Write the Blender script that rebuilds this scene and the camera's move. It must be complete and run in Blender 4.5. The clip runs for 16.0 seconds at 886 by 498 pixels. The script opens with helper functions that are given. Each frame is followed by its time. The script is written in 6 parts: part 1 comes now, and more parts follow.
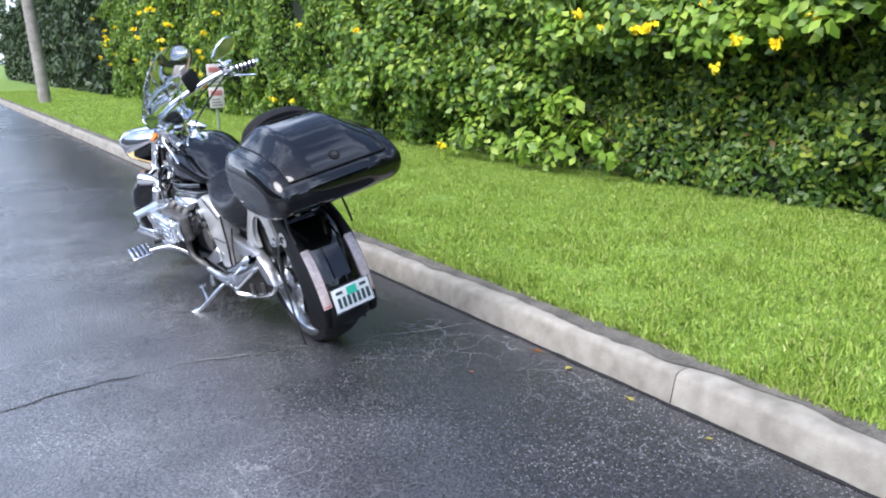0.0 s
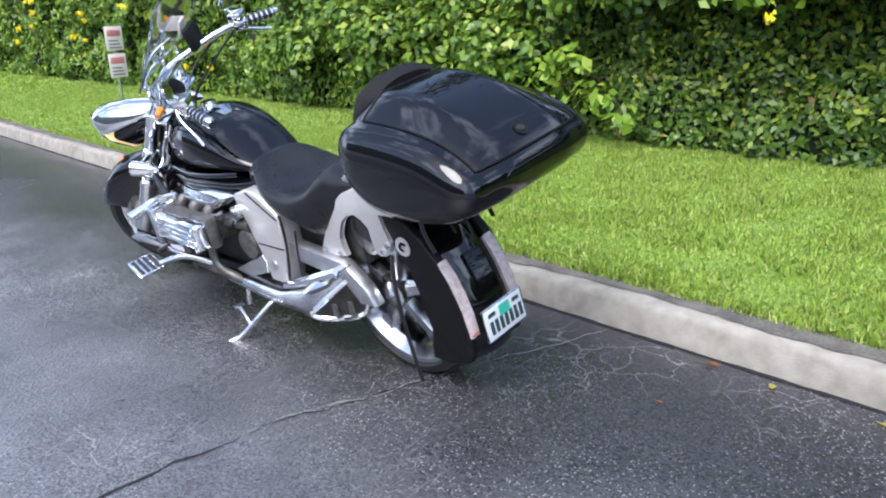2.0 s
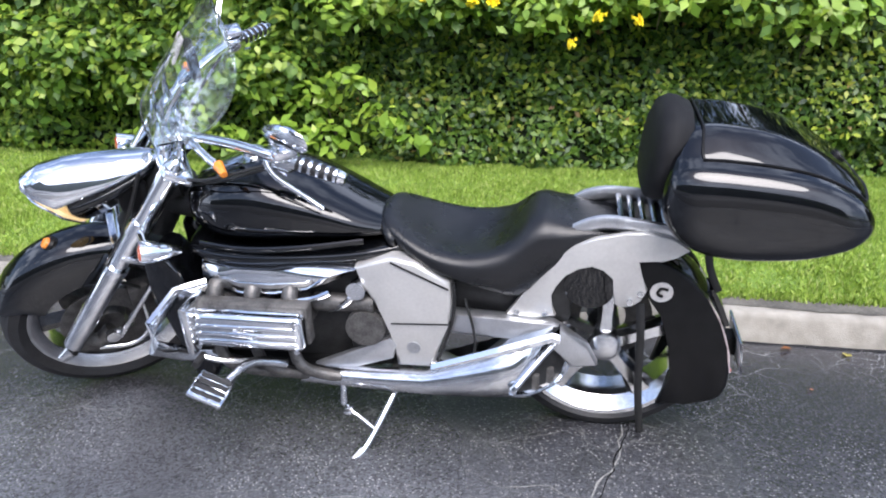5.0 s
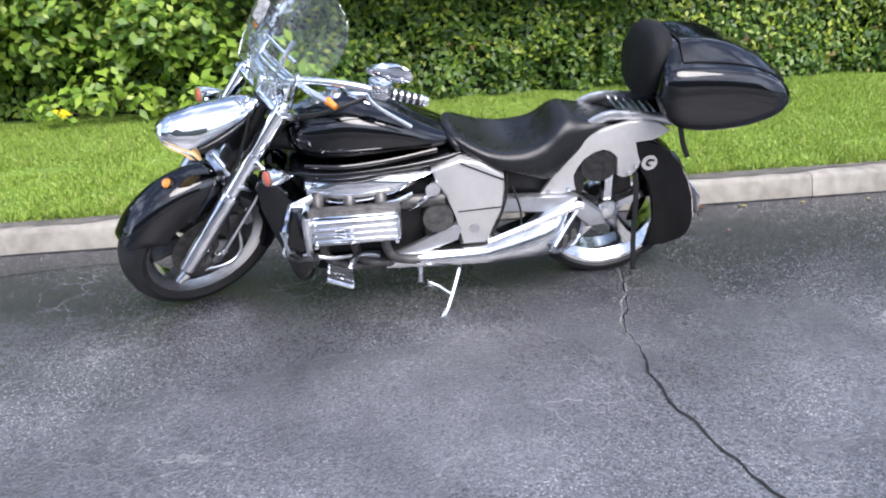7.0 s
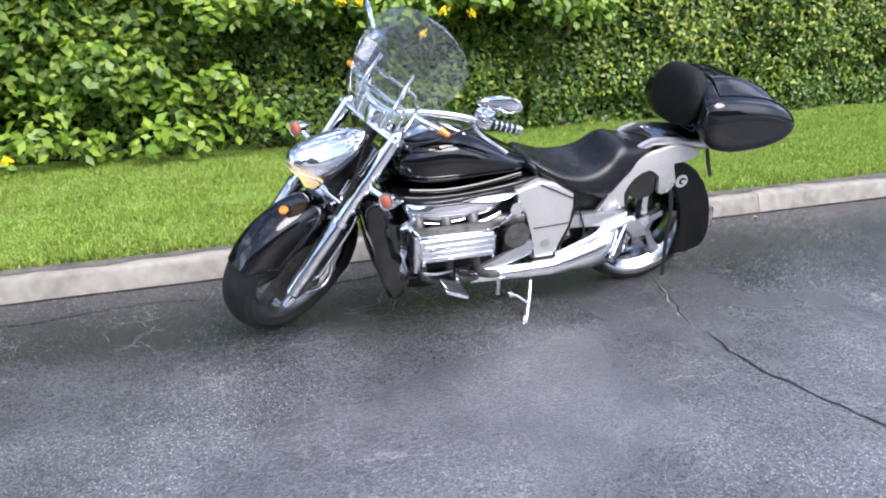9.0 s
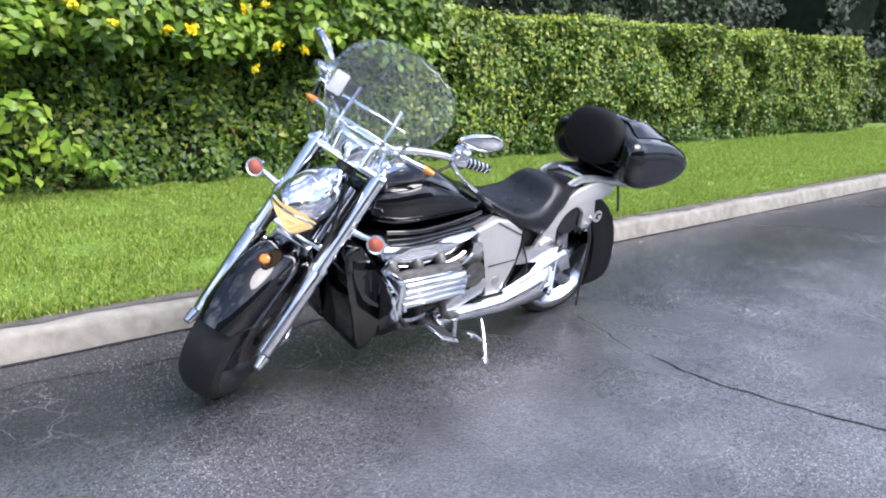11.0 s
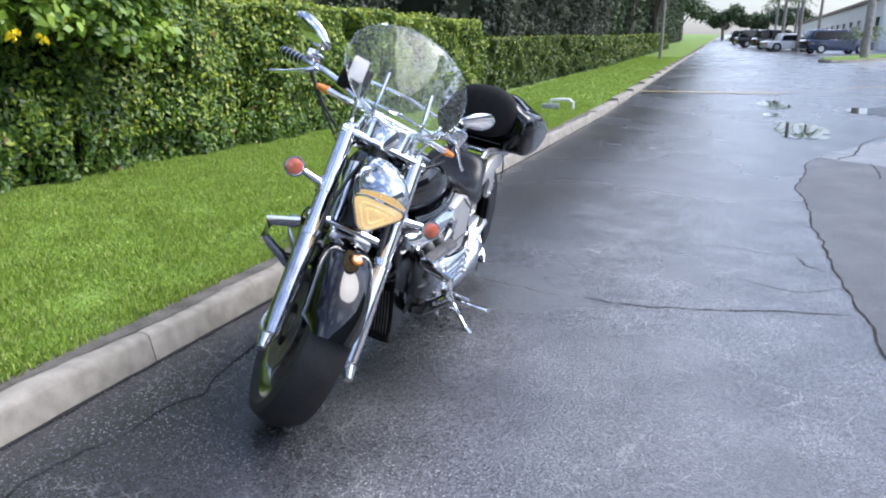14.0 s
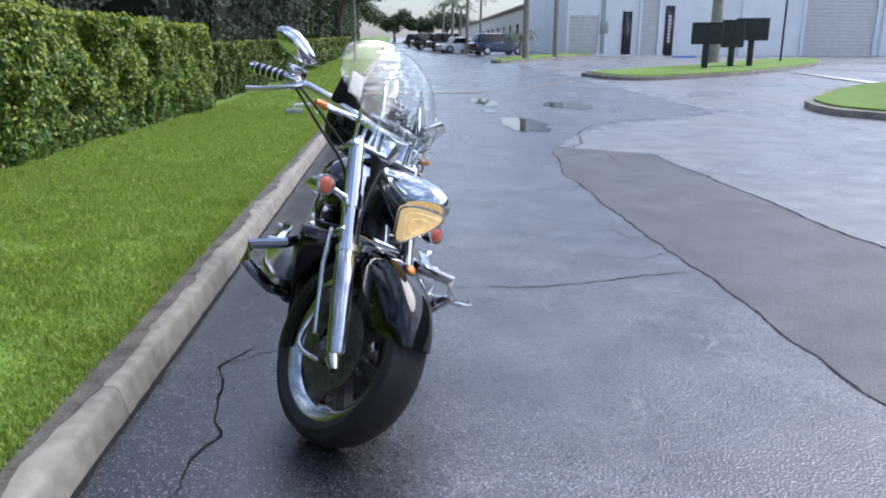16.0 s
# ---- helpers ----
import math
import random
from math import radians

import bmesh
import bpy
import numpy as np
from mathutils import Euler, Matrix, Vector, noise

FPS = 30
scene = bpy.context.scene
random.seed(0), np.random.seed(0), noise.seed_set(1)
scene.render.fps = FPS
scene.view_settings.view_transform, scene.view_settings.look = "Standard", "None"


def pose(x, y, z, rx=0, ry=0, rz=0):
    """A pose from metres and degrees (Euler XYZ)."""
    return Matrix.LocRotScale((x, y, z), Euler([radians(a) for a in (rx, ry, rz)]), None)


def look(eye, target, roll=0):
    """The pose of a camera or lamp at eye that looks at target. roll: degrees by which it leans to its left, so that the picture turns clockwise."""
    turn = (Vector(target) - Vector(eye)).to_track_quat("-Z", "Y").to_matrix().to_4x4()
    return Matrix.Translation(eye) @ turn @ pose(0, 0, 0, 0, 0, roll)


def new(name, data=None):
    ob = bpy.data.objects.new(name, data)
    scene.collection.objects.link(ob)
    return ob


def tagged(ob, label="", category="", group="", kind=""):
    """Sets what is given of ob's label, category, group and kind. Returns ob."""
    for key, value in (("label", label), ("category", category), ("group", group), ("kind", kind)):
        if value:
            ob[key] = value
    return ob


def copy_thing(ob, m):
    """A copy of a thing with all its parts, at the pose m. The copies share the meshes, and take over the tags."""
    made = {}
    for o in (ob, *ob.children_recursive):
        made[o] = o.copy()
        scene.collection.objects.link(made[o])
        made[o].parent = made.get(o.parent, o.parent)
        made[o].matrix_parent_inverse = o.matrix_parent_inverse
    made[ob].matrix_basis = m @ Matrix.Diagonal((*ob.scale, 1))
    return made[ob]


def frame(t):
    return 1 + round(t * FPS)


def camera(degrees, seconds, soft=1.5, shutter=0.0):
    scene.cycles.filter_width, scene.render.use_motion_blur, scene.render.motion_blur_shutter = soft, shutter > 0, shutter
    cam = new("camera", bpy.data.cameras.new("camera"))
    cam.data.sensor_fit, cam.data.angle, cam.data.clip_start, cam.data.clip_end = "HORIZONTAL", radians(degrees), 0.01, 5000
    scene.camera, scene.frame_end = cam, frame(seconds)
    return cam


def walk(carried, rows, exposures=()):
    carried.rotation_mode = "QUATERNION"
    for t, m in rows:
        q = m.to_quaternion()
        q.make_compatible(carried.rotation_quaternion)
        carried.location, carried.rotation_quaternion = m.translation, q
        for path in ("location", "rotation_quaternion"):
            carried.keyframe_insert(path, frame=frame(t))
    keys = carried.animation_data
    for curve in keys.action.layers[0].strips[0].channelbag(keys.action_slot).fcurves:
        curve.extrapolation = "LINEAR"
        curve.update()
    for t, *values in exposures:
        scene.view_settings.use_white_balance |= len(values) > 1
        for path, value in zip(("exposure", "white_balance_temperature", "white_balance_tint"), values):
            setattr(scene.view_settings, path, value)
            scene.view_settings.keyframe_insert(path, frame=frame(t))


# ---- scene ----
cam = camera(61.7, 16.0, soft=2.0)
PATH = [
    (0, (0.133, -0.118, 1.303), (1.226, 1.477, 0.791), -1.3),
    (0.5, (0.138, 0.167, 1.282), (1.222, 1.767, 0.767), -1.6),
    (1, (0.011, 0.448, 1.263), (1.136, 2.013, 0.729), -1.9),
    (1.5, (-0.123, 0.745, 1.239), (1.1, 2.218, 0.659), -2.1),
    (2, (-0.149, 1.121, 1.24), (1.173, 2.495, 0.635), -1.8),
    (2.5, (-0.312, 1.476, 1.217), (1.106, 2.751, 0.615), -1.6),
    (3, (-0.439, 1.813, 1.202), (1.084, 2.953, 0.583), -1.5),
    (3.5, (-0.44, 2.159, 1.206), (1.19, 3.126, 0.569), -1.1),
    (3.7, (-0.478, 2.294, 1.219), (1.198, 3.176, 0.577), -0.7),
    (5.8, (-1.103, 3.407, 1.306), (0.8, 3.5, 0.696), -0.9),
    (6, (-1.205, 3.451, 1.31), (0.689, 3.509, 0.671), -1.2),
    (6.5, (-1.417, 3.641, 1.33), (0.455, 3.647, 0.626), -2.8),
    (7, (-1.581, 3.877, 1.364), (0.277, 3.761, 0.634), -3.0),
    (7.5, (-1.739, 4.021, 1.383), (0.137, 3.855, 0.712), -2.1),
    (8, (-1.831, 4.241, 1.407), (0.049, 4.023, 0.762), -2.7),
    (8.2, (-1.818, 4.402, 1.404), (0.055, 4.129, 0.76), -2.9),
    (10.3, (-1.34, 5.529, 1.34), (0.31, 4.53, 0.811), 1.2),
    (10.5, (-1.253, 5.589, 1.342), (0.361, 4.529, 0.82), 1.3),
    (11, (-1.127, 5.828, 1.343), (0.377, 4.613, 0.828), 1.9),
    (11.5, (-1.023, 6.092, 1.352), (0.365, 4.75, 0.827), 1.5),
    (12, (-0.8, 6.25, 1.342), (0.471, 4.803, 0.803), 0.7),
    (12.5, (-0.569, 6.489, 1.34), (0.572, 4.947, 0.775), 0.6),
    (13, (-0.363, 6.717, 1.317), (0.641, 5.084, 0.747), 0.4),
    (13.5, (-0.093, 6.735, 1.305), (0.757, 5.011, 0.752), 0.3),
    (14, (0.149, 6.841, 1.302), (0.809, 5.029, 0.773), 0.6),
    (14.5, (0.398, 7.038, 1.331), (0.849, 5.162, 0.806), 0.5),
    (15, (0.632, 7.06, 1.326), (0.904, 5.149, 0.801), -0.2),
    (15.5, (0.915, 7.041, 1.322), (0.994, 5.112, 0.799), -0.3),
    (16, (1.261, 7.147, 1.337), (1.135, 5.219, 0.82), 0.2),
]
EXPOSURES = [(0.0, 0.84, 5850, 14), (6.0, 0.86, 6030, 16), (12.0, 0.88, 5950, 17), (14.0, 0.63, 5880, 15), (16.0, 0.29, 5800, 14)]
walk(cam, [(t, look(eye, target, roll)) for t, eye, target, roll in PATH], EXPOSURES)

# ---- light ----
world = bpy.data.worlds.new("sky")
scene.world = world
world.use_nodes = True
wn, wl = world.node_tree.nodes, world.node_tree.links
wn.clear()
sky = wn.new("ShaderNodeTexSky")
sky.sky_type, sky.sun_disc = "NISHITA", False
SUN_ELEV, SUN_TURN = 52, 250
sky.sun_elevation, sky.sun_rotation = radians(SUN_ELEV), radians(SUN_TURN)
sky.air_density, sky.dust_density, sky.ozone_density = 1.0, 2.5, 1.0
wc = wn.new("ShaderNodeTexCoord")
cloud = wn.new("ShaderNodeTexNoise")
cloud.inputs["Scale"].default_value, cloud.inputs["Detail"].default_value, cloud.inputs["Roughness"].default_value = 2.6, 6, 0.6
wl.new(wc.outputs["Generated"], cloud.inputs["Vector"])
cramp = wn.new("ShaderNodeValToRGB")
cramp.color_ramp.elements[0].position, cramp.color_ramp.elements[1].position = 0.49, 0.60
cramp.color_ramp.elements[0].color, cramp.color_ramp.elements[1].color = (0.06, 0.06, 0.06, 1), (0.88, 0.88, 0.88, 1)
wl.new(cloud.outputs["Fac"], cramp.inputs["Fac"])
wmix = wn.new("ShaderNodeMix")
wmix.data_type = "RGBA"
wz, thin, cover = wn.new("ShaderNodeSeparateXYZ"), wn.new("ShaderNodeMapRange"), wn.new("ShaderNodeMath")
wl.new(wc.outputs["Generated"], wz.inputs[0])
for k, v in enumerate((0.30, 0.95, 1.0, 0.45)):
    thin.inputs[k + 1].default_value = v
wl.new(wz.outputs["Z"], thin.inputs[0])
cover.operation = "MULTIPLY"
wl.new(cramp.outputs["Color"], cover.inputs[0])
wl.new(thin.outputs[0], cover.inputs[1])
wl.new(cover.outputs[0], wmix.inputs["Factor"])
wl.new(sky.outputs["Color"], wmix.inputs["A"])
wmix.inputs["B"].default_value = (12.5, 13.6, 15.2, 1)
wbg, wout = wn.new("ShaderNodeBackground"), wn.new("ShaderNodeOutputWorld")
wbg.inputs["Strength"].default_value = 0.15
wl.new(wmix.outputs["Result"], wbg.inputs["Color"])
wl.new(wbg.outputs["Background"], wout.inputs["Surface"])

sun = new("sun", bpy.data.lights.new("sun", "SUN"))
sun.data.energy, sun.data.angle, sun.data.color = 2.7, radians(40), (1.0, 0.95, 0.86)
az = radians(SUN_TURN)
sun.matrix_basis = look((0, 0, 30), (-30 * math.sin(az) * math.cos(radians(SUN_ELEV)), -30 * math.cos(az) * math.cos(radians(SUN_ELEV)), 30 - 30 * math.sin(radians(SUN_ELEV))))


# ---- materials ----
def mat(name, base, rough=0.5, metal=0.0, vary=0.0, scale=20.0, bump=0.0, bscale=200.0, coat=0.0, rvary=0.0, base2=None, spec=0.5):
    """A Principled material with colour and gloss that vary at two scales, and fine relief."""
    m = bpy.data.materials.new(name)
    m.use_nodes = True
    n, l = m.node_tree.nodes, m.node_tree.links
    b = n["Principled BSDF"]
    b.inputs["Base Color"].default_value = (*base, 1)
    b.inputs["Roughness"].default_value, b.inputs["Metallic"].default_value = rough, metal
    b.inputs["Coat Weight"].default_value, b.inputs["Coat Roughness"].default_value = coat, 0.03
    b.inputs["Specular IOR Level"].default_value = spec
    tc = n.new("ShaderNodeTexCoord")
    if vary or base2 or rvary:
        t1, t2 = n.new("ShaderNodeTexNoise"), n.new("ShaderNodeTexNoise")
        for t, s in ((t1, scale), (t2, scale * 9)):
            t.inputs["Scale"].default_value, t.inputs["Detail"].default_value = s, 6
            l.new(tc.outputs["Object"], t.inputs["Vector"])
        add = n.new("ShaderNodeMath")
        add.operation = "MULTIPLY_ADD"
        add.inputs[1].default_value = 0.45
        l.new(t2.outputs["Fac"], add.inputs[0])
        half = n.new("ShaderNodeMath")
        half.operation = "MULTIPLY"
        half.inputs[1].default_value = 0.55
        l.new(t1.outputs["Fac"], half.inputs[0])
        l.new(half.outputs[0], add.inputs[2])
        ramp = n.new("ShaderNodeValToRGB")
        ramp.color_ramp.elements[0].position, ramp.color_ramp.elements[1].position = 0.38, 0.62
        lo = base2 or tuple(c * (1 - vary) for c in base)
        hi = base if base2 else tuple(min(1, c * (1 + vary)) for c in base)
        ramp.color_ramp.elements[0].color, ramp.color_ramp.elements[1].color = (*lo, 1), (*hi, 1)
        l.new(add.outputs[0], ramp.inputs["Fac"])
        l.new(ramp.outputs["Color"], b.inputs["Base Color"])
        if rvary:
            mr = n.new("ShaderNodeMapRange")
            mr.inputs[1].default_value, mr.inputs[2].default_value = 0.35, 0.65
            mr.inputs[3].default_value, mr.inputs[4].default_value = max(0.02, rough - rvary), min(1, rough + rvary)
            l.new(t1.outputs["Fac"], mr.inputs[0])
            l.new(mr.outputs[0], b.inputs["Roughness"])
    if bump:
        tb, bp = n.new("ShaderNodeTexNoise"), n.new("ShaderNodeBump")
        tb.inputs["Scale"].default_value, tb.inputs["Detail"].default_value = bscale, 4
        l.new(tc.outputs["Object"], tb.inputs["Vector"])
        bp.inputs["Strength"].default_value, bp.inputs["Distance"].default_value = bump, 0.004
        l.new(tb.outputs["Fac"], bp.inputs["Height"])
        l.new(bp.outputs["Normal"], b.inputs["Normal"])
    return m


def leaf_mat(name, colours, rough=0.45, through_share=0.25):
    """Leaves: a colour of its own for each leaf, some light passing through."""
    m = bpy.data.materials.new(name)
    m.use_nodes = True
    n, l = m.node_tree.nodes, m.node_tree.links
    b = n["Principled BSDF"]
    geo, ramp = n.new("ShaderNodeNewGeometry"), n.new("ShaderNodeValToRGB")
    ramp.color_ramp.elements.remove(ramp.color_ramp.elements[1])
    for k, (p, c) in enumerate(colours):
        e = ramp.color_ramp.elements[0] if k == 0 else ramp.color_ramp.elements.new(p)
        e.position, e.color = p, (*c, 1)
    l.new(geo.outputs["Random Per Island"], ramp.inputs["Fac"])
    l.new(ramp.outputs["Color"], b.inputs["Base Color"])
    b.inputs["Roughness"].default_value = rough
    tr, mx = n.new("ShaderNodeBsdfTranslucent"), n.new("ShaderNodeMixShader")
    l.new(ramp.outputs["Color"], tr.inputs["Color"])
    mx.inputs[0].default_value = through_share
    l.new(b.outputs[0], mx.inputs[1])
    l.new(tr.outputs[0], mx.inputs[2])
    l.new(mx.outputs[0], n["Material Output"].inputs["Surface"])
    return m


def asphalt_mat(name, dark, light, rough, rvary, webs=0.0, chips=0.5, wet_scale=0.35, spec=0.5, sealed=False):
    """Damp asphalt: aggregate chips, a web of pale hairline cracks, wetter patches; sealed: a black sealing coat along the kerb, worn off towards the middle."""
    m = bpy.data.materials.new(name)
    m.use_nodes = True
    n, l = m.node_tree.nodes, m.node_tree.links
    b = n["Principled BSDF"]
    tc = n.new("ShaderNodeTexCoord")

    def noise_tex(s, d=5.0):
        t = n.new("ShaderNodeTexNoise")
        t.inputs["Scale"].default_value, t.inputs["Detail"].default_value = s, d
        l.new(tc.outputs["Object"], t.inputs["Vector"])
        return t

    def rng(src, a, c, lo, hi):
        r = n.new("ShaderNodeMapRange")
        for k, v in enumerate((a, c, lo, hi)):
            r.inputs[k + 1].default_value = v
        l.new(src, r.inputs[0])
        return r.outputs[0]

    def blend(f, x, y):
        q = n.new("ShaderNodeMix")
        q.data_type = "RGBA"
        l.new(f, q.inputs["Factor"])
        for s, v in (("A", x), ("B", y)):
            if isinstance(v, tuple):
                q.inputs[s].default_value = (*v, 1)
            else:
                l.new(v, q.inputs[s])
        return q.outputs["Result"]

    def mul(x, y):
        q = n.new("ShaderNodeMath")
        q.operation = "MULTIPLY"
        for k, v in enumerate((x, y)):
            if isinstance(v, float):
                q.inputs[k].default_value = v
            else:
                l.new(v, q.inputs[k])
        return q.outputs[0]

    b.inputs["Specular IOR Level"].default_value = spec
    big, mid, fine = noise_tex(wet_scale, 4), noise_tex(2.2, 6), noise_tex(160, 3)
    col = blend(rng(mid.outputs["Fac"], 0.35, 0.65, 0.0, 1.0), dark, light)
    coat = None
    if sealed:
        place, ragged = n.new("ShaderNodeSeparateXYZ"), n.new("ShaderNodeMath")
        l.new(tc.outputs["Object"], place.inputs[0])
        ragged.operation = "MULTIPLY_ADD"
        ragged.inputs[1].default_value = 1.1
        l.new(noise_tex(1.3, 6).outputs["Fac"], ragged.inputs[0])
        l.new(place.outputs["X"], ragged.inputs[2])
        coat = rng(ragged.outputs[0], 1.25, 2.05, 0.0, 1.0)
        l.new(rng(coat, 0.0, 1.0, spec, spec * 0.7), b.inputs["Specular IOR Level"])
        col = blend(coat, col, (0.034, 0.035, 0.040))
    grains = n.new("ShaderNodeTexVoronoi")
    grains.inputs["Scale"].default_value = 150
    l.new(tc.outputs["Object"], grains.inputs["Vector"])
    pick = n.new("ShaderNodeSeparateColor")
    l.new(grains.outputs["Color"], pick.inputs[0])
    patch = noise_tex(1.1, 5)
    chip = mul(mul(rng(pick.outputs[0], 0.80, 0.95, 0.0, 1.0), rng(patch.outputs["Fac"], 0.42, 0.62, 0.10, 1.0)), float(chips))
    chip = mul(chip, rng(grains.outputs["Distance"], 0.3, 0.55, 1.0, 0.0))
    if coat is not None:
        chip = mul(chip, rng(coat, 0.0, 1.0, 1.0, 0.8))
    dim = n.new("ShaderNodeMix")
    dim.data_type, dim.blend_type = "RGBA", "MULTIPLY"
    dim.inputs["Factor"].default_value = 1.0
    l.new(col, dim.inputs["A"])
    l.new(rng(pick.outputs[1], 0.0, 1.0, 0.55, 1.45), dim.inputs["B"])
    col = blend(chip, dim.outputs["Result"], (0.46, 0.46, 0.445))
    if webs:
        warp = n.new("ShaderNodeMix")
        warp.data_type = "RGBA"
        warp.inputs["Factor"].default_value = 0.16
        l.new(tc.outputs["Object"], warp.inputs["A"])
        l.new(noise_tex(5.0, 5).outputs["Color"], warp.inputs["B"])
        for s, w in ((3.2, 0.009), (7.5, 0.012)):
            web = n.new("ShaderNodeTexVoronoi")
            web.feature = "DISTANCE_TO_EDGE"
            web.inputs["Scale"].default_value = s
            l.new(warp.outputs["Result"], web.inputs["Vector"])
            line = mul(mul(rng(web.outputs["Distance"], 0.0, w, 1.0, 0.0), rng(noise_tex(1.7 if s < 9 else 2.6, 6).outputs["Fac"], 0.50, 0.63, 0.0, 1.0)), float(webs))
            col = blend(line, col, (0.30, 0.30, 0.29))
    l.new(col, b.inputs["Base Color"])
    l.new(rng(big.outputs["Fac"], 0.35, 0.65, rough - rvary, rough + rvary), b.inputs["Roughness"])
    bp = n.new("ShaderNodeBump")
    bp.inputs["Strength"].default_value, bp.inputs["Distance"].default_value = 0.5, 0.005
    stones = n.new("ShaderNodeTexVoronoi")
    stones.inputs["Scale"].default_value = 85
    l.new(tc.outputs["Object"], stones.inputs["Vector"])
    relief = n.new("ShaderNodeMath")
    relief.operation = "MULTIPLY_ADD"
    relief.inputs[1].default_value = 0.5
    l.new(fine.outputs["Fac"], relief.inputs[0])
    l.new(rng(stones.outputs["Distance"], 0.0, 0.7, 0.9, 0.0), relief.inputs[2])
    height = relief.outputs[0]
    if coat is not None:
        height = mul(height, rng(coat, 0.0, 1.0, 1.0, 0.35))
    l.new(height, bp.inputs["Height"])
    l.new(bp.outputs["Normal"], b.inputs["Normal"])
    return m


M_ROAD = asphalt_mat("damp_sealed_asphalt", (0.074, 0.076, 0.083), (0.116, 0.119, 0.129), 0.26, 0.06, webs=0.6, chips=0.95, spec=0.9, sealed=True)
M_LANE = asphalt_mat("worn_asphalt", (0.060, 0.060, 0.061), (0.095, 0.095, 0.096), 0.46, 0.06, webs=0.12, chips=0.5, spec=0.45)
M_LOT = asphalt_mat("pale_wet_asphalt", (0.14, 0.143, 0.148), (0.24, 0.243, 0.248), 0.32, 0.12, chips=0.12, wet_scale=0.25)
M_SOIL = mat("soil", (0.05, 0.06, 0.02), 0.95, vary=0.4, scale=3, bump=0.5, bscale=60)
M_TURF = mat("turf", (0.18, 0.29, 0.04), 0.9, base2=(0.10, 0.165, 0.024), scale=4, bump=1.0, bscale=90)
M_KERB = mat("kerb_concrete", (0.335, 0.312, 0.268), 0.88, base2=(0.19, 0.176, 0.148), scale=1.6, bump=0.5, bscale=150)
M_KERBDIRT = mat("kerb_stain", (0.16, 0.148, 0.128), 0.95, base2=(0.06, 0.056, 0.048), scale=7, bump=0.5, bscale=120)
M_CRACK = mat("crack_dark", (0.008, 0.008, 0.009), 0.9, vary=0.3, scale=30)
M_CRACKPALE = mat("crack_pale", (0.24, 0.24, 0.225), 0.9, vary=0.3, scale=30)
M_WATER = mat("puddle_water", (0.01, 0.011, 0.012), 0.02, vary=0.2, scale=2, spec=0.8)
M_GRASS = leaf_mat("grass_blades", [(0.0, (0.16, 0.25, 0.032)), (0.45, (0.28, 0.41, 0.055)), (0.85, (0.40, 0.53, 0.09)), (1.0, (0.52, 0.53, 0.22))], 0.5, 0.3)
M_HEDGE = leaf_mat("hedge_leaves", [(0.0, (0.03, 0.07, 0.012)), (0.35, (0.07, 0.145, 0.02)), (0.7, (0.13, 0.225, 0.026)), (0.92, (0.19, 0.275, 0.03)), (0.98, (0.25, 0.31, 0.045)), (1.0, (0.26, 0.13, 0.05))], 0.42, 0.25)
M_TIPS = leaf_mat("hedge_new_growth", [(0.0, (0.17, 0.26, 0.022)), (0.5, (0.28, 0.37, 0.032)), (1.0, (0.40, 0.44, 0.05))], 0.42, 0.3)
# hedge leaf colours darkened to hold the shade of the trees above
M_SHADEHEDGE = leaf_mat("shaded_hedge_leaves", [(0.0, (0.028, 0.055, 0.010)), (0.4, (0.06, 0.105, 0.016)), (0.8, (0.105, 0.16, 0.022)), (1.0, (0.17, 0.21, 0.03))], 0.5, 0.2)
M_SHRUB = leaf_mat("shrub_leaves", [(0.0, (0.05, 0.11, 0.016)), (0.4, (0.115, 0.22, 0.026)), (0.8, (0.23, 0.35, 0.036)), (1.0, (0.36, 0.45, 0.06))], 0.42, 0.3)
M_BRIGHT = leaf_mat("bright_leaves", [(0.0, (0.14, 0.26, 0.026)), (0.6, (0.24, 0.38, 0.038)), (1.0, (0.36, 0.48, 0.06))], 0.42, 0.3)
M_TREELEAF = leaf_mat("tree_leaves", [(0.0, (0.02, 0.045, 0.014)), (0.6, (0.045, 0.08, 0.026)), (1.0, (0.10, 0.14, 0.055))], 0.5, 0.2)
M_GREYLEAF = leaf_mat("grey_tree_leaves", [(0.0, (0.035, 0.055, 0.03)), (0.6, (0.075, 0.10, 0.06)), (1.0, (0.15, 0.18, 0.12))], 0.55, 0.2)
M_PALM = leaf_mat("palm_fronds", [(0.0, (0.03, 0.06, 0.015)), (0.6, (0.06, 0.11, 0.025)), (1.0, (0.13, 0.18, 0.04))], 0.45, 0.2)
# near-black colour stands for the shade deep between the leaves
M_SHADECORE = mat("hedge_core_shade", (0.010, 0.017, 0.006), 1.0, vary=0.5, scale=6)
M_PETAL = mat("yellow_petals", (0.90, 0.70, 0.010), 0.5, vary=0.12, scale=40)
M_BARK = mat("bark", (0.16, 0.13, 0.105), 0.95, vary=0.4, scale=7, bump=1.0, bscale=30)
M_POLEWOOD = mat("weathered_pole", (0.27, 0.25, 0.22), 0.9, vary=0.3, scale=5, bump=0.5, bscale=40)
M_GALV = mat("galvanised_steel", (0.30, 0.33, 0.31), 0.5, 0.6, vary=0.2, scale=20)
M_SIGN = mat("sign_white", (0.72, 0.66, 0.65), 0.45, vary=0.06, scale=15)
M_SIGNRED = mat("sign_red", (0.55, 0.20, 0.20), 0.5, vary=0.15, scale=30)
M_SIGNBAR = mat("sign_lettering", (0.25, 0.22, 0.23), 0.6, vary=0.1, scale=20)

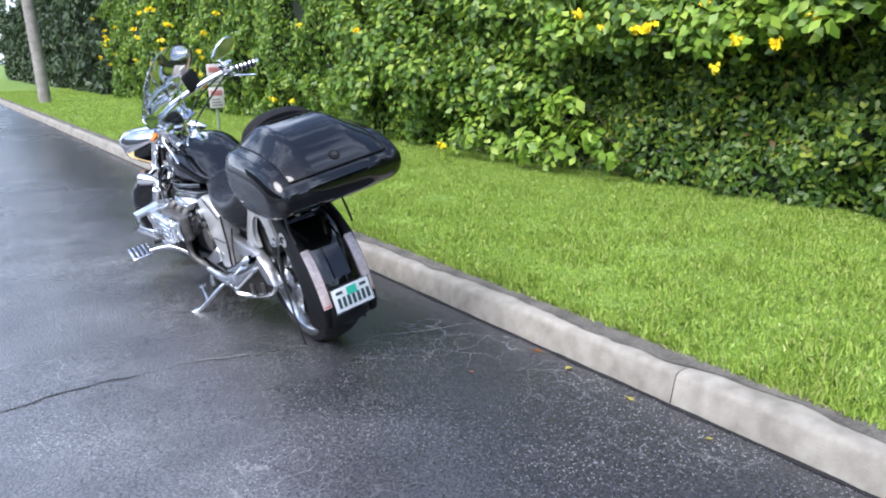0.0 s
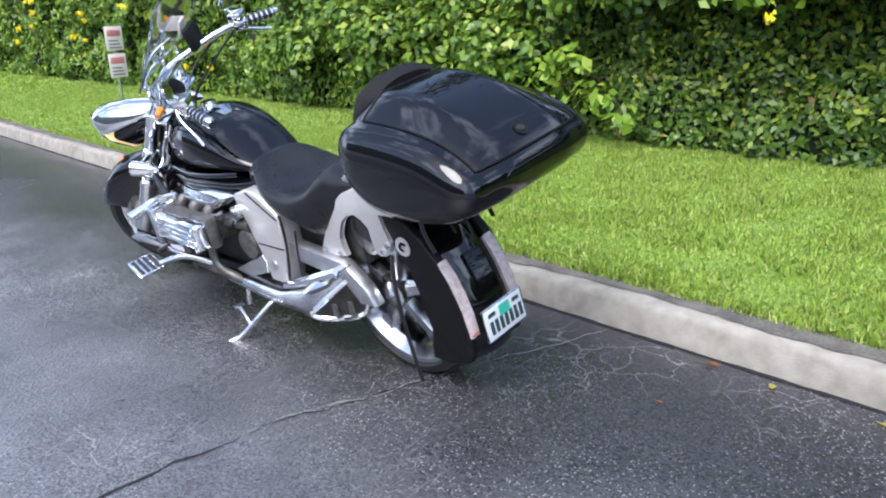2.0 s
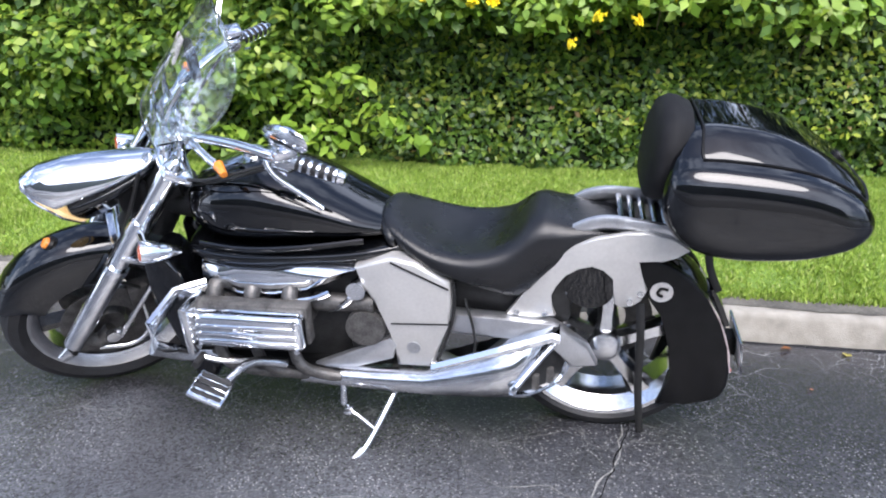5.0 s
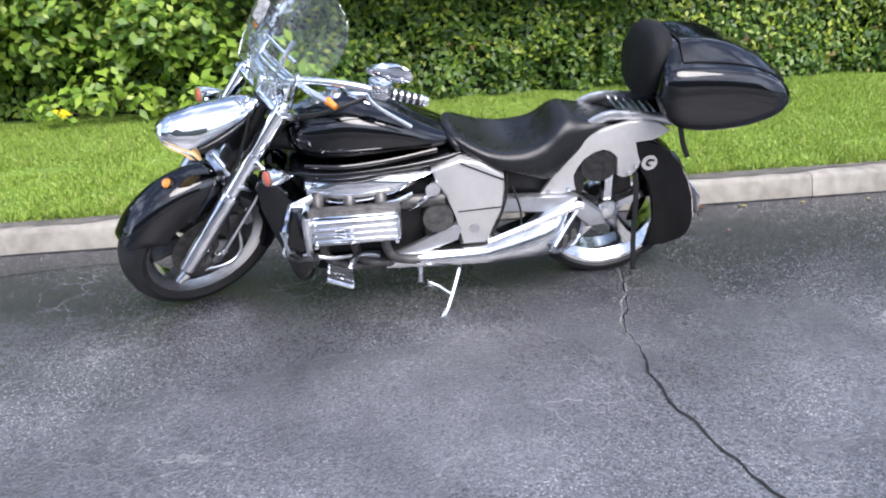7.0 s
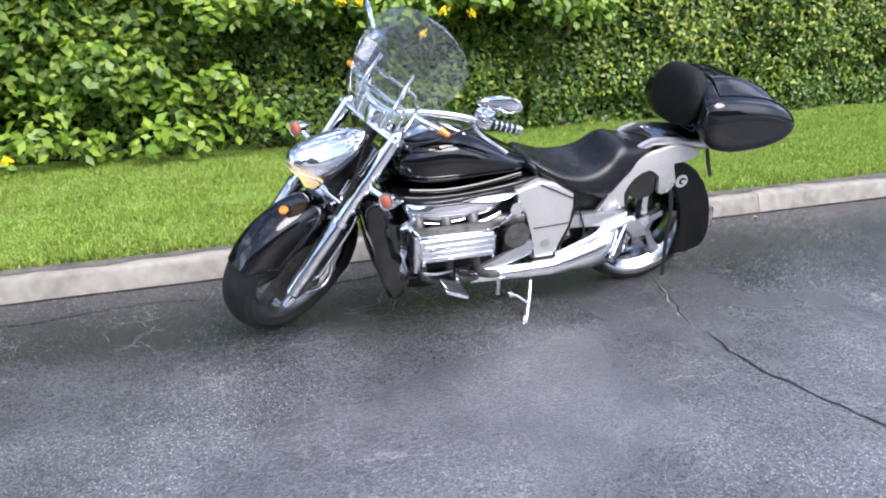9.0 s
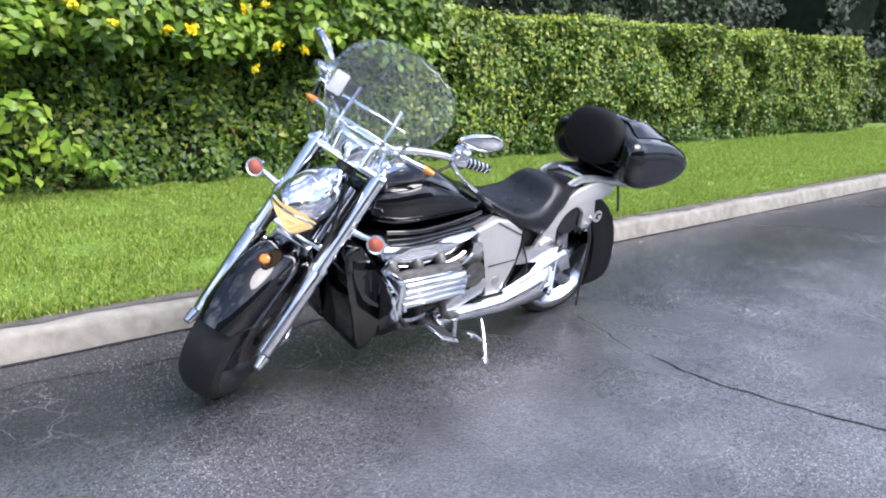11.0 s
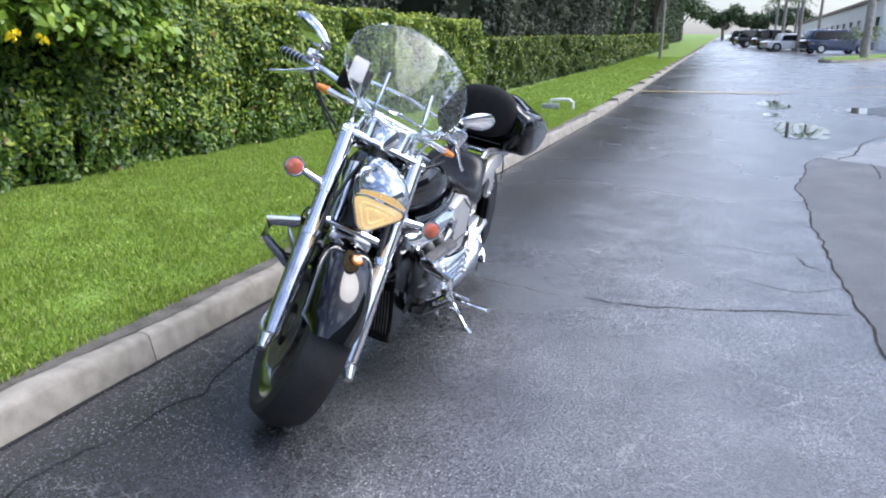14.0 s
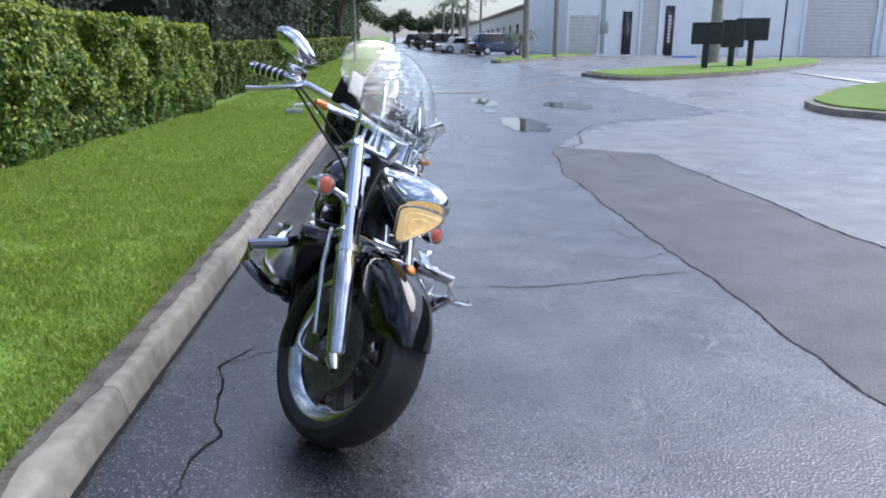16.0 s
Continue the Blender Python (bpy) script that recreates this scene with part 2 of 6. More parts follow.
M_BLACK = mat("black_paint", (0.0020, 0.0023, 0.0030), 0.03, vary=0.3, scale=6, rvary=0.01, spec=0.62)
M_SATIN = mat("satin_black", (0.006, 0.006, 0.0065), 0.40, vary=0.3, scale=30, bump=0.08, bscale=400, spec=0.2)
M_CHROME = mat("chrome", (0.78, 0.80, 0.83), 0.07, 1.0, vary=0.05, scale=9, rvary=0.03)
M_CHROMEW = mat("worn_chrome", (0.62, 0.63, 0.65), 0.17, 1.0, vary=0.15, scale=14, rvary=0.07)
M_SILVER = mat("silver_paint", (0.58, 0.57, 0.55), 0.34, 0.55, vary=0.06, scale=12, coat=0.3)
M_ALU = mat("brushed_aluminium", (0.50, 0.51, 0.53), 0.36, 0.9, vary=0.12, scale=25, rvary=0.08)
M_CAST = mat("dark_cast_metal", (0.13, 0.125, 0.12), 0.5, 0.7, vary=0.4, scale=30, bump=0.3, bscale=160)
M_ENGINE = mat("engine_black", (0.02, 0.02, 0.02), 0.5, 0.2, vary=0.5, scale=25, bump=0.2)
M_LEATHER = mat("black_leather", (0.008, 0.0085, 0.010), 0.30, vary=0.3, scale=12, bump=0.2, bscale=350, rvary=0.06, spec=0.4)
M_FABRIC = mat("black_pad", (0.007, 0.007, 0.008), 0.7, vary=0.35, scale=30, bump=0.5, bscale=500, spec=0.25)
M_RUBBER = mat("tyre_rubber", (0.014, 0.014, 0.015), 0.65, vary=0.45, scale=14, bump=0.3, bscale=250)
M_HOSE = mat("black_cable", (0.008, 0.008, 0.008), 0.45, vary=0.3, scale=40)
M_AMBER = mat("amber_lens", (0.75, 0.24, 0.02), 0.15, vary=0.15, scale=60, coat=0.8)
M_ORANGE = mat("orange_lens", (0.52, 0.13, 0.07), 0.15, vary=0.2, scale=60, coat=0.8)
M_REFLECTOR = mat("warm_reflector", (0.96, 0.76, 0.45), 0.2, 0.35, vary=0.2, scale=22, bump=0.6, bscale=40, rvary=0.1)
lamp_glow = M_REFLECTOR.node_tree.nodes["Principled BSDF"]
lamp_glow.inputs["Emission Color"].default_value, lamp_glow.inputs["Emission Strength"].default_value = (1.0, 0.66, 0.27, 1), 0.42
M_TAIL = mat("tail_lamp_lens", (0.55, 0.46, 0.45), 0.15, vary=0.25, scale=60, coat=0.8)
M_PLATE = mat("plate_white", (0.72, 0.74, 0.74), 0.35, vary=0.05, scale=40)
M_PLATEGREEN = mat("plate_green", (0.05, 0.48, 0.34), 0.4, vary=0.1, scale=60)
M_PLATEINK = mat("plate_ink", (0.02, 0.05, 0.06), 0.5, vary=0.2, scale=60)
M_BADGE = mat("badge_silver", (0.62, 0.60, 0.58), 0.35, 0.5, vary=0.15, scale=60)
M_WALL = mat("white_stucco", (0.78, 0.79, 0.79), 0.85, vary=0.05, scale=0.7, bump=0.2, bscale=40)
M_WALLBEIGE = mat("beige_stucco", (0.62, 0.59, 0.52), 0.85, vary=0.06, scale=0.7, bump=0.2, bscale=40)
M_SHUTTER = mat("roller_shutter", (0.56, 0.56, 0.54), 0.5, 0.1, vary=0.06, scale=2)
M_DARKGLASS = mat("dark_glass", (0.012, 0.013, 0.015), 0.08, vary=0.2, scale=2)
M_BOXGREEN = mat("dark_mailbox", (0.022, 0.026, 0.025), 0.5, vary=0.25, scale=5)
M_WHITEPAINT = mat("white_road_paint", (0.62, 0.62, 0.60), 0.7, vary=0.15, scale=6)
M_YELLOWPAINT = mat("faded_yellow_paint", (0.62, 0.46, 0.20), 0.7, vary=0.25, scale=5)
M_BLUEPAINT = mat("blue_paint", (0.08, 0.18, 0.52), 0.6, vary=0.15, scale=6)
M_ROOFTRIM = mat("brown_fascia", (0.17, 0.12, 0.09), 0.7, vary=0.15, scale=3)
M_CARBLUE = mat("dark_blue_car_paint", (0.018, 0.035, 0.085), 0.2, 0.3, vary=0.1, scale=3, coat=1.0)
M_CARBLACK = mat("black_car_paint", (0.010, 0.010, 0.012), 0.2, 0.2, vary=0.1, scale=3, coat=1.0)
M_CARWHITE = mat("white_car_paint", (0.72, 0.72, 0.72), 0.25, vary=0.04, scale=3, coat=1.0)
M_PIPE = mat("white_plastic_pipe", (0.72, 0.72, 0.70), 0.45, vary=0.08, scale=20)
M_DEADLEAF = mat("dry_leaf", (0.30, 0.13, 0.05), 0.8, vary=0.3, scale=60)
M_YELLOWLEAF = mat("yellowed_leaf", (0.50, 0.44, 0.10), 0.7, vary=0.2, scale=60)


def glass_mat(name, tint, haze):
    m = bpy.data.materials.new(name)
    m.use_nodes = True
    n, l = m.node_tree.nodes, m.node_tree.links
    n.remove(n["Principled BSDF"])
    tr, gl, df, fr = n.new("ShaderNodeBsdfTransparent"), n.new("ShaderNodeBsdfGlossy"), n.new("ShaderNodeBsdfDiffuse"), n.new("ShaderNodeFresnel")
    tr.inputs["Color"].default_value, df.inputs["Color"].default_value = (*tint, 1), (0.75, 0.8, 0.8, 1)
    gl.inputs["Roughness"].default_value, fr.inputs["IOR"].default_value = 0.03, 1.32
    dirt = n.new("ShaderNodeTexNoise")
    dirt.inputs["Scale"].default_value, dirt.inputs["Detail"].default_value = 2.5, 2
    tc = n.new("ShaderNodeTexCoord")
    l.new(tc.outputs["Object"], dirt.inputs["Vector"])
    amount = n.new("ShaderNodeMapRange")
    for k, v in enumerate((0.35, 0.75, haze * 0.3, haze * 1.8)):
        amount.inputs[k + 1].default_value = v
    l.new(dirt.outputs["Fac"], amount.inputs[0])
    m1, m2 = n.new("ShaderNodeMixShader"), n.new("ShaderNodeMixShader")
    l.new(amount.outputs[0], m1.inputs[0])
    l.new(tr.outputs[0], m1.inputs[1])
    l.new(df.outputs[0], m1.inputs[2])
    l.new(fr.outputs[0], m2.inputs[0])
    l.new(m1.outputs[0], m2.inputs[1])
    l.new(gl.outputs[0], m2.inputs[2])
    l.new(m2.outputs[0], n["Material Output"].inputs["Surface"])
    return m


M_SCREEN = glass_mat("clear_windscreen", (0.92, 0.96, 0.955), 0.045)
M_LENS = glass_mat("clear_lens", (0.98, 0.95, 0.88), 0.03)


# ---- mesh helpers ----
def finish(name, bm, material, sharp=38, smooth=True):
    me = bpy.data.meshes.new(name)
    bmesh.ops.recalc_face_normals(bm, faces=bm.faces)
    bm.to_mesh(me)
    bm.free()
    me.materials.append(material)
    if smooth and len(me.polygons):
        me.polygons.foreach_set("use_smooth", [True] * len(me.polygons))
        me.set_sharp_from_angle(angle=radians(sharp))
    return new(name, me)


def part(name, bm, material, parent, label="", sharp=38):
    ob = finish(name, bm, material, sharp)
    ob.parent = parent
    return tagged(ob, label)


def thing(name, bm, material, label, category, group="", kind="", sharp=38):
    return tagged(finish(name, bm, material, sharp), label, category, group, kind)


def empty(name, m, label, category, group="", kind=""):
    ob = new(name)
    ob.matrix_basis = m
    ob.empty_display_size = 0.1
    return tagged(ob, label, category, group, kind)


def loft(rings, cap=True, closed=True, bm=None):
    """A skin over rings of equal count."""
    bm = bm or bmesh.new()
    vs = [[bm.verts.new(p) for p in r] for r in rings]
    k = len(rings[0])
    for a, b in zip(vs, vs[1:]):
        for i in range(k if closed else k - 1):
            j = (i + 1) % k
            bm.faces.new((a[i], a[j], b[j], b[i]))
    if cap and closed:
        bm.faces.new(vs[0][::-1])
        bm.faces.new(vs[-1])
    return bm


def smooth_line(pts, sub=5):
    """A Catmull-Rom line through points."""
    p = [Vector(q) for q in pts]
    out = []
    for i in range(len(p) - 1):
        a, b, c, d = p[max(0, i - 1)], p[i], p[i + 1], p[min(len(p) - 1, i + 2)]
        for s in range(sub):
            t = s / sub
            out.append(0.5 * (2 * b + (c - a) * t + (2 * a - 5 * b + 4 * c - d) * t * t + (3 * b - a - 3 * c + d) * t ** 3))
    return out + [p[-1]]


def tube(pts, r, n=12, sub=0, flat=1.0, bm=None, side=None):
    """A bar of round or flattened section along a line; r may change along it."""
    pts = smooth_line(pts, sub) if sub else [Vector(q) for q in pts]
    rs = r if isinstance(r, (list, tuple)) else [r, r]
    rings, ref = [], Vector(side or (0.13, 0.21, 0.97))
    for i, p in enumerate(pts):
        d = (pts[min(i + 1, len(pts) - 1)] - pts[max(i - 1, 0)]).normalized()
        e = d.cross(ref).normalized()
        f = e.cross(d).normalized()
        s = i / max(1, len(pts) - 1) * (len(rs) - 1)
        k = min(int(s), len(rs) - 2)
        rad = rs[k] + (rs[k + 1] - rs[k]) * (s - k)
        rings.append([p + e * (rad * math.cos(2 * math.pi * j / n)) + f * (rad * flat * math.sin(2 * math.pi * j / n)) for j in range(n)])
    return loft(rings, bm=bm)


def block(x0, x1, y0, y1, z0, z1, bev=0.0, seg=2, bm=None, m=None):
    own = bm is None
    bm = bm or bmesh.new()
    r = bmesh.ops.create_cube(bm, size=1, matrix=Matrix.LocRotScale(((x0 + x1) / 2, (y0 + y1) / 2, (z0 + z1) / 2), None, (x1 - x0, y1 - y0, z1 - z0)))
    if bev:
        bmesh.ops.bevel(bm, geom=list({e for v in r["verts"] for e in v.link_edges}), offset=bev, segments=seg, affect="EDGES", profile=0.5)
    if m is not None and own:
        bm.transform(m)
    return bm


def prism(poly, v0, v1, bev=0.0, seg=2, axis="v"):
    """A plate: an outline in the (u, w) plane, thick from v0 to v1; with axis z an outline on the ground."""
    bm = bmesh.new()
    put = (lambda a, b, c: (a, c, b)) if axis == "v" else (lambda a, b, c: (a, b, c))
    lo, hi = [bm.verts.new(put(a, b, v0)) for a, b in poly], [bm.verts.new(put(a, b, v1)) for a, b in poly]
    caps = [bm.faces.new(lo[::-1]), bm.faces.new(hi)]
    for i in range(len(poly)):
        j = (i + 1) % len(poly)
        bm.faces.new((lo[i], lo[j], hi[j], hi[i]))
    if bev:
        bmesh.ops.bevel(bm, geom=list({e for f in caps for e in f.edges}), offset=bev, segments=seg, affect="EDGES", profile=0.5)
    return bm


def soft_poly(poly, sub=4):
    """An outline rounded into a closed curve."""
    p = [Vector((*q, 0)) for q in poly]
    n, out = len(p), []
    for i in range(n):
        a, b, c, d = p[i - 1], p[i], p[(i + 1) % n], p[(i + 2) % n]
        for s in range(sub):
            t = s / sub
            q = 0.5 * (2 * b + (c - a) * t + (2 * a - 5 * b + 4 * c - d) * t * t + (3 * b - a - 3 * c + d) * t ** 3)
            out.append((q.x, q.y))
    return out


def revolve(profile, n=48, m=None, closed=True):
    """A ring: a profile of (radius, height) turned about the z axis, then placed by m."""
    rings = [[(r * math.cos(2 * math.pi * k / n), r * math.sin(2 * math.pi * k / n), z) for r, z in profile] for k in range(n)]
    bm = bmesh.new()
    vs = [[bm.verts.new(p) for p in r] for r in rings]
    k = len(profile)
    for a in range(n):
        b = (a + 1) % n
        for i in range(k if closed else k - 1):
            j = (i + 1) % k
            bm.faces.new((vs[a][i], vs[b][i], vs[b][j], vs[a][j]))
    bmesh.ops.remove_doubles(bm, verts=bm.verts, dist=1e-6)
    if m is not None:
        bm.transform(m)
    return bm


def mirrored(bm):
    """A copy on the other side of the bike's middle."""
    b2 = bm.copy()
    b2.transform(Matrix.Diagonal((1, -1, 1, 1)))
    return b2


def superellipse(cx, cy, a, b, p, n=28):
    out = []
    for k in range(n):
        t = 2 * math.pi * k / n
        c, s = math.cos(t), math.sin(t)
        out.append((cx + a * math.copysign(abs(c) ** (2 / p), c), cy + b * math.copysign(abs(s) ** (2 / p), s)))
    return out


def raw(name, verts, faces, material, smooth=False):
    me = bpy.data.meshes.new(name)
    verts, faces = np.asarray(verts, np.float32), np.asarray(faces, np.int32)
    k = faces.shape[1]
    me.vertices.add(len(verts))
    me.vertices.foreach_set("co", verts.ravel())
    me.loops.add(faces.size)
    me.loops.foreach_set("vertex_index", faces.ravel())
    me.polygons.add(len(faces))
    me.polygons.foreach_set("loop_start", np.arange(0, faces.size, k, dtype=np.int32))
    me.update(calc_edges=True)
    me.materials.append(material)
    return new(name, me)


def leaf_cloud(name, pos, normal, size, material, rng, aspect=0.5, fold=0.18, droop=0.3):
    """Many separate leaves, each a folded four-cornered blade round its place."""
    n = len(pos)
    nrm = normal / (np.linalg.norm(normal, axis=1, keepdims=True) + 1e-9)
    d = rng.normal(size=(n, 3))
    d[:, 2] -= droop
    d -= nrm * np.sum(d * nrm, axis=1, keepdims=True)
    d /= np.linalg.norm(d, axis=1, keepdims=True) + 1e-9
    s = np.cross(nrm, d)
    L = size * rng.uniform(0.65, 1.35, n)
    W = L * aspect * 0.5
    base, tip = pos - d * (L / 2)[:, None], pos + d * (L / 2)[:, None]
    up = nrm * (L * fold)[:, None]
    a, b = pos + s * W[:, None] + up * 0.6 - d * (L * 0.06)[:, None], pos - s * W[:, None] + up * 0.6 - d * (L * 0.06)[:, None]
    verts = np.stack([base, a, tip, b], 1).reshape(-1, 3)
    return raw(name, verts, np.arange(4 * n).reshape(n, 4), material)


# ---- ground ----
def sheet(name, x0, x1, y0, y1, z, material, label, category):
    bm = bmesh.new()
    bm.faces.new([bm.verts.new(p) for p in ((x0, y0, z), (x1, y0, z), (x1, y1, z), (x0, y1, z))])
    return thing(name, bm, material, label, category, kind="structure")


KERB_X, KERB_TOP = 2.272, 0.126


def rise(y):
    """The road climbs gently past the first stretch."""
    return 0.02 * max(0.0, -8.0 - y)



sheet("ground", -900, 900, -900, 900, -0.30, M_SOIL, "flat ground reaching the horizon under road and lawn", "ground")


def strip(name, left, right, material, label):
    """A band of paving between two wandering edges, each a function of y."""
    ys = np.concatenate([np.arange(-400, -12, 4.0), np.arange(-12, 12, 0.12), np.arange(12, 401, 4.0)])
    bm = loft([[(left(y), y, rise(y)), (right(y), y, rise(y))] for y in ys], cap=False, closed=False)
    return thing(name, bm, material, label, "road", kind="structure")


def wander(y, x0, lean, amp, seed):
    return x0 + lean * y + amp * noise.noise((y * 1.3, seed, 0.5)) + amp * 0.4 * noise.noise((y * 7, seed, 2.5))


def edge_a(y):
    x = float(np.interp(-y, (1.0, 3.2, 5.3, 7.0, 8.0, 9.0), (-0.64, -0.95, -1.9, -3.0, -4.6, -6.0)))
    return wander(y, x, 0.0, 0.05, 3.1)


def edge_b(y):
    a, k = edge_a(y), min(1.0, max(0.0, (y + 3.5) / 0.8))
    return a - 0.001 - k * max(0.0, a - wander(y, -2.17, 0.0, 0.06, 8.4))


strip("road", edge_a, lambda y: KERB_X + 0.004, M_ROAD, "damp black sealed asphalt road with hairline cracks")
strip("road_lane", edge_b, edge_a, M_LANE, "older grey asphalt lane beside the sealed road")
strip("parking_lot", lambda y: -400.0, edge_b, M_LOT, "pale wet asphalt of the parking lot")


def ribbon(pts, width, rng, jitter=0.02, step=0.035, z=0.003):
    """A crack: a thin jagged band of uneven width along a line on the ground."""
    line = [Vector((*p, 0)) for p in pts]
    out = []
    for a, b in zip(line, line[1:]):
        n = max(1, int((b - a).length / step))
        out += [a.lerp(b, k / n) for k in range(n)]
    out.append(line[-1])
    rings, off = [], 0.0
    for i, p in enumerate(out):
        d = (out[min(i + 1, len(out) - 1)] - out[max(i - 1, 0)]).normalized()
        e = Vector((-d.y, d.x, 0))
        off = off * 0.7 + rng.uniform(-jitter, jitter) * 0.5
        w = width * rng.uniform(0.35, 1.0) * min(1, 0.25 + i / 6, 0.25 + (len(out) - 1 - i) / 6)
        q = p + e * off
        rings.append([(q.x - e.x * w / 2, q.y - e.y * w / 2, z), (q.x + e.x * w / 2, q.y + e.y * w / 2, z)])
    return loft(rings, cap=False, closed=False)


crng = random.Random(5)
CRACKS = [
    # pale ribbon paints the light caught along the dark crack listed next
    ([(1.50, 2.90), (1.33, 2.915), (1.20, 2.945), (1.01, 3.025), (0.78, 3.045)], 0.009, M_CRACKPALE),
    ([(1.50, 2.88), (1.33, 2.90), (1.20, 2.93), (1.01, 3.01), (0.80, 3.03)], 0.008, M_CRACK),
    ([(1.01, 3.01), (1.08, 3.12), (1.05, 3.26), (1.12, 3.38)], 0.005, M_CRACKPALE),
    ([(0.80, 3.03), (0.47, 3.05), (0.20, 3.01), (-0.05, 2.94), (-0.28, 2.85), (-0.6, 2.8)], 0.014, M_CRACK),
    ([(1.96, 5.07), (1.95, 4.87), (1.90, 4.70), (1.96, 4.57), (1.99, 4.33), (2.04, 4.10), (1.90, 3.87)], 0.015, M_CRACK),
    ([(2.06, 4.10), (1.85, 3.95), (1.7, 3.93)], 0.008, M_CRACK),
    ([(1.96, 5.07), (2.04, 5.4), (1.95, 5.9), (2.0, 6.6)], 0.012, M_CRACK),
    ([(1.50, 2.88), (1.75, 2.80), (2.0, 2.72), (2.24, 2.66)], 0.006, M_CRACKPALE),
    ([(-0.66, 2.3), (-0.35, 2.5), (-0.1, 2.35), (0.1, 2.4)], 0.010, M_CRACK),
    ([(-0.66, 2.1), (-0.45, 1.9), (-0.4, 1.6)], 0.010, M_CRACK),
    ([(-0.66, 1.5), (-0.3, 1.7), (0.05, 1.6), (0.3, 1.68)], 0.008, M_CRACK),
    ([(-0.93, -3.3), (-1.25, -3.3), (-1.55, -3.9), (-1.84, -5.3), (-2.4, -6.6), (-3.2, -7.4), (-4.7, -8.2)], 0.03, M_CRACK),
    ([(0.2, -3.5), (-0.36, -3.36), (-0.5, -3.5)], 0.015, M_CRACK),
    ([(-1.62, -3.2), (-1.56, -2.3), (-1.5, -1.9)], 0.02, M_CRACK),
    ([(-5.2, -6.9), (-5.4, -6.5), (-5.75, -5.4)], 0.03, M_CRACK),
]
for pts, w, m_crack in CRACKS:
    thing("road_crack", ribbon(pts, w, crng), m_crack, "jagged crack across the damp asphalt", "crack", kind="structure")
for f, w, y0, y1 in ((edge_a, 0.02, -3.0, 7.5), (edge_b, 0.03, -2.7, 7.5)):
    ys = np.arange(y0, y1, 0.06)
    thing("road_seam", ribbon([(f(y), y) for y in ys], w, crng, 0.012, 0.06), M_CRACK, "open seam between two layers of asphalt", "seam", kind="structure")
thing("kerb_joint_gap", ribbon([(KERB_X - 0.006, y) for y in np.arange(-20, 20, 0.1)], 0.03, crng, 0.006, 0.1, 0.0025), M_CRACK, "dark gap where asphalt meets the kerb", "seam", kind="structure")


def puddle(cx, cy, a, b, seed):
    bm = bmesh.new()
    vs = []
    for k in range(64):
        t = 2 * math.pi * k / 64
        r = 1 + 0.45 * noise.noise((math.cos(t) * 1.6, math.sin(t) * 1.6, seed)) + 0.2 * noise.noise((math.cos(t) * 5, math.sin(t) * 5, seed))
        vs.append(bm.verts.new((cx + a * r * math.cos(t), cy + b * r * math.sin(t), rise(cy + b * r * math.sin(t)) + 0.006)))
    bm.faces.new(vs)
    return thing("puddle", bm, M_WATER, "still puddle of rainwater on the asphalt", "puddle", kind="structure")


puddle(-1.15, -6.9, 0.42, 1.35, 1.0)
puddle(-1.05, -11.9, 0.32, 1.3, 4.0)
puddle(-0.85, -9.5, 0.16, 0.4, 7.0)
puddle(-3.0, -11.0, 0.5, 1.0, 9.0)


def painted_line(pts, w, material, label):
    bm = loft([[(x - w * nx, y - w * ny, rise(y) + 0.03), (x + w * nx, y + w * ny, rise(y) + 0.03)] for x, y, nx, ny in pts], cap=False, closed=False)
    thing("road_marking", bm, material, label, "road marking", kind="structure")


painted_line([(2.2, -14.5, 0, 1), (-0.1, -14.95, 0, 1), (-1.3, -15.15, 0, 1)], 0.10, M_YELLOWPAINT, "faded yellow painted line across the road")
painted_line([(-1.3, -15.15, 0.3, 0.9), (-2.35, -16.6, 0.6, 0.8), (-5.4, -20.4, 0.8, 0.6)], 0.11, M_YELLOWPAINT, "faded yellow painted line across the road")
painted_line([(-17.3, -27.8, 0.2, 1), (-16.2, -18.7, 0.9, 0.2)], 0.5, M_WHITEPAINT, "white painted bar on the lot")
painted_line([(-24, -40.0, 0.2, 1), (-38, -41.0, 0.2, 1)], 0.3, M_WHITEPAINT, "white painted parking line")

# ---- kerb and lawn ----
JOINT_Y, JOINT_STEP = 1.517, 3.010


def kerb_piece(length):
    """One cast kerb stone: sloping face, rounded nose, flat top."""
    prof = [(0.0, -0.05), (0.004, 0.0), (0.026, 0.098), (0.034, 0.114), (0.05, 0.122), (0.10, 0.124), (0.197, 0.122), (0.200, -0.05)]
    ys = np.linspace(0.0025, length - 0.0025, 14)
    rings = []
    for i, y in enumerate(ys):
        s = 0.003 if i in (0, 13) else 0.0
        rings.append([(x + (s if x < 0.06 else 0) + 0.0015 * noise.noise((y * 3, x * 20, 1)), y, z - (s if z > 0.05 else 0) + 0.0015 * noise.noise((y * 4, x * 9, 7))) for x, z in prof])
    return loft(rings)


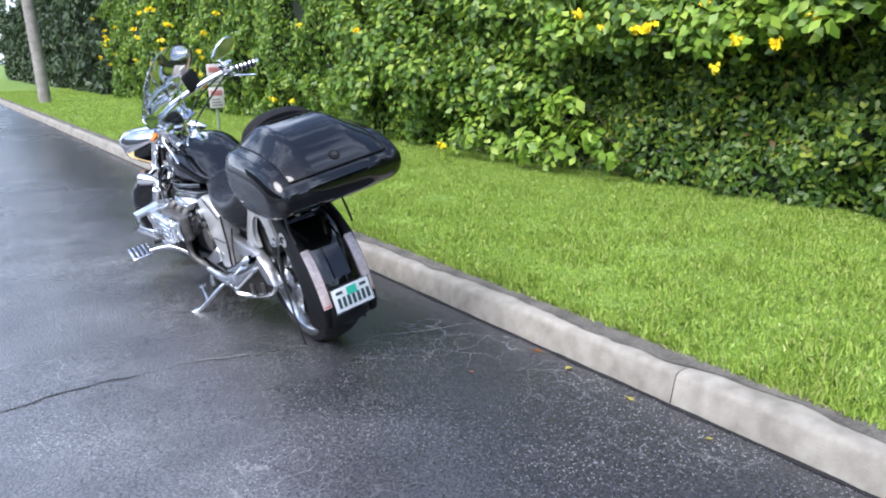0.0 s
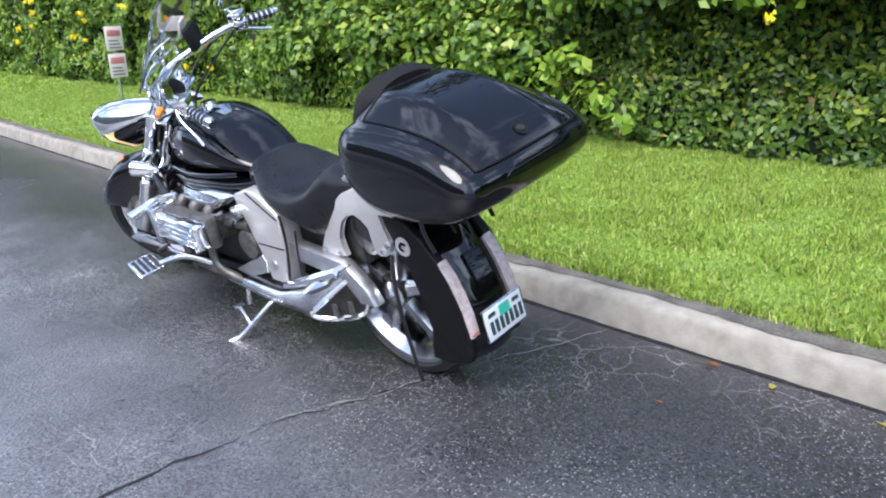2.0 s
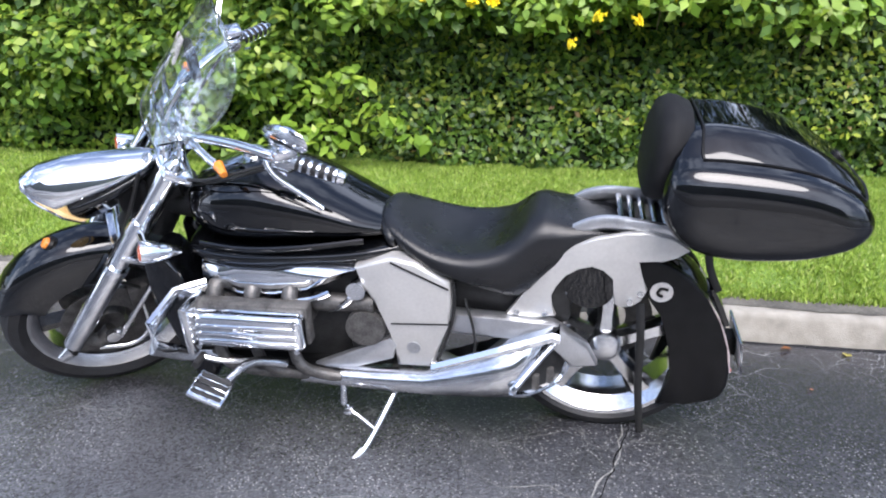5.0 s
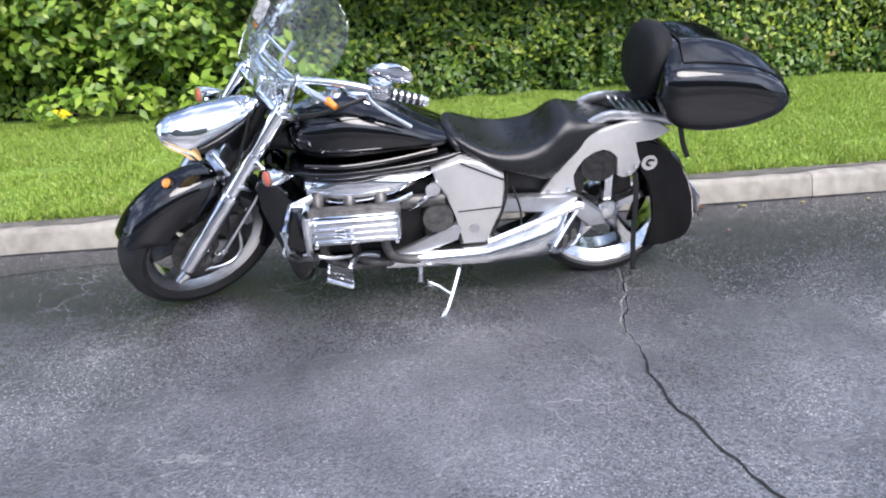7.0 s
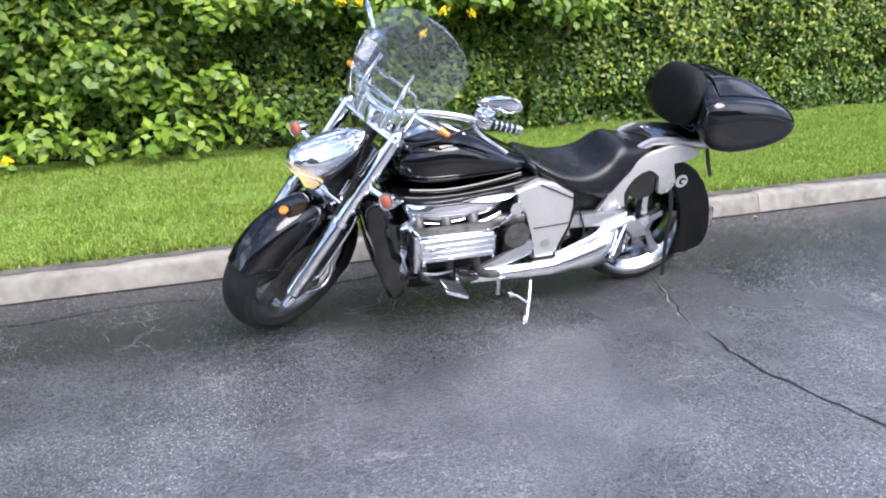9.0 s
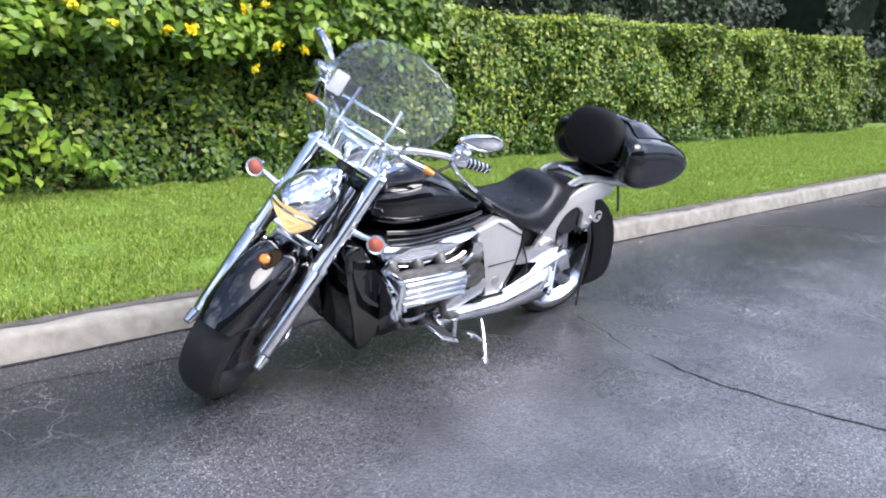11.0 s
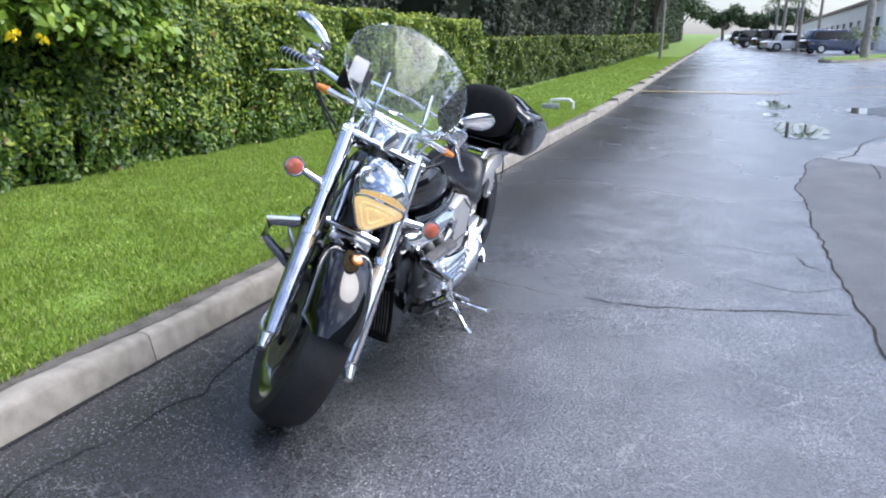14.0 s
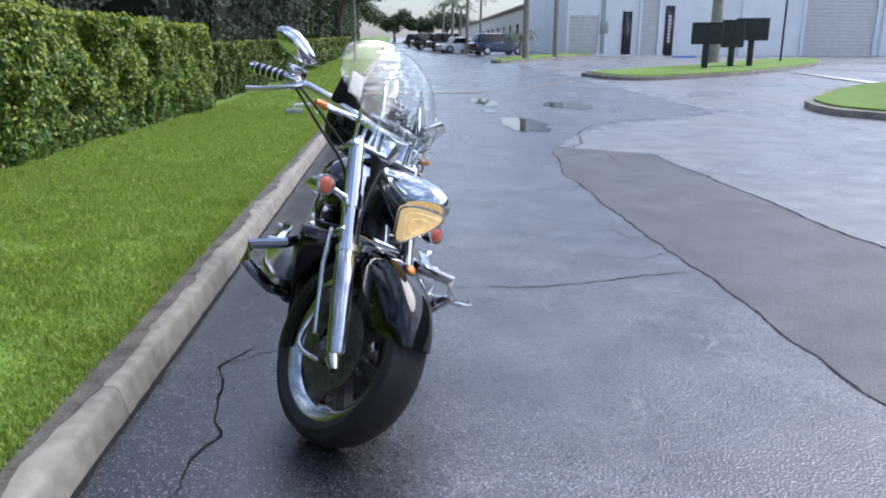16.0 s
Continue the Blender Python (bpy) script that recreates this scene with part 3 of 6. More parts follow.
kerb = tagged(new("kerb"), "weathered grey concrete kerb beside the lawn", "kerb", kind="structure")
kerb.location = (KERB_X, 0, 0)
piece = part("kerb_stone", kerb_piece(JOINT_STEP), M_KERB, kerb)
piece.location = (0, JOINT_Y, 0)
for k in range(-28, 20):
    if k:
        o = new("kerb_stone", piece.data)
        o.parent, o.location = kerb, (0, JOINT_Y + k * JOINT_STEP, rise(JOINT_Y + (k + 0.5) * JOINT_STEP))
bm = bmesh.new()
for k in range(-20, 21):
    y = JOINT_Y + k * JOINT_STEP
    loft([[(0.004, yy, -0.04), (0.008, yy, 0.0), (0.031, yy, 0.094), (0.045, yy, 0.114), (0.195, yy, 0.118), (0.197, yy, -0.04)] for yy in (y - 0.0035, y + 0.0035)], bm=bm) if k > -4 else None
part("joint_filler", bm, M_CRACK, kerb)
bm = loft([[(0.098 + 0.06 * noise.noise((y * 1.3, 4, 1)) + 0.03 * noise.noise((y * 6, 4, 1)) + 0.012 * noise.noise((y * 17, 4, 1)), y, 0.1275), (0.204, y, 0.1285)] for y in np.arange(-8, 30, 0.03)], cap=False, closed=False)
part("dirt_edge", bm, M_KERBDIRT, kerb, "dark grimy band along the lawn side")


def hedge_front(y):
    """The foot line of the planting along the lawn."""
    return 5.20 + 0.028 * max(y, -26) if y < 0 else 5.20 + 0.015 * min(y, 7)


def lawn_z(x, y):
    return KERB_TOP + rise(y) + 0.004 + 0.03 * min(1, (x - KERB_X - 0.15) / 0.5) * (0.6 + 0.6 * noise.noise((x * 0.8, y * 0.8, 3)))


ys = np.concatenate([np.arange(-400, -14, 6.0), np.arange(-14, 16, 0.25), np.arange(16, 401, 6.0)])
xs = [KERB_X + 0.198, 2.6, 2.9, 3.3, 3.8, 4.4, 5.0, 6.0, 8.0, 40.0, 300.0]
bm = loft([[(x, y, lawn_z(x, y)) for x in xs] for y in ys], cap=False, closed=False)
lawn = thing("lawn", bm, M_TURF, "green mown lawn strip between kerb and hedge", "lawn", kind="structure")


def grass(name, count, x0, x1, y0, y1, length, width, seed):
    rng = np.random.default_rng(seed)
    x, y = rng.uniform(x0, x1, count), rng.uniform(y0, y1, count)
    z = np.array([lawn_z(a, b) for a, b in zip(x, y)]) - 0.005
    tuft = np.array([0.75 + 0.6 * noise.noise((a * 3, b * 3, 5)) for a, b in zip(x, y)])
    ang, lean = rng.uniform(0, 2 * np.pi, count), rng.uniform(0.1, 1.0, count)
    L = length * rng.uniform(0.5, 1.15, count) * tuft
    face = rng.uniform(0, 2 * np.pi, count)
    W = width * rng.uniform(0.6, 1.2, count)
    dx, dy = np.cos(ang) * np.sin(lean), np.sin(ang) * np.sin(lean)
    p = np.stack([x, y, z], 1)
    e = np.stack([np.cos(face), np.sin(face), 0 * face], 1) * (W / 2)[:, None]
    midp = p + np.stack([dx * 0.35, dy * 0.35, np.cos(lean) * 0.62], 1) * L[:, None]
    tip = p + np.stack([dx, dy, np.cos(lean) * 0.95], 1) * L[:, None]
    verts = np.stack([p - e, p + e, midp + e * 0.8, tip, midp - e * 0.8], 1).reshape(-1, 3)
    ob = raw(name, verts, np.arange(5 * count).reshape(count, 5), M_GRASS)
    return tagged(ob, "blades of bright green mown grass on the lawn", "grass", kind="stuff")


grass("grass_near", 210000, KERB_X + 0.185, 5.35, -1.2, 7.4, 0.055, 0.0075, 11)
grass("grass_edge", 16000, KERB_X + 0.165, KERB_X + 0.27, -5, 10, 0.05, 0.007, 12)
grass("grass_middle", 100000, KERB_X + 0.19, 5.3, -9.0, -1.2, 0.055, 0.011, 13)
grass("grass_middle", 60000, KERB_X + 0.19, 5.6, 7.4, 16.0, 0.055, 0.012, 14)
grass("grass_far", 60000, KERB_X + 0.19, 5.0, -40.0, -9.0, 0.06, 0.025, 15)
grass("grass_far", 40000, KERB_X + 0.19, 6.0, 16.0, 36.0, 0.06, 0.028, 16)


# ---- hedge, shrubs, trees ----
def hedge(name, y0, y1, height, depth, per_m, leaf, material, label, category, seed, lumps=0.18, tips=0.0, wild=0.0, aspect=0.5, dx=0.0):
    """A run of planting: a solid core painted near-black for inner shade, leaves over its front, top and ends."""
    rng = np.random.default_rng(seed)
    root = tagged(new(name), label, category)
    root.location = (hedge_front((y0 + y1) / 2) + dx, (y0 + y1) / 2, KERB_TOP)
    ox, oy, oz = root.location

    def top(y):
        return height(y) * (1 + 0.07 * noise.noise((y * 0.9, seed, 1)) + wild * noise.noise((y * 0.55, seed, 9)))

    def front(y, z, h):
        k = z / h
        return hedge_front(y) + dx + 0.10 + lumps * noise.noise((y * 1.1, z * 1.6, seed)) + 0.5 * lumps * noise.noise((y * 3.1, z * 3.5, seed + 4)) - wild * 0.9 * math.sin(min(1, k) * 2.6) * (0.5 + 0.7 * noise.noise((y * 0.45, 2, seed)))

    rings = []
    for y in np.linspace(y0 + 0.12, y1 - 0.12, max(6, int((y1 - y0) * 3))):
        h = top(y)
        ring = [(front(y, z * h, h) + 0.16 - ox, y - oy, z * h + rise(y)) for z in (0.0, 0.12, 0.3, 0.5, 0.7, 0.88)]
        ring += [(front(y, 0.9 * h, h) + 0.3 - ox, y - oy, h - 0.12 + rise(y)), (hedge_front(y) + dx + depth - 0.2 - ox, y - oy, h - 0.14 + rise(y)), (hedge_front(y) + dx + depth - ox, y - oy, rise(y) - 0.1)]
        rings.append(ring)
    part("inside", loft(rings), M_SHADECORE, root, "solid core with the inner shade painted near-black")
    n = int(per_m * (y1 - y0))
    ys = rng.uniform(y0, y1, n)
    pos, nrm = np.zeros((n, 3)), np.zeros((n, 3))
    on_top = rng.random(n) < 0.22
    u, deep = rng.random(n), rng.exponential(0.07, n)
    for i in range(n):
        y = ys[i]
        h = top(y)
        if on_top[i]:
            x = front(y, h, h) + (depth - 0.1) * u[i] ** 1.6
            pos[i] = (x, y, rise(y) + h - min(deep[i], 0.2) + 0.05 * noise.noise((x * 4, y * 4, seed)))
            nrm[i] = (-0.3, 0, 1)
        else:
            z = h * (0.02 + 0.98 * u[i])
            pos[i] = (front(y, z, h) + min(deep[i], 0.24) - 0.02, y, z + rise(y))
            nrm[i] = (-1, 0, 0.35)
    nrm += rng.normal(scale=0.55, size=(n, 3))
    pos -= np.array((ox, oy, 0))
    ob = leaf_cloud("foliage", pos, nrm, leaf, material, rng, aspect)
    ob.parent = root
    tagged(ob, kind="stuff")
    if tips:
        m = int(tips * (y1 - y0))
        ys = rng.uniform(y0, y1, m)
        pos, nrm = np.zeros((m, 3)), np.zeros((m, 3))
        for i in range(m):
            y = ys[i]
            h = top(y)
            if rng.random() < 0.6:
                pos[i] = (front(y, h, h) + rng.uniform(-0.05, depth * 0.6), y, rise(y) + h + rng.uniform(-0.1, 0.07))
                nrm[i] = (-0.4, 0, 1)
            else:
                z = h * rng.uniform(0.1, 1) ** 0.7
                pos[i] = (front(y, z, h) - rng.uniform(0, 0.05), y, z + rise(y))
                nrm[i] = (-1, 0, 0.5)
        nrm += rng.normal(scale=0.5, size=(m, 3))
        ob = leaf_cloud("new_growth", pos - np.array((ox, oy, 0)), nrm, leaf * 0.9, M_TIPS, rng, aspect)
        ob.parent = root
        tagged(ob, "fresh yellow-green leaf tips", kind="stuff")
    return root, top, front


hedge("clipped_hedge", -9.0, 1.9, lambda y: 1.62, 1.3, 5000, 0.068, M_HEDGE, "dense clipped green hedge with yellow-green new growth", "hedge", 21, lumps=0.24, tips=1000)
hedge("clipped_hedge", -22.0, -8.9, lambda y: 1.25, 1.3, 2200, 0.10, M_SHADEHEDGE, "lower hedge, shade of overhanging trees painted into its leaves", "hedge", 22, lumps=0.26, tips=90, dx=0.30)
hedge("clipped_hedge", -62.0, -22.0, lambda y: 1.2, 1.3, 550, 0.16, M_SHADEHEDGE, "lower far hedge, tree shade painted into its leaves", "hedge", 23, tips=40, dx=0.25)
hedge("clipped_hedge", 1.7, 5.6, lambda y: 1.70, 1.2, 4600, 0.070, M_HEDGE, "dark green hedge under overhanging flowering shrubs", "hedge", 24, lumps=0.34, tips=700)
hedge("flowering_shrub_row", 5.2, 13.5, lambda y: 2.7, 2.0, 4600, 0.08, M_SHRUB, "tall loose green shrubs dotted with yellow flowers", "shrub", 25, lumps=0.32, wild=0.30, aspect=0.55)
hedge("flowering_shrub_row", 13.2, 26.0, lambda y: 3.2, 2.4, 2200, 0.12, M_SHRUB, "tall loose green shrubs dotted with yellow flowers", "shrub", 26, lumps=0.4, wild=0.3, aspect=0.55)
hedge("shrub_row", 26.0, 60.0, lambda y: 4.0, 3.0, 500, 0.26, M_TREELEAF, "dark green shrubs far along the road", "shrub", 27, lumps=0.5, wild=0.25)


hedge("tree_belt", -8.2, 2.5, lambda y: 3.6, 2.0, 1500, 0.13, M_TREELEAF, "dark belt of trees behind the hedge", "trees", 91, lumps=0.5, wild=0.2, dx=2.6)
hedge("tree_belt", -13.5, -8.0, lambda y: 2.7, 1.6, 1200, 0.13, M_GREYLEAF, "grey-green shrubs and saplings behind the hedge", "trees", 95, lumps=0.6, wild=0.3, dx=2.8)
hedge("tree_belt", -34.0, -10.5, lambda y: 6.0, 2.0, 1400, 0.17, M_GREYLEAF, "grey-green belt of trees behind the hedge", "trees", 92, lumps=0.7, wild=0.2, dx=1.7)
hedge("tree_belt", -110.0, -34.0, lambda y: 6.5, 3.0, 420, 0.3, M_TREELEAF, "dark belt of trees far along the road", "trees", 93, lumps=0.7, wild=0.25, dx=2.0)
hedge("tree_belt", 2.5, 14.0, lambda y: 4.0, 2.0, 700, 0.18, M_TREELEAF, "dark belt of trees behind the shrubs", "trees", 94, lumps=0.6, wild=0.2, dx=2.8)

hedge("tree_belt", 14.0, 75.0, lambda y: 7.0, 3.0, 420, 0.3, M_TREELEAF, "dark belt of trees far along the road", "trees", 96, lumps=0.7, wild=0.2, dx=3.0)


def spray(name, clumps, leaf, material, label, category, seed, aspect=0.6, per=170, stems=True):
    """A loose shrub limb: clumps of leaves on curved stems that leave the planting."""
    rng = np.random.default_rng(seed)
    root = tagged(new(name), label, category)
    c0 = Vector(clumps[0][:3])
    root.location = (hedge_front(c0.y) + 0.35, c0.y, KERB_TOP)
    o = np.array(root.location)
    pos, nrm = [], []
    for x, y, z, r in clumps:
        n = int(per * (r / 0.25) ** 2)
        d = rng.normal(size=(n, 3))
        d /= np.linalg.norm(d, axis=1, keepdims=True)
        d[:, 0] = -np.abs(d[:, 0]) * 0.8 + 0.2 * d[:, 0]
        pos.append(np.array((x, y, z)) + d * (r * rng.uniform(0.5, 1.05, n) * (1 + 0.25 * rng.normal(size=n)))[:, None] * np.array((0.8, 1.1, 0.75)))
        nrm.append(d * 0.7 + np.array((-0.4, 0, 0.7)) + rng.normal(scale=0.35, size=(n, 3)))
        if stems:
            back = hedge_front(y) + 0.4 - o[0]
            part("stem", tube([(back, y - o[1], max(0.0, z - o[2] - 0.5)), ((x - o[0] + back) / 2, y - o[1], z - o[2] - 0.12), (x - o[0], y - o[1], z - o[2])], [0.010, 0.003], 6, 4), M_BARK, root)
    ob = leaf_cloud("foliage", np.concatenate(pos) - o, np.concatenate(nrm), leaf, material, rng, aspect, 0.12)
    ob.parent = root
    tagged(ob, kind="stuff")
    return root


def clump_row(y0, y1, z0, z1, n, r, seed, out=0.15):
    rng = random.Random(seed)
    return [(hedge_front(y0 + (y1 - y0) * (k + 0.5) / n) + 0.1 - out * rng.uniform(0.2, 1.3), y0 + (y1 - y0) * (k + rng.random()) / n, rng.uniform(z0, z1), r * rng.uniform(0.7, 1.3)) for k in range(n)]


spray("flowering_shrub", clump_row(1.0, 5.8, 1.42, 2.3, 56, 0.27, 31, 0.40), 0.092, M_SHRUB, "green flowering shrub overhanging the hedge top", "shrub", 31, per=150)
spray("flowering_shrub", clump_row(1.2, 5.4, 1.36, 2.05, 34, 0.23, 36, 0.45), 0.095, M_BRIGHT, "bright green shrub boughs overhanging the hedge top", "shrub", 36, per=130)
spray("flowering_shrub", clump_row(5.4, 9.5, 0.8, 2.4, 56, 0.3, 32, 0.40), 0.092, M_SHRUB, "loose green flowering shrub beside the lawn", "shrub", 32, per=150)
spray("low_shrub", [(5.05, 5.2, 0.72, 0.2), (4.95, 4.87, 0.84, 0.19), (4.95, 4.6, 0.58, 0.2), (4.92, 4.32, 0.42, 0.14), (5.0, 5.08, 0.40, 0.22), (4.95, 5.45, 0.40, 0.2)], 0.12, M_BRIGHT, "bright large-leaved bush growing out of the hedge foot", "shrub", 33, per=60)
spray("low_shrub", [(5.05, 6.0, 0.36, 0.2), (4.98, 6.35, 0.48, 0.24), (5.0, 6.7, 0.34, 0.2), (5.1, 5.6, 0.75, 0.22), (5.1, 6.15, 0.7, 0.2)], 0.1, M_BRIGHT, "bright green bush at the edge of the lawn", "shrub", 34, per=70)


def flower_mesh():
    """A loose head of trumpet flowers."""
    rng = random.Random(3)
    bm = bmesh.new()
    for k in range(9):
        c = Vector((rng.uniform(-1, 1), rng.uniform(-1, 1), rng.uniform(-0.5, 0.5))) * 0.04
        d = (c + Vector((-0.05, 0, 0.03))).normalized()
        e = d.orthogonal().normalized()
        f = d.cross(e)
        hub = bm.verts.new(c)
        n = 5
        rim = []
        for j in range(2 * n):
            t = math.pi * j / n
            r = 0.028 if j % 2 == 0 else 0.018
            rim.append(bm.verts.new(c + d * 0.026 + e * (r * math.cos(t)) + f * (r * math.sin(t))))
        for j in range(2 * n):
            bm.faces.new((hub, rim[j], rim[(j + 1) % (2 * n)]))
    return bm


FLOWERS = [(5.15, 5.28, 1.63), (5.15, 4.53, 1.57), (5.15, 4.25, 1.45), (5.15, 3.87, 1.4), (5.15, 3.13, 1.15), (5.15, 2.73, 1.3), (5.15, 2.47, 1.45), (5.15, 3.24, 1.61), (5.15, 6.55, 0.30), (5.15, 8.28, 1.58),
           (5.15, 11.54, 0.6), (5.15, 10.73, 0.62), (5.1, 19.2, 2.36), (5.1, 17.0, 1.98), (5.1, 20.0, 1.82), (5.1, 23.3, 1.84), (5.1, 24.8, 1.37), (5.1, 25.2, 2.5), (5.1, 18.0, 1.23), (5.1, 9.9, 1.7), (5.1, 3.7, 1.43), (5.1, 3.06, 1.64), (5.1, 2.95, 1.32)]
first = thing("flower_head", flower_mesh(), M_PETAL, "cluster of bright yellow trumpet flowers on the shrub", "flower", "flowers on the shrubs")
first.location = FLOWERS[0]
frng = random.Random(8)
for k in range(22):
    y = frng.uniform(13.0, 25.0)
    FLOWERS.append((hedge_front(y) - frng.uniform(-0.1, 0.15), y, frng.uniform(0.8, 2.6)))
for x, y, z in FLOWERS[1:]:
    copy_thing(first, pose(x - (0.46 if y < 10 else 0.30), y, z + 0.01, frng.uniform(-30, 30), frng.uniform(-30, 30), frng.uniform(0, 360)) @ Matrix.Scale(frng.uniform(0.7, 1.1) * (1.4 if y > 10 else 1), 4))


def tree(x, y, height, crown_r, seed, material, leaf, count, trunk_r, label, base_z=0.1):
    """A tapered trunk with forking limbs and a ragged crown of small leaves."""
    rng, nr = random.Random(seed), np.random.default_rng(seed)
    root = tagged(new("tree"), label, "tree")
    root.location = (x, y, base_z + rise(y))
    fork = height * rng.uniform(0.28, 0.38)
    part("trunk", tube([(0, 0, -0.1), (rng.uniform(-0.1, 0.1), rng.uniform(-0.1, 0.1), fork * 0.5), (rng.uniform(-0.2, 0.2), rng.uniform(-0.2, 0.2), fork)], [trunk_r * 1.25, trunk_r, trunk_r * 0.8], 10, 5), M_BARK, root)
    ends = []
    for k in range(7):
        a = 2 * math.pi * (k + rng.random() * 0.7) / 7
        reach, up = crown_r * rng.uniform(0.55, 0.95), fork + (height - fork) * rng.uniform(0.35, 0.95)
        e = Vector((math.cos(a) * reach, math.sin(a) * reach, up))
        mid = Vector((e.x * 0.4, e.y * 0.4, fork + (up - fork) * 0.6))
        part("limb", tube([(0, 0, fork * 0.92), mid, e], [trunk_r * 0.6, trunk_r * 0.35, trunk_r * 0.1], 8, 4), M_BARK, root)
        ends += [e, mid.lerp(e, 0.5)]
        for j in range(3):
            q = e + Vector((rng.uniform(-1, 1), rng.uniform(-1, 1), rng.uniform(-0.6, 0.8))) * crown_r * 0.4
            part("branch", tube([mid.lerp(e, 0.4 + 0.2 * j), mid.lerp(q, 0.7), q], [trunk_r * 0.2, trunk_r * 0.05], 6, 3), M_BARK, root)
            ends.append(q)
    if count:
        pos, nrm = [], []
        for e in ends:
            n = int(count / len(ends) * rng.uniform(0.6, 1.4))
            d = nr.normal(size=(n, 3))
            d /= np.linalg.norm(d, axis=1, keepdims=True)
            r = crown_r * rng.uniform(0.26, 0.42)
            pos.append(np.array(e) + d * (r * nr.uniform(0.3, 1.1, n))[:, None] * np.array((1.1, 1.1, 0.75)))
            nrm.append(d + np.array((0, 0, 0.6)) + nr.normal(scale=0.5, size=(n, 3)))
        ob = leaf_cloud("crown", np.concatenate(pos), np.concatenate(nrm), leaf, material, nr, 0.5)
        ob.parent = root
        tagged(ob, kind="stuff")
    return root


tree(8.5, -2.5, 5.5, 2.6, 41, M_TREELEAF, 0.14, 9000, 0.16, "dark leafy tree standing behind the hedge")
tree(8.0, 1.5, 6.0, 2.8, 42, M_TREELEAF, 0.14, 9000, 0.16, "dark leafy tree standing behind the hedge")
tree(9.5, -8.0, 6.5, 3.0, 43, M_GREYLEAF, 0.13, 2200, 0.2, "sparse grey-barked tree with open limbs behind the hedge")
tree(7.0, -14.0, 6.5, 3.2, 44, M_GREYLEAF, 0.16, 9000, 0.2, "grey-green spreading tree behind the hedge")
tree(7.2, -20.0, 7.5, 3.4, 45, M_GREYLEAF, 0.2, 10000, 0.22, "grey-green spreading tree behind the hedge")
tree(6.6, -27.0, 8.0, 3.6, 46, M_GREYLEAF, 0.24, 9000, 0.22, "grey-green spreading tree behind the hedge")
tree(6.5, -36.0, 9.0, 4.2, 47, M_TREELEAF, 0.3, 8000, 0.25, "dark tree beside the road far off")
tree(6.5, -48.0, 9.5, 4.5, 48, M_TREELEAF, 0.36, 7000, 0.25, "dark tree beside the road far off")
tree(6.0, -62.0, 10.0, 5.0, 49, M_TREELEAF, 0.45, 7000, 0.25, "dark tree beside the road far off")
tree(9.0, 7.0, 6.5, 3.0, 50, M_TREELEAF, 0.16, 9000, 0.18, "dark leafy tree standing behind the shrubs")
tree(9.5, 13.0, 7.0, 3.4, 51, M_TREELEAF, 0.2, 9000, 0.18, "dark leafy tree standing behind the shrubs")
tree(9.0, 21.0, 8.0, 3.8, 52, M_TREELEAF, 0.26, 8000, 0.2, "dark leafy tree standing behind the shrubs")
tree(8.0, 33.0, 9.0, 4.2, 53, M_TREELEAF, 0.32, 8000, 0.22, "dark leafy tree far along the road")
tree(7.0, 46.0, 10.0, 5.0, 54, M_TREELEAF, 0.4, 8000, 0.24, "dark leafy tree far along the road")
for k, (x, y, h, r) in enumerate(((1, -170, 5.5, 3.5), (-5, -175, 5, 3.5), (-11, -170, 5.5, 4), (8, -140, 9, 5), (-18, -178, 5, 4), (8, -100, 9, 4.5), (-2, 140, 9, 6), (6, 120, 10, 6), (-12, 145, 10, 7), (-24, 140, 9, 7))):
    tree(x, y, h, r, 60 + k, M_TREELEAF, 0.6, 4500, 0.3, "distant tree closing the end of the road")

# ---- pole and street sign on the lawn ----
bm = tube([(0, 0, -0.2), (0.02, 0, 2.5), (-0.06, 0, 9.0)], [0.17, 0.13], 14, 4)
pole = thing("utility_pole", bm, M_POLEWOOD, "tall weathered wooden utility pole on the lawn", "pole")
pole.matrix_basis = pose(3.10, 24.39, 0.13, 0, -1.5, 0)


def street_sign():
    root = empty("street_sign", pose(4.02, 11.83, 0.13, 0, 0, 10), "white and red street sign on a thin steel post", "sign")
    part("post", tube([(0, 0.02, -0.1), (0, 0.02, 1.08)], 0.018, 8), M_GALV, root)
    for z0, z1 in ((0.76, 1.08), (0.40, 0.72)):
        plate = part("sign_plate", block(-0.13, 0.13, -0.006, 0.0, z0, z1, 0.003), M_SIGN, root)
        part("red_band", block(-0.10, 0.10, -0.010, -0.0065, z1 - 0.13, z1 - 0.05, 0.001), M_SIGNRED, plate)
        for k in range(3):
            part("lettering_bar", block(-0.09, 0.09 - 0.02 * k, -0.010, -0.0065, z0 + 0.03 + 0.045 * k, z0 + 0.05 + 0.045 * k), M_SIGNBAR, plate)


street_sign()


def garden_pipe():
    root = empty("irrigation_pipe", pose(2.95, -7.4, 0.14, 0, 0, -80) @ Matrix.Scale(1.3, 4), "bent white plastic pipe with a grey box in the lawn", "pipe")
    part("pipe", tube([(-0.02, -0.15, -0.05), (-0.02, -0.15, 0.12), (-0.015, -0.12, 0.145), (0, 0.0, 0.15), (0.02, 0.16, 0.14), (0.02, 0.18, 0.06)], 0.025, 10), M_PIPE, root)
    part("valve_box", block(-0.1, 0.1, 0.05, 0.3, -0.03, 0.09, 0.015), M_GALV, root)


garden_pipe()


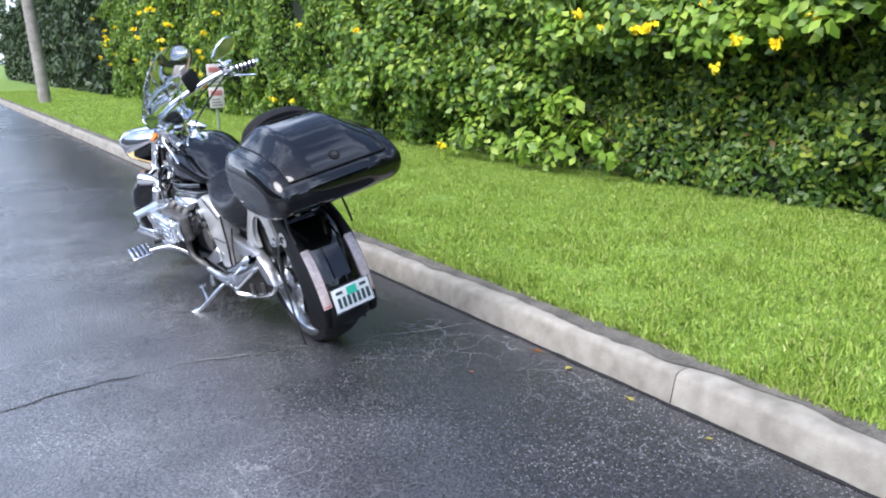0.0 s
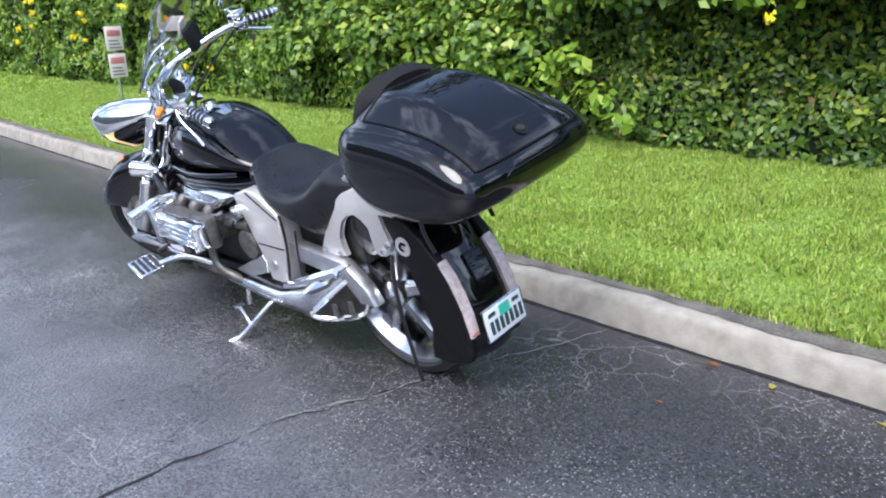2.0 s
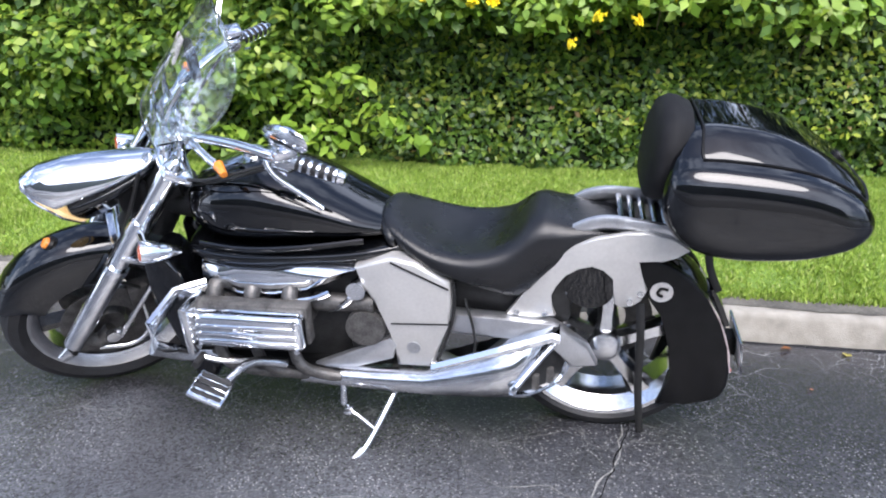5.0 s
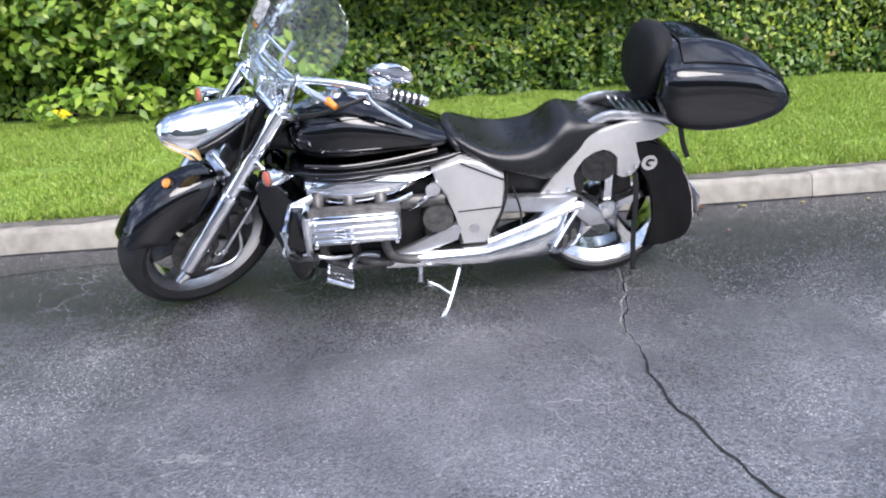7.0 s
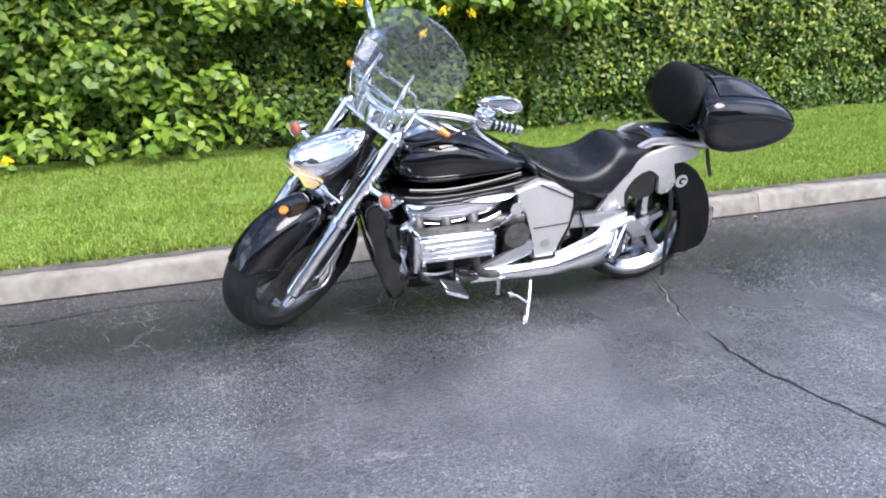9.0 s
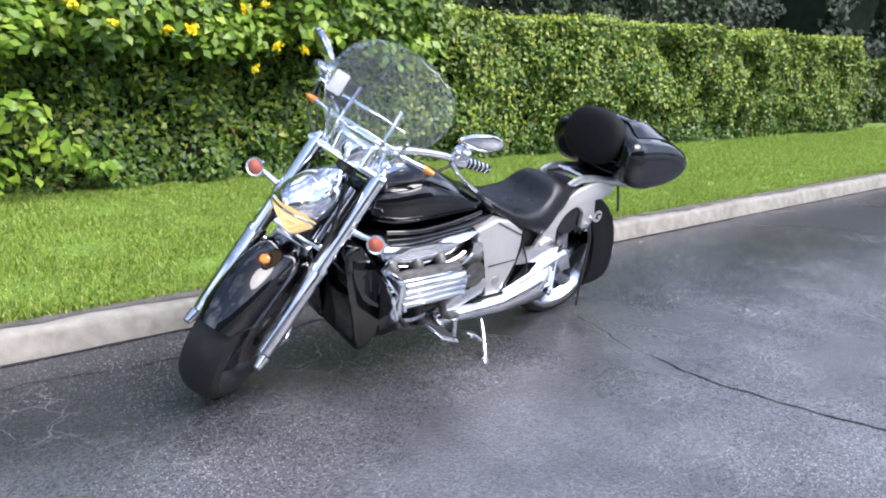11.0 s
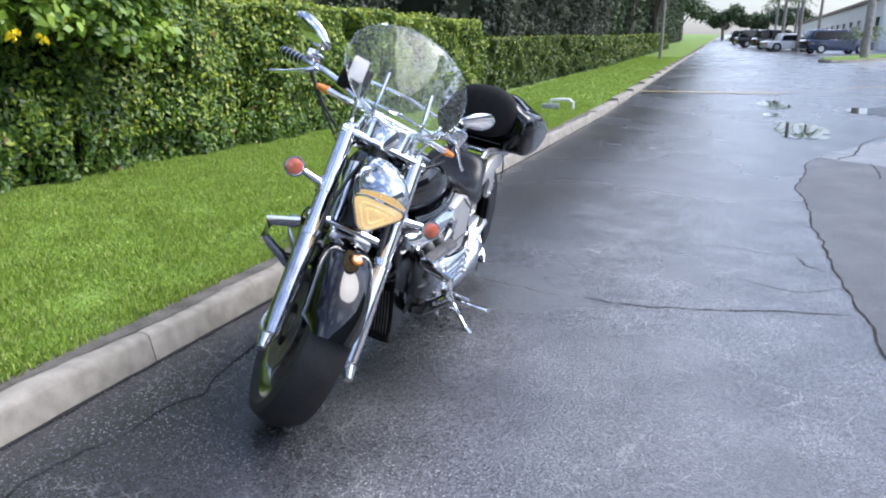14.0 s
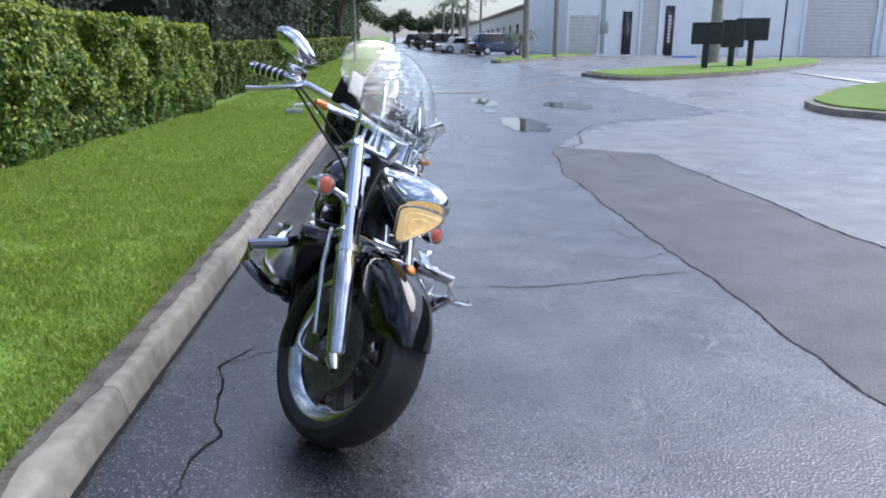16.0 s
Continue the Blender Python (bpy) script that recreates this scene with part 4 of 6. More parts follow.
def leaf_on_road(x, y, s, ang, material, label):
    bm = bmesh.new()
    pts = [(0, -1, 0), (0.45, -0.35, 0.25), (0.35, 0.3, 0.1), (0, 1, 0.35), (-0.4, 0.25, 0.3), (-0.38, -0.4, 0.05)]
    vs = [bm.verts.new((a * s, b * s, c * s + 0.004)) for a, b, c in pts]
    mid = bm.verts.new((0, 0, 0.006))
    for k in range(6):
        bm.faces.new((vs[k], vs[(k + 1) % 6], mid))
    bmesh.ops.solidify(bm, geom=bm.faces[:], thickness=0.001)
    ob = thing("fallen_leaf", bm, material, label, "leaf", "fallen leaves")
    ob.matrix_basis = pose(x, y, 0.0, 0, 0, ang)


leaf_on_road(2.21, 2.2, 0.035, 40, M_DEADLEAF, "curled brown leaf lying against the kerb")
leaf_on_road(2.19, 1.97, 0.03, 110, M_YELLOWLEAF, "yellowed leaf lying by the kerb")
leaf_on_road(2.18, 1.63, 0.022, 10, M_YELLOWLEAF, "yellowed leaf lying by the kerb")
leaf_on_road(2.16, 1.26, 0.018, 70, M_YELLOWLEAF, "yellowed leaf lying by the kerb")
leaf_on_road(1.85, 2.2, 0.014, 20, M_DEADLEAF, "small brown leaf on the road")

# ---- islands, building and cars across the lot ----
def island(name, poly, label):
    root = tagged(new(name), label, "kerbed island", kind="structure")
    outline = soft_poly(poly, 5)
    cx, cy = sum(p[0] for p in outline) / len(outline), sum(p[1] for p in outline) / len(outline)
    inner = []
    for x, y in outline:
        d = math.hypot(x - cx, y - cy)
        k = max(0.4, (d - 0.28) / d)
        inner.append((cx + (x - cx) * k, cy + (y - cy) * k))
    for name, line, lo, hi, bev, m_i in (("kerb_ring", outline, -0.04, 0.15, 0.03, M_KERB), ("turf", inner, 0.1, 0.2, 0.05, M_TURF)):
        bm = prism(line, lo, hi, bev, 2, "z")
        for v in bm.verts:
            v.co.z += rise(v.co.y)
        part(name, bm, m_i, root)


island("planted_island", [(-6.6, -23.8), (-7.8, -21.1), (-11.4, -23.0), (-15.6, -26.7), (-22.4, -34.5), (-27.4, -43.0), (-26.0, -44.2), (-15.5, -33.5), (-7.6, -25.2)], "grassy kerbed island with mailboxes in the lot")
island("planted_island", [(-8.6, -10.4), (-8.2, -9.0), (-8.4, -8.0), (-10.0, -6.5), (-18.0, -8.0), (-24, -14), (-22, -21), (-15.4, -17.6), (-11.6, -14.4), (-9.3, -11.4)], "grassy kerbed island beside the lot entrance")
island("planted_island", [(-4.7, -39.8), (-5.5, -38.8), (-8.2, -43.0), (-15.4, -56.0), (-14, -56.4), (-9.0, -50.0), (-6.0, -44.0)], "grassy kerbed island with palms in the lot")


def mailbox(x, y, w, h0, h1, ang):
    root = empty("mailbox_cluster", pose(x, y, 0.18 + rise(y), 0, 0, ang) @ Matrix.Scale(1.08, 4), "dark cluster mailbox on a square post in the island", "mailbox", "mailboxes on the island")
    part("post", block(-0.13, 0.13, -0.13, 0.13, -0.1, h0 + 0.05, 0.015), M_BOXGREEN, root)
    box = part("box", block(-w / 2, w / 2, -0.3, 0.3, h0, h1, 0.04), M_BOXGREEN, root)
    for i in range(3):
        for j in range(3):
            a, b = -w / 2 + 0.06 + (w - 0.12) * i / 3, h0 + 0.06 + (h1 - h0 - 0.12) * j / 3
            part("mail_door", block(a + 0.01, a + (w - 0.12) / 3 - 0.01, 0.3, 0.312, b + 0.01, b + (h1 - h0 - 0.12) / 3 - 0.01), M_BOXGREEN, box)
    part("roof", block(-w / 2 - 0.03, w / 2 + 0.03, -0.34, 0.34, h1, h1 + 0.05, 0.015), M_BOXGREEN, box)


mailbox(-13.3, -27.9, 1.25, 1.0, 1.85, -18)
mailbox(-15.4, -29.8, 0.95, 0.85, 2.0, -18)
mailbox(-16.75, -30.6, 1.4, 1.15, 2.1, -22)


def roller_door(root, x0, x1, y, z1, name="roller_door"):
    door = part(name, block(x0, x1, y, y + 0.04, 0, z1), M_SHUTTER, root, "closed grey slatted roller shutter")
    n = int(z1 / 0.28)
    for k in range(n):
        part("slat", block(x0 + 0.03, x1 - 0.03, y + 0.04, y + 0.075, k * z1 / n + 0.02, (k + 1) * z1 / n - 0.02, 0.012), M_SHUTTER, door)
    for a, b in ((x0 - 0.2, x0), (x1, x1 + 0.2)):
        part("door_jamb", block(a, b, y, y + 0.2, 0, z1 + 0.15), M_WALL, door)


def warehouse():
    """A long low white building: the front faces the lot, one wing runs back along the road."""
    root = tagged(new("warehouse"), "long white stucco warehouse with roller doors beyond the lot", "building")
    root.location = (-13.3, -57.0, 0.95)
    part("wall", block(-75, 0.0, -18, 0, -0.4, 7.2), M_WALL, root)
    part("wall", block(-75, -0.02, -110, -18.02, -0.4, 5.0), M_WALLBEIGE, root)
    part("roof", block(-75.2, 0.25, -18.2, 0.2, 7.2, 7.5, 0.02), M_ROOFTRIM, root)
    part("roof", block(-75.2, 0.3, -110.2, -18.4, 5.0, 5.35, 0.02), M_ROOFTRIM, root)
    roller_door(root, -2.62, -0.15, 0.0, 3.3)
    roller_door(root, -26.8, -20.5, 0.0, 5.0)
    roller_door(root, -7.75, -6.3, 0.0, 6.2)
    door = part("entrance_door", block(-5.42, -4.80, 0.0, 0.05, 0.0, 3.6, 0.01), M_DARKGLASS, root, "narrow dark glass door")
    part("door_frame", block(-5.50, -5.42, 0.0, 0.08, 0.0, 3.66), M_SATIN, door)
    part("door_frame", block(-4.80, -4.72, 0.0, 0.08, 0.0, 3.66), M_SATIN, door)
    banner = part("sign_panel", block(-9.15, -8.35, 0.0, 0.05, 0.0, 4.1, 0.01), M_DARKGLASS, root, "tall dark panel with pale lettering")
    for k in range(8):
        part("lettering_bar", block(-8.87, -8.63, 0.05, 0.06, 1.1 + 0.29 * k, 1.30 + 0.29 * k), M_SIGN, banner)
    part("pilaster", block(-15.5, -14.9, 0.0, 0.25, 0.0, 7.1), M_WALL, root)
    part("pilaster", block(-28.2, -27.4, 0.0, 0.25, 0.0, 7.1), M_WALL, root)
    for x in (-2.92, -3.12):
        part("conduit", tube([(x, 0.12, 0), (x, 0.12, 6.5)], 0.05, 8), M_GALV, root)
    part("meter_box", block(-3.4, -2.75, 0.05, 0.35, 1.8, 2.8, 0.02), M_GALV, root)
    for k in range(14):
        y = -20 - 5.6 * k
        w = part("window", block(0.0, 0.05, y - 1.1, y + 1.1, 1.2, 3.4), M_DARKGLASS, root)
        part("window_frame", block(0.0, 0.08, y - 1.25, y - 1.1, 1.1, 3.5), M_WALL, w)
        part("window_frame", block(0.0, 0.08, y + 1.1, y + 1.25, 1.1, 3.5), M_WALL, w)


warehouse()
# unseen dark wall at the camera's back, added to darken the bike's reflections
M_UNSEENWALL = mat("unseen_wall_dark", (0.20, 0.20, 0.18), 0.9, vary=0.15, scale=0.6, bump=0.2, bscale=40)
thing("unseen_wall", block(-20.4, -20.0, -17, 42, -0.3, 8.0, 0.02), M_UNSEENWALL, "unseen dark wall added to darken reflections, closing the lot", "wall", kind="structure")
stop0 = None
for x, y, m_stop in ((-14.8, -55.4, M_WHITEPAINT), (-15.9, -54.8, M_WHITEPAINT), (-17.4, -53.6, M_WHITEPAINT), (-19.2, -52.0, M_WHITEPAINT), (-20.9, -50.0, M_BLUEPAINT)):
    bm = loft([[(u, -0.09, 0), (u, 0.09, 0), (u, 0.06, 0.14), (u, -0.06, 0.14)] for u in (-0.85, -0.8, 0.8, 0.85)])
    ob = thing("wheel_stop", bm, m_stop, "low concrete wheel stop, painted blue" if m_stop == M_BLUEPAINT else "low white concrete wheel stop", "wheel stop", "wheel stops in the lot")
    ob.location = (x, y, rise(y) + 0.02)


def car(x, y, ang, paint, length, height, label, suv=True):
    """A parked car: body, glass, wheels, lamps."""
    root = empty("parked_car", pose(x, y, rise(y), 0, 0, ang), label, "car")
    L, H = length / 2, height
    belt = H * 0.58
    prof = [(-L, 0.35), (-L, belt * 0.9), (-L + 0.12, belt), (L * 0.45, belt), (L - 0.15, belt * 0.86), (L, belt * 0.6), (L, 0.32), (L * 0.8, 0.24), (-L * 0.8, 0.24)]
    part("body", prism(prof, -0.9, 0.9, 0.08, 3), paint, root)
    roof_b = -L + 0.15 if suv else -L * 0.55
    cab = [(roof_b, belt), (roof_b + 0.25, H - 0.06), (roof_b + 0.5, H), (L * 0.12, H), (L * 0.22, H - 0.04), (L * 0.5, belt)]
    part("cabin", prism(cab, -0.78, 0.78, 0.08, 3), paint, root)
    glass = [(roof_b + 0.18, belt + 0.04), (roof_b + 0.36, H - 0.14), (L * 0.16, H - 0.12), (L * 0.42, belt + 0.04)]
    for s in (-1, 1):
        part("side_window", prism(glass, s * 0.785, s * 0.792), M_DARKGLASS, root)
        for u in (-L * 0.62, L * 0.6):
            tyre = part("tyre", revolve([(0.2, -0.11), (0.33, -0.11), (0.36, -0.08), (0.36, 0.08), (0.33, 0.11), (0.2, 0.11)], 24, Matrix.Translation((u, s * 0.82, 0.36)) @ Matrix.Rotation(radians(90), 4, "X")), M_RUBBER, root)
            part("rim", revolve([(0.0, -0.08), (0.2, -0.1), (0.22, 0.1), (0.0, 0.08)], 20, Matrix.Translation((u, s * 0.83, 0.36)) @ Matrix.Rotation(radians(90), 4, "X"), closed=False), M_ALU, tyre)
        part("headlamp", block(L - 0.12, L + 0.01, s * 0.75 - 0.15, s * 0.75 + 0.1, belt * 0.62, belt * 0.8, 0.03), M_LENS, root)
        part("tail_lamp", block(-L - 0.01, -L + 0.1, s * 0.78 - 0.1, s * 0.78 + 0.1, belt * 0.6, belt * 0.9, 0.03), M_ORANGE, root)


car(-7.6, -57.5, 200, M_CARBLUE, 4.8, 1.75, "dark blue sport utility car parked in the lot")
car(-4.9, -63.0, 195, M_CARWHITE, 4.4, 1.45, "white sedan parked in the lot", False)
car(-4.6, -70.0, 195, M_CARBLACK, 4.9, 1.75, "black sport utility car parked in the lot")
car(-3.3, -80.0, 190, M_CARBLACK, 5.0, 1.75, "dark sport utility car parked far down the lot")
car(-2.5, -98.0, 190, M_CARBLACK, 4.8, 1.7, "dark car parked far down the lot")


def palm(x, y, h, r, seed, label, fronds=14, reach=2.0, leaves=26):
    rng, nr = random.Random(seed), np.random.default_rng(seed)
    root = tagged(new("palm_tree"), label, "palm")
    root.location = (x, y, 0.1 + rise(y))
    part("trunk", tube([(0, 0, -0.1), (0.04, 0.02, h * 0.5), (0.0, 0.05, h)], [r * 1.2, r, r * 0.9], 10, 4), M_POLEWOOD, root)
    for k in range(fronds):
        a, up = 2 * math.pi * k / fronds + rng.uniform(-0.2, 0.2), rng.uniform(-0.2, 0.9)
        line = smooth_line([(0, 0, h), (math.cos(a) * reach * 0.5, math.sin(a) * reach * 0.5, h + 0.5 * reach * up), (math.cos(a) * reach, math.sin(a) * reach, h - 0.35 * reach + 0.5 * reach * up)], leaves // 2)
        pos, nrm = [], []
        side = Vector((-math.sin(a), math.cos(a), 0))
        bm = bmesh.new()
        for i, p in enumerate(line[2:]):
            d = (line[min(i + 3, len(line) - 1)] - line[i + 1]).normalized()
            s = 0.42 * reach * 0.5 * (1 - 0.6 * i / len(line))
            for w in (-1, 1):
                t = p + side * (w * s) + d * s * 0.6 - Vector((0, 0, s * 0.5))
                bm.faces.new([bm.verts.new(q) for q in (p - d * 0.035 * reach / 2, t, p + d * 0.035 * reach / 2)])
        part("frond", bm, M_PALM, root)


palm(-7.3, -42.2, 9.0, 0.2, 71, "tall palm on the lot's island")
palm(-10.2, -46.7, 9.0, 0.17, 72, "tall palm on the lot's island")
palm(-16.8, -35.1, 9.0, 0.28, 73, "tall palm behind the mailboxes")
palm(-8.6, -52.0, 1.3, 0.12, 74, "low bushy palm beside the parked cars", 22, 1.4)
for k, (x, y) in enumerate(((-4.5, -67.6), (-5.4, -62.0), (-8.3, -77.0), (-6.9, -86.0), (-5.2, -92.0))):
    palm(x, y, 4.6 + 0.5 * (k % 3), 0.14, 80 + k, "palm standing along the parking bays", 14, 1.9, 20)
bm = tube([(0, 0, -0.1), (0, 0, 7)], [0.06, 0.05], 8)
lp = thing("lamp_pole", bm, M_SATIN, "thin dark pole standing in the island", "pole")
lp.location = (-21.8, -37.2, 0.75)
bm = tube([(0, 0, -0.1), (0, 0, 5)], [0.09, 0.07], 8)
lp = thing("utility_pole", bm, M_POLEWOOD, "pale pole standing by the hedge far off", "pole")
lp.location = (3.4, -36.0, 0.66)

# ---- the motorcycle: u ahead from the rear axle, v to its left, w up in its own leaning plane ----
BIKE_SCALE, HEADING, LEAN_DEG = 1.07, 0.66, 12.1
bike = empty("motorcycle", pose(1.563, 2.975, 0.004, 0, 0, 90 + HEADING) @ pose(0, 0, 0, -LEAN_DEG, 0.42) @ Matrix.Scale(BIKE_SCALE, 4),
             "black and chrome cruiser motorcycle leaning on its side stand", "motorcycle")
RAKE = 36.4
STEER_AT = Vector((1.952, 0, 0))
STEER_AXIS = Vector((-math.sin(radians(RAKE)), 0, math.cos(radians(RAKE))))
STEER = pose(0.2925, -0.8972, 0.1312, -18.10, 3.01, 31.91)  # the whole fork turned to the left
ACROSS = Matrix.Rotation(radians(-90), 4, "X")


def steered(name, bm, material, parent=None, label="", sharp=38):
    bm.transform(STEER)
    return part(name, bm, material, parent or bike, label, sharp)


def both(name, bm, material, label="", sharp=38, turn=False, parent=None):
    b2 = mirrored(bm)
    make = steered if turn else part
    return make(name, bm, material, parent or bike, label, sharp), make(name, b2, material, parent or bike, label, sharp)


def wheel_tyre(R, w, r):
    h = w / 2
    return [(r, -h * 0.72), (r + 0.012, -h * 0.86), (R - 0.05, -h), (R - 0.022, -h * 0.88), (R - 0.006, -h * 0.5), (R, 0), (R - 0.006, h * 0.5), (R - 0.022, h * 0.88), (R - 0.05, h), (r + 0.012, h * 0.86), (r, h * 0.72)]


def rim_profile(r, w):
    h = w / 2
    return [(r + 0.004, -h), (r + 0.006, -h + 0.012), (r - 0.03, -h * 0.6), (r - 0.034, h * 0.6), (r + 0.006, h - 0.012), (r + 0.004, h), (r - 0.014, h - 0.002), (r - 0.045, h * 0.55), (r - 0.045, -h * 0.55), (r - 0.014, -h + 0.002)]


# rear wheel
RW = Matrix.Translation((0, 0, 0.32)) @ ACROSS
tyre = part("rear_tyre", revolve(wheel_tyre(0.32, 0.19, 0.245), 64, RW), M_RUBBER, bike)
rim = part("rear_rim", revolve(rim_profile(0.262, 0.17), 64, RW), M_CHROMEW, bike, "wide polished chrome rim")
for k in range(5):
    a = 2 * math.pi * k / 5 + 0.35
    bm = bmesh.new()
    d, e = Vector((math.cos(a), 0, math.sin(a))), Vector((-math.sin(a), 0, math.cos(a)))
    c = Vector((0, 0, 0.32))
    loft([[c + d * r + e * (s * wd) + Vector((0, v, 0)) for s, v in ((-1, v0), (-0.55, v1), (0.55, v1), (1, v0), (0.7, v0 - 0.03), (-0.7, v0 - 0.03))]
          for r, wd, v0, v1 in ((0.035, 0.030, 0.055, 0.082), (0.09, 0.026, 0.045, 0.072), (0.16, 0.030, 0.035, 0.060), (0.225, 0.050, 0.035, 0.055))], bm=bm)
    part("spoke", bm, M_CHROMEW, rim)
part("hub_cap", revolve([(0.0, 0.105), (0.03, 0.104), (0.046, 0.096), (0.05, 0.08), (0.05, -0.09), (0.0, -0.09)], 32, RW, closed=False), M_CHROMEW, bike)
part("brake_disc", revolve([(0.07, -0.07), (0.15, -0.07), (0.15, -0.076), (0.07, -0.076)], 48, RW), M_CAST, bike)

# front wheel, turned to the left
FC = Vector((1.606, 0, 0.294))
FW = Matrix.Translation(FC) @ ACROSS
steered("front_tyre", revolve(wheel_tyre(0.317, 0.155, 0.24), 64, FW), M_RUBBER)
frim = steered("front_rim", revolve(rim_profile(0.252, 0.12), 64, FW), M_CHROMEW, label="polished rim with dark hub")
for k in range(7):
    a = 2 * math.pi * k / 7
    d, e = Vector((math.cos(a), 0, math.sin(a))), Vector((-math.sin(a), 0, math.cos(a)))
    bm = loft([[FC + d * r + e * (s * wd) + Vector((0, v, 0)) for s, v in ((-1, -0.02), (-0.6, 0.024), (0.6, 0.024), (1, -0.02))] for r, wd in ((0.03, 0.022), (0.1, 0.015), (0.21, 0.022))])
    steered("spoke", bm, M_CAST, frim)
steered("front_hub", revolve([(0.0, 0.075), (0.04, 0.07), (0.05, 0.03), (0.05, -0.03), (0.04, -0.07), (0.0, -0.075)], 24, FW, closed=False), M_CAST)
for s in (-1, 1):
    steered("front_brake_disc", revolve([(0.075, s * 0.066), (0.15, s * 0.066), (0.15, s * 0.071), (0.075, s * 0.071)], 48, FW), M_CAST)
    c = Vector((1.49, s * 0.075, 0.40))
    steered("brake_caliper", block(c.x - 0.035, c.x + 0.035, c.y - 0.025, c.y + 0.025, c.z - 0.055, c.z + 0.045, 0.012), M_CAST)


def arc_fender(c, R, a0, a1, half, drop, n=26, thick=0.005, taper=0.0):
    """A mudguard: a rounded section swept round the wheel, its ends drawn in."""
    rings = []
    for k in range(n + 1):
        a = radians(a0 + (a1 - a0) * k / n)
        end = min(1.0, 0.35 + min(k, n - k) * 0.22)
        d = Vector((math.cos(a), 0, math.sin(a)))
        ring, m = [], 16
        for j in range(m + 1):
            t = math.pi * j / m
            v, q = -math.cos(t), math.sin(t)
            ring.append(c + d * (R - drop * end * (1 - q ** 0.7)) + Vector((0, half * (0.55 + 0.45 * end) * math.copysign(abs(v) ** 0.7, v), 0)))
        for j in range(m, -1, -1):
            t = math.pi * j / m
            v, q = -math.cos(t), math.sin(t)
            ring.append(c + d * (R - thick - drop * end * (1 - q ** 0.7)) + Vector((0, (half * (0.55 + 0.45 * end) - thick) * math.copysign(abs(v) ** 0.7, v), 0)))
        rings.append(ring)
    return loft(rings)


fender = steered("front_fender", arc_fender(FC + Vector((0.0, 0, 0.006)), 0.334, 27, 118, 0.092, 0.13), M_BLACK, label="gloss black front mudguard")
steered("rear_hugger", arc_fender(FC, 0.325, 150, 215, 0.085, 0.09), M_SATIN)
for name, r0, z0, m_l in (("lamp_rim", 0.027, 0.0, M_SATIN), ("fender_lamp", 0.021, 0.006, M_AMBER)):
    a = radians(76)
    q = FC + Vector((0.0, 0, 0.006)) + Vector((math.cos(a), 0, math.sin(a))) * 0.330
    turn = Matrix.Translation(q) @ Matrix.Rotation(radians(90 - 52), 4, "Y")
    steered(name, revolve([(0, 0.014 + z0), (r0 * 0.7, 0.011 + z0), (r0, 0.002 + z0), (r0, -0.02), (0, -0.02)], 24, turn, closed=False), m_l, fender)

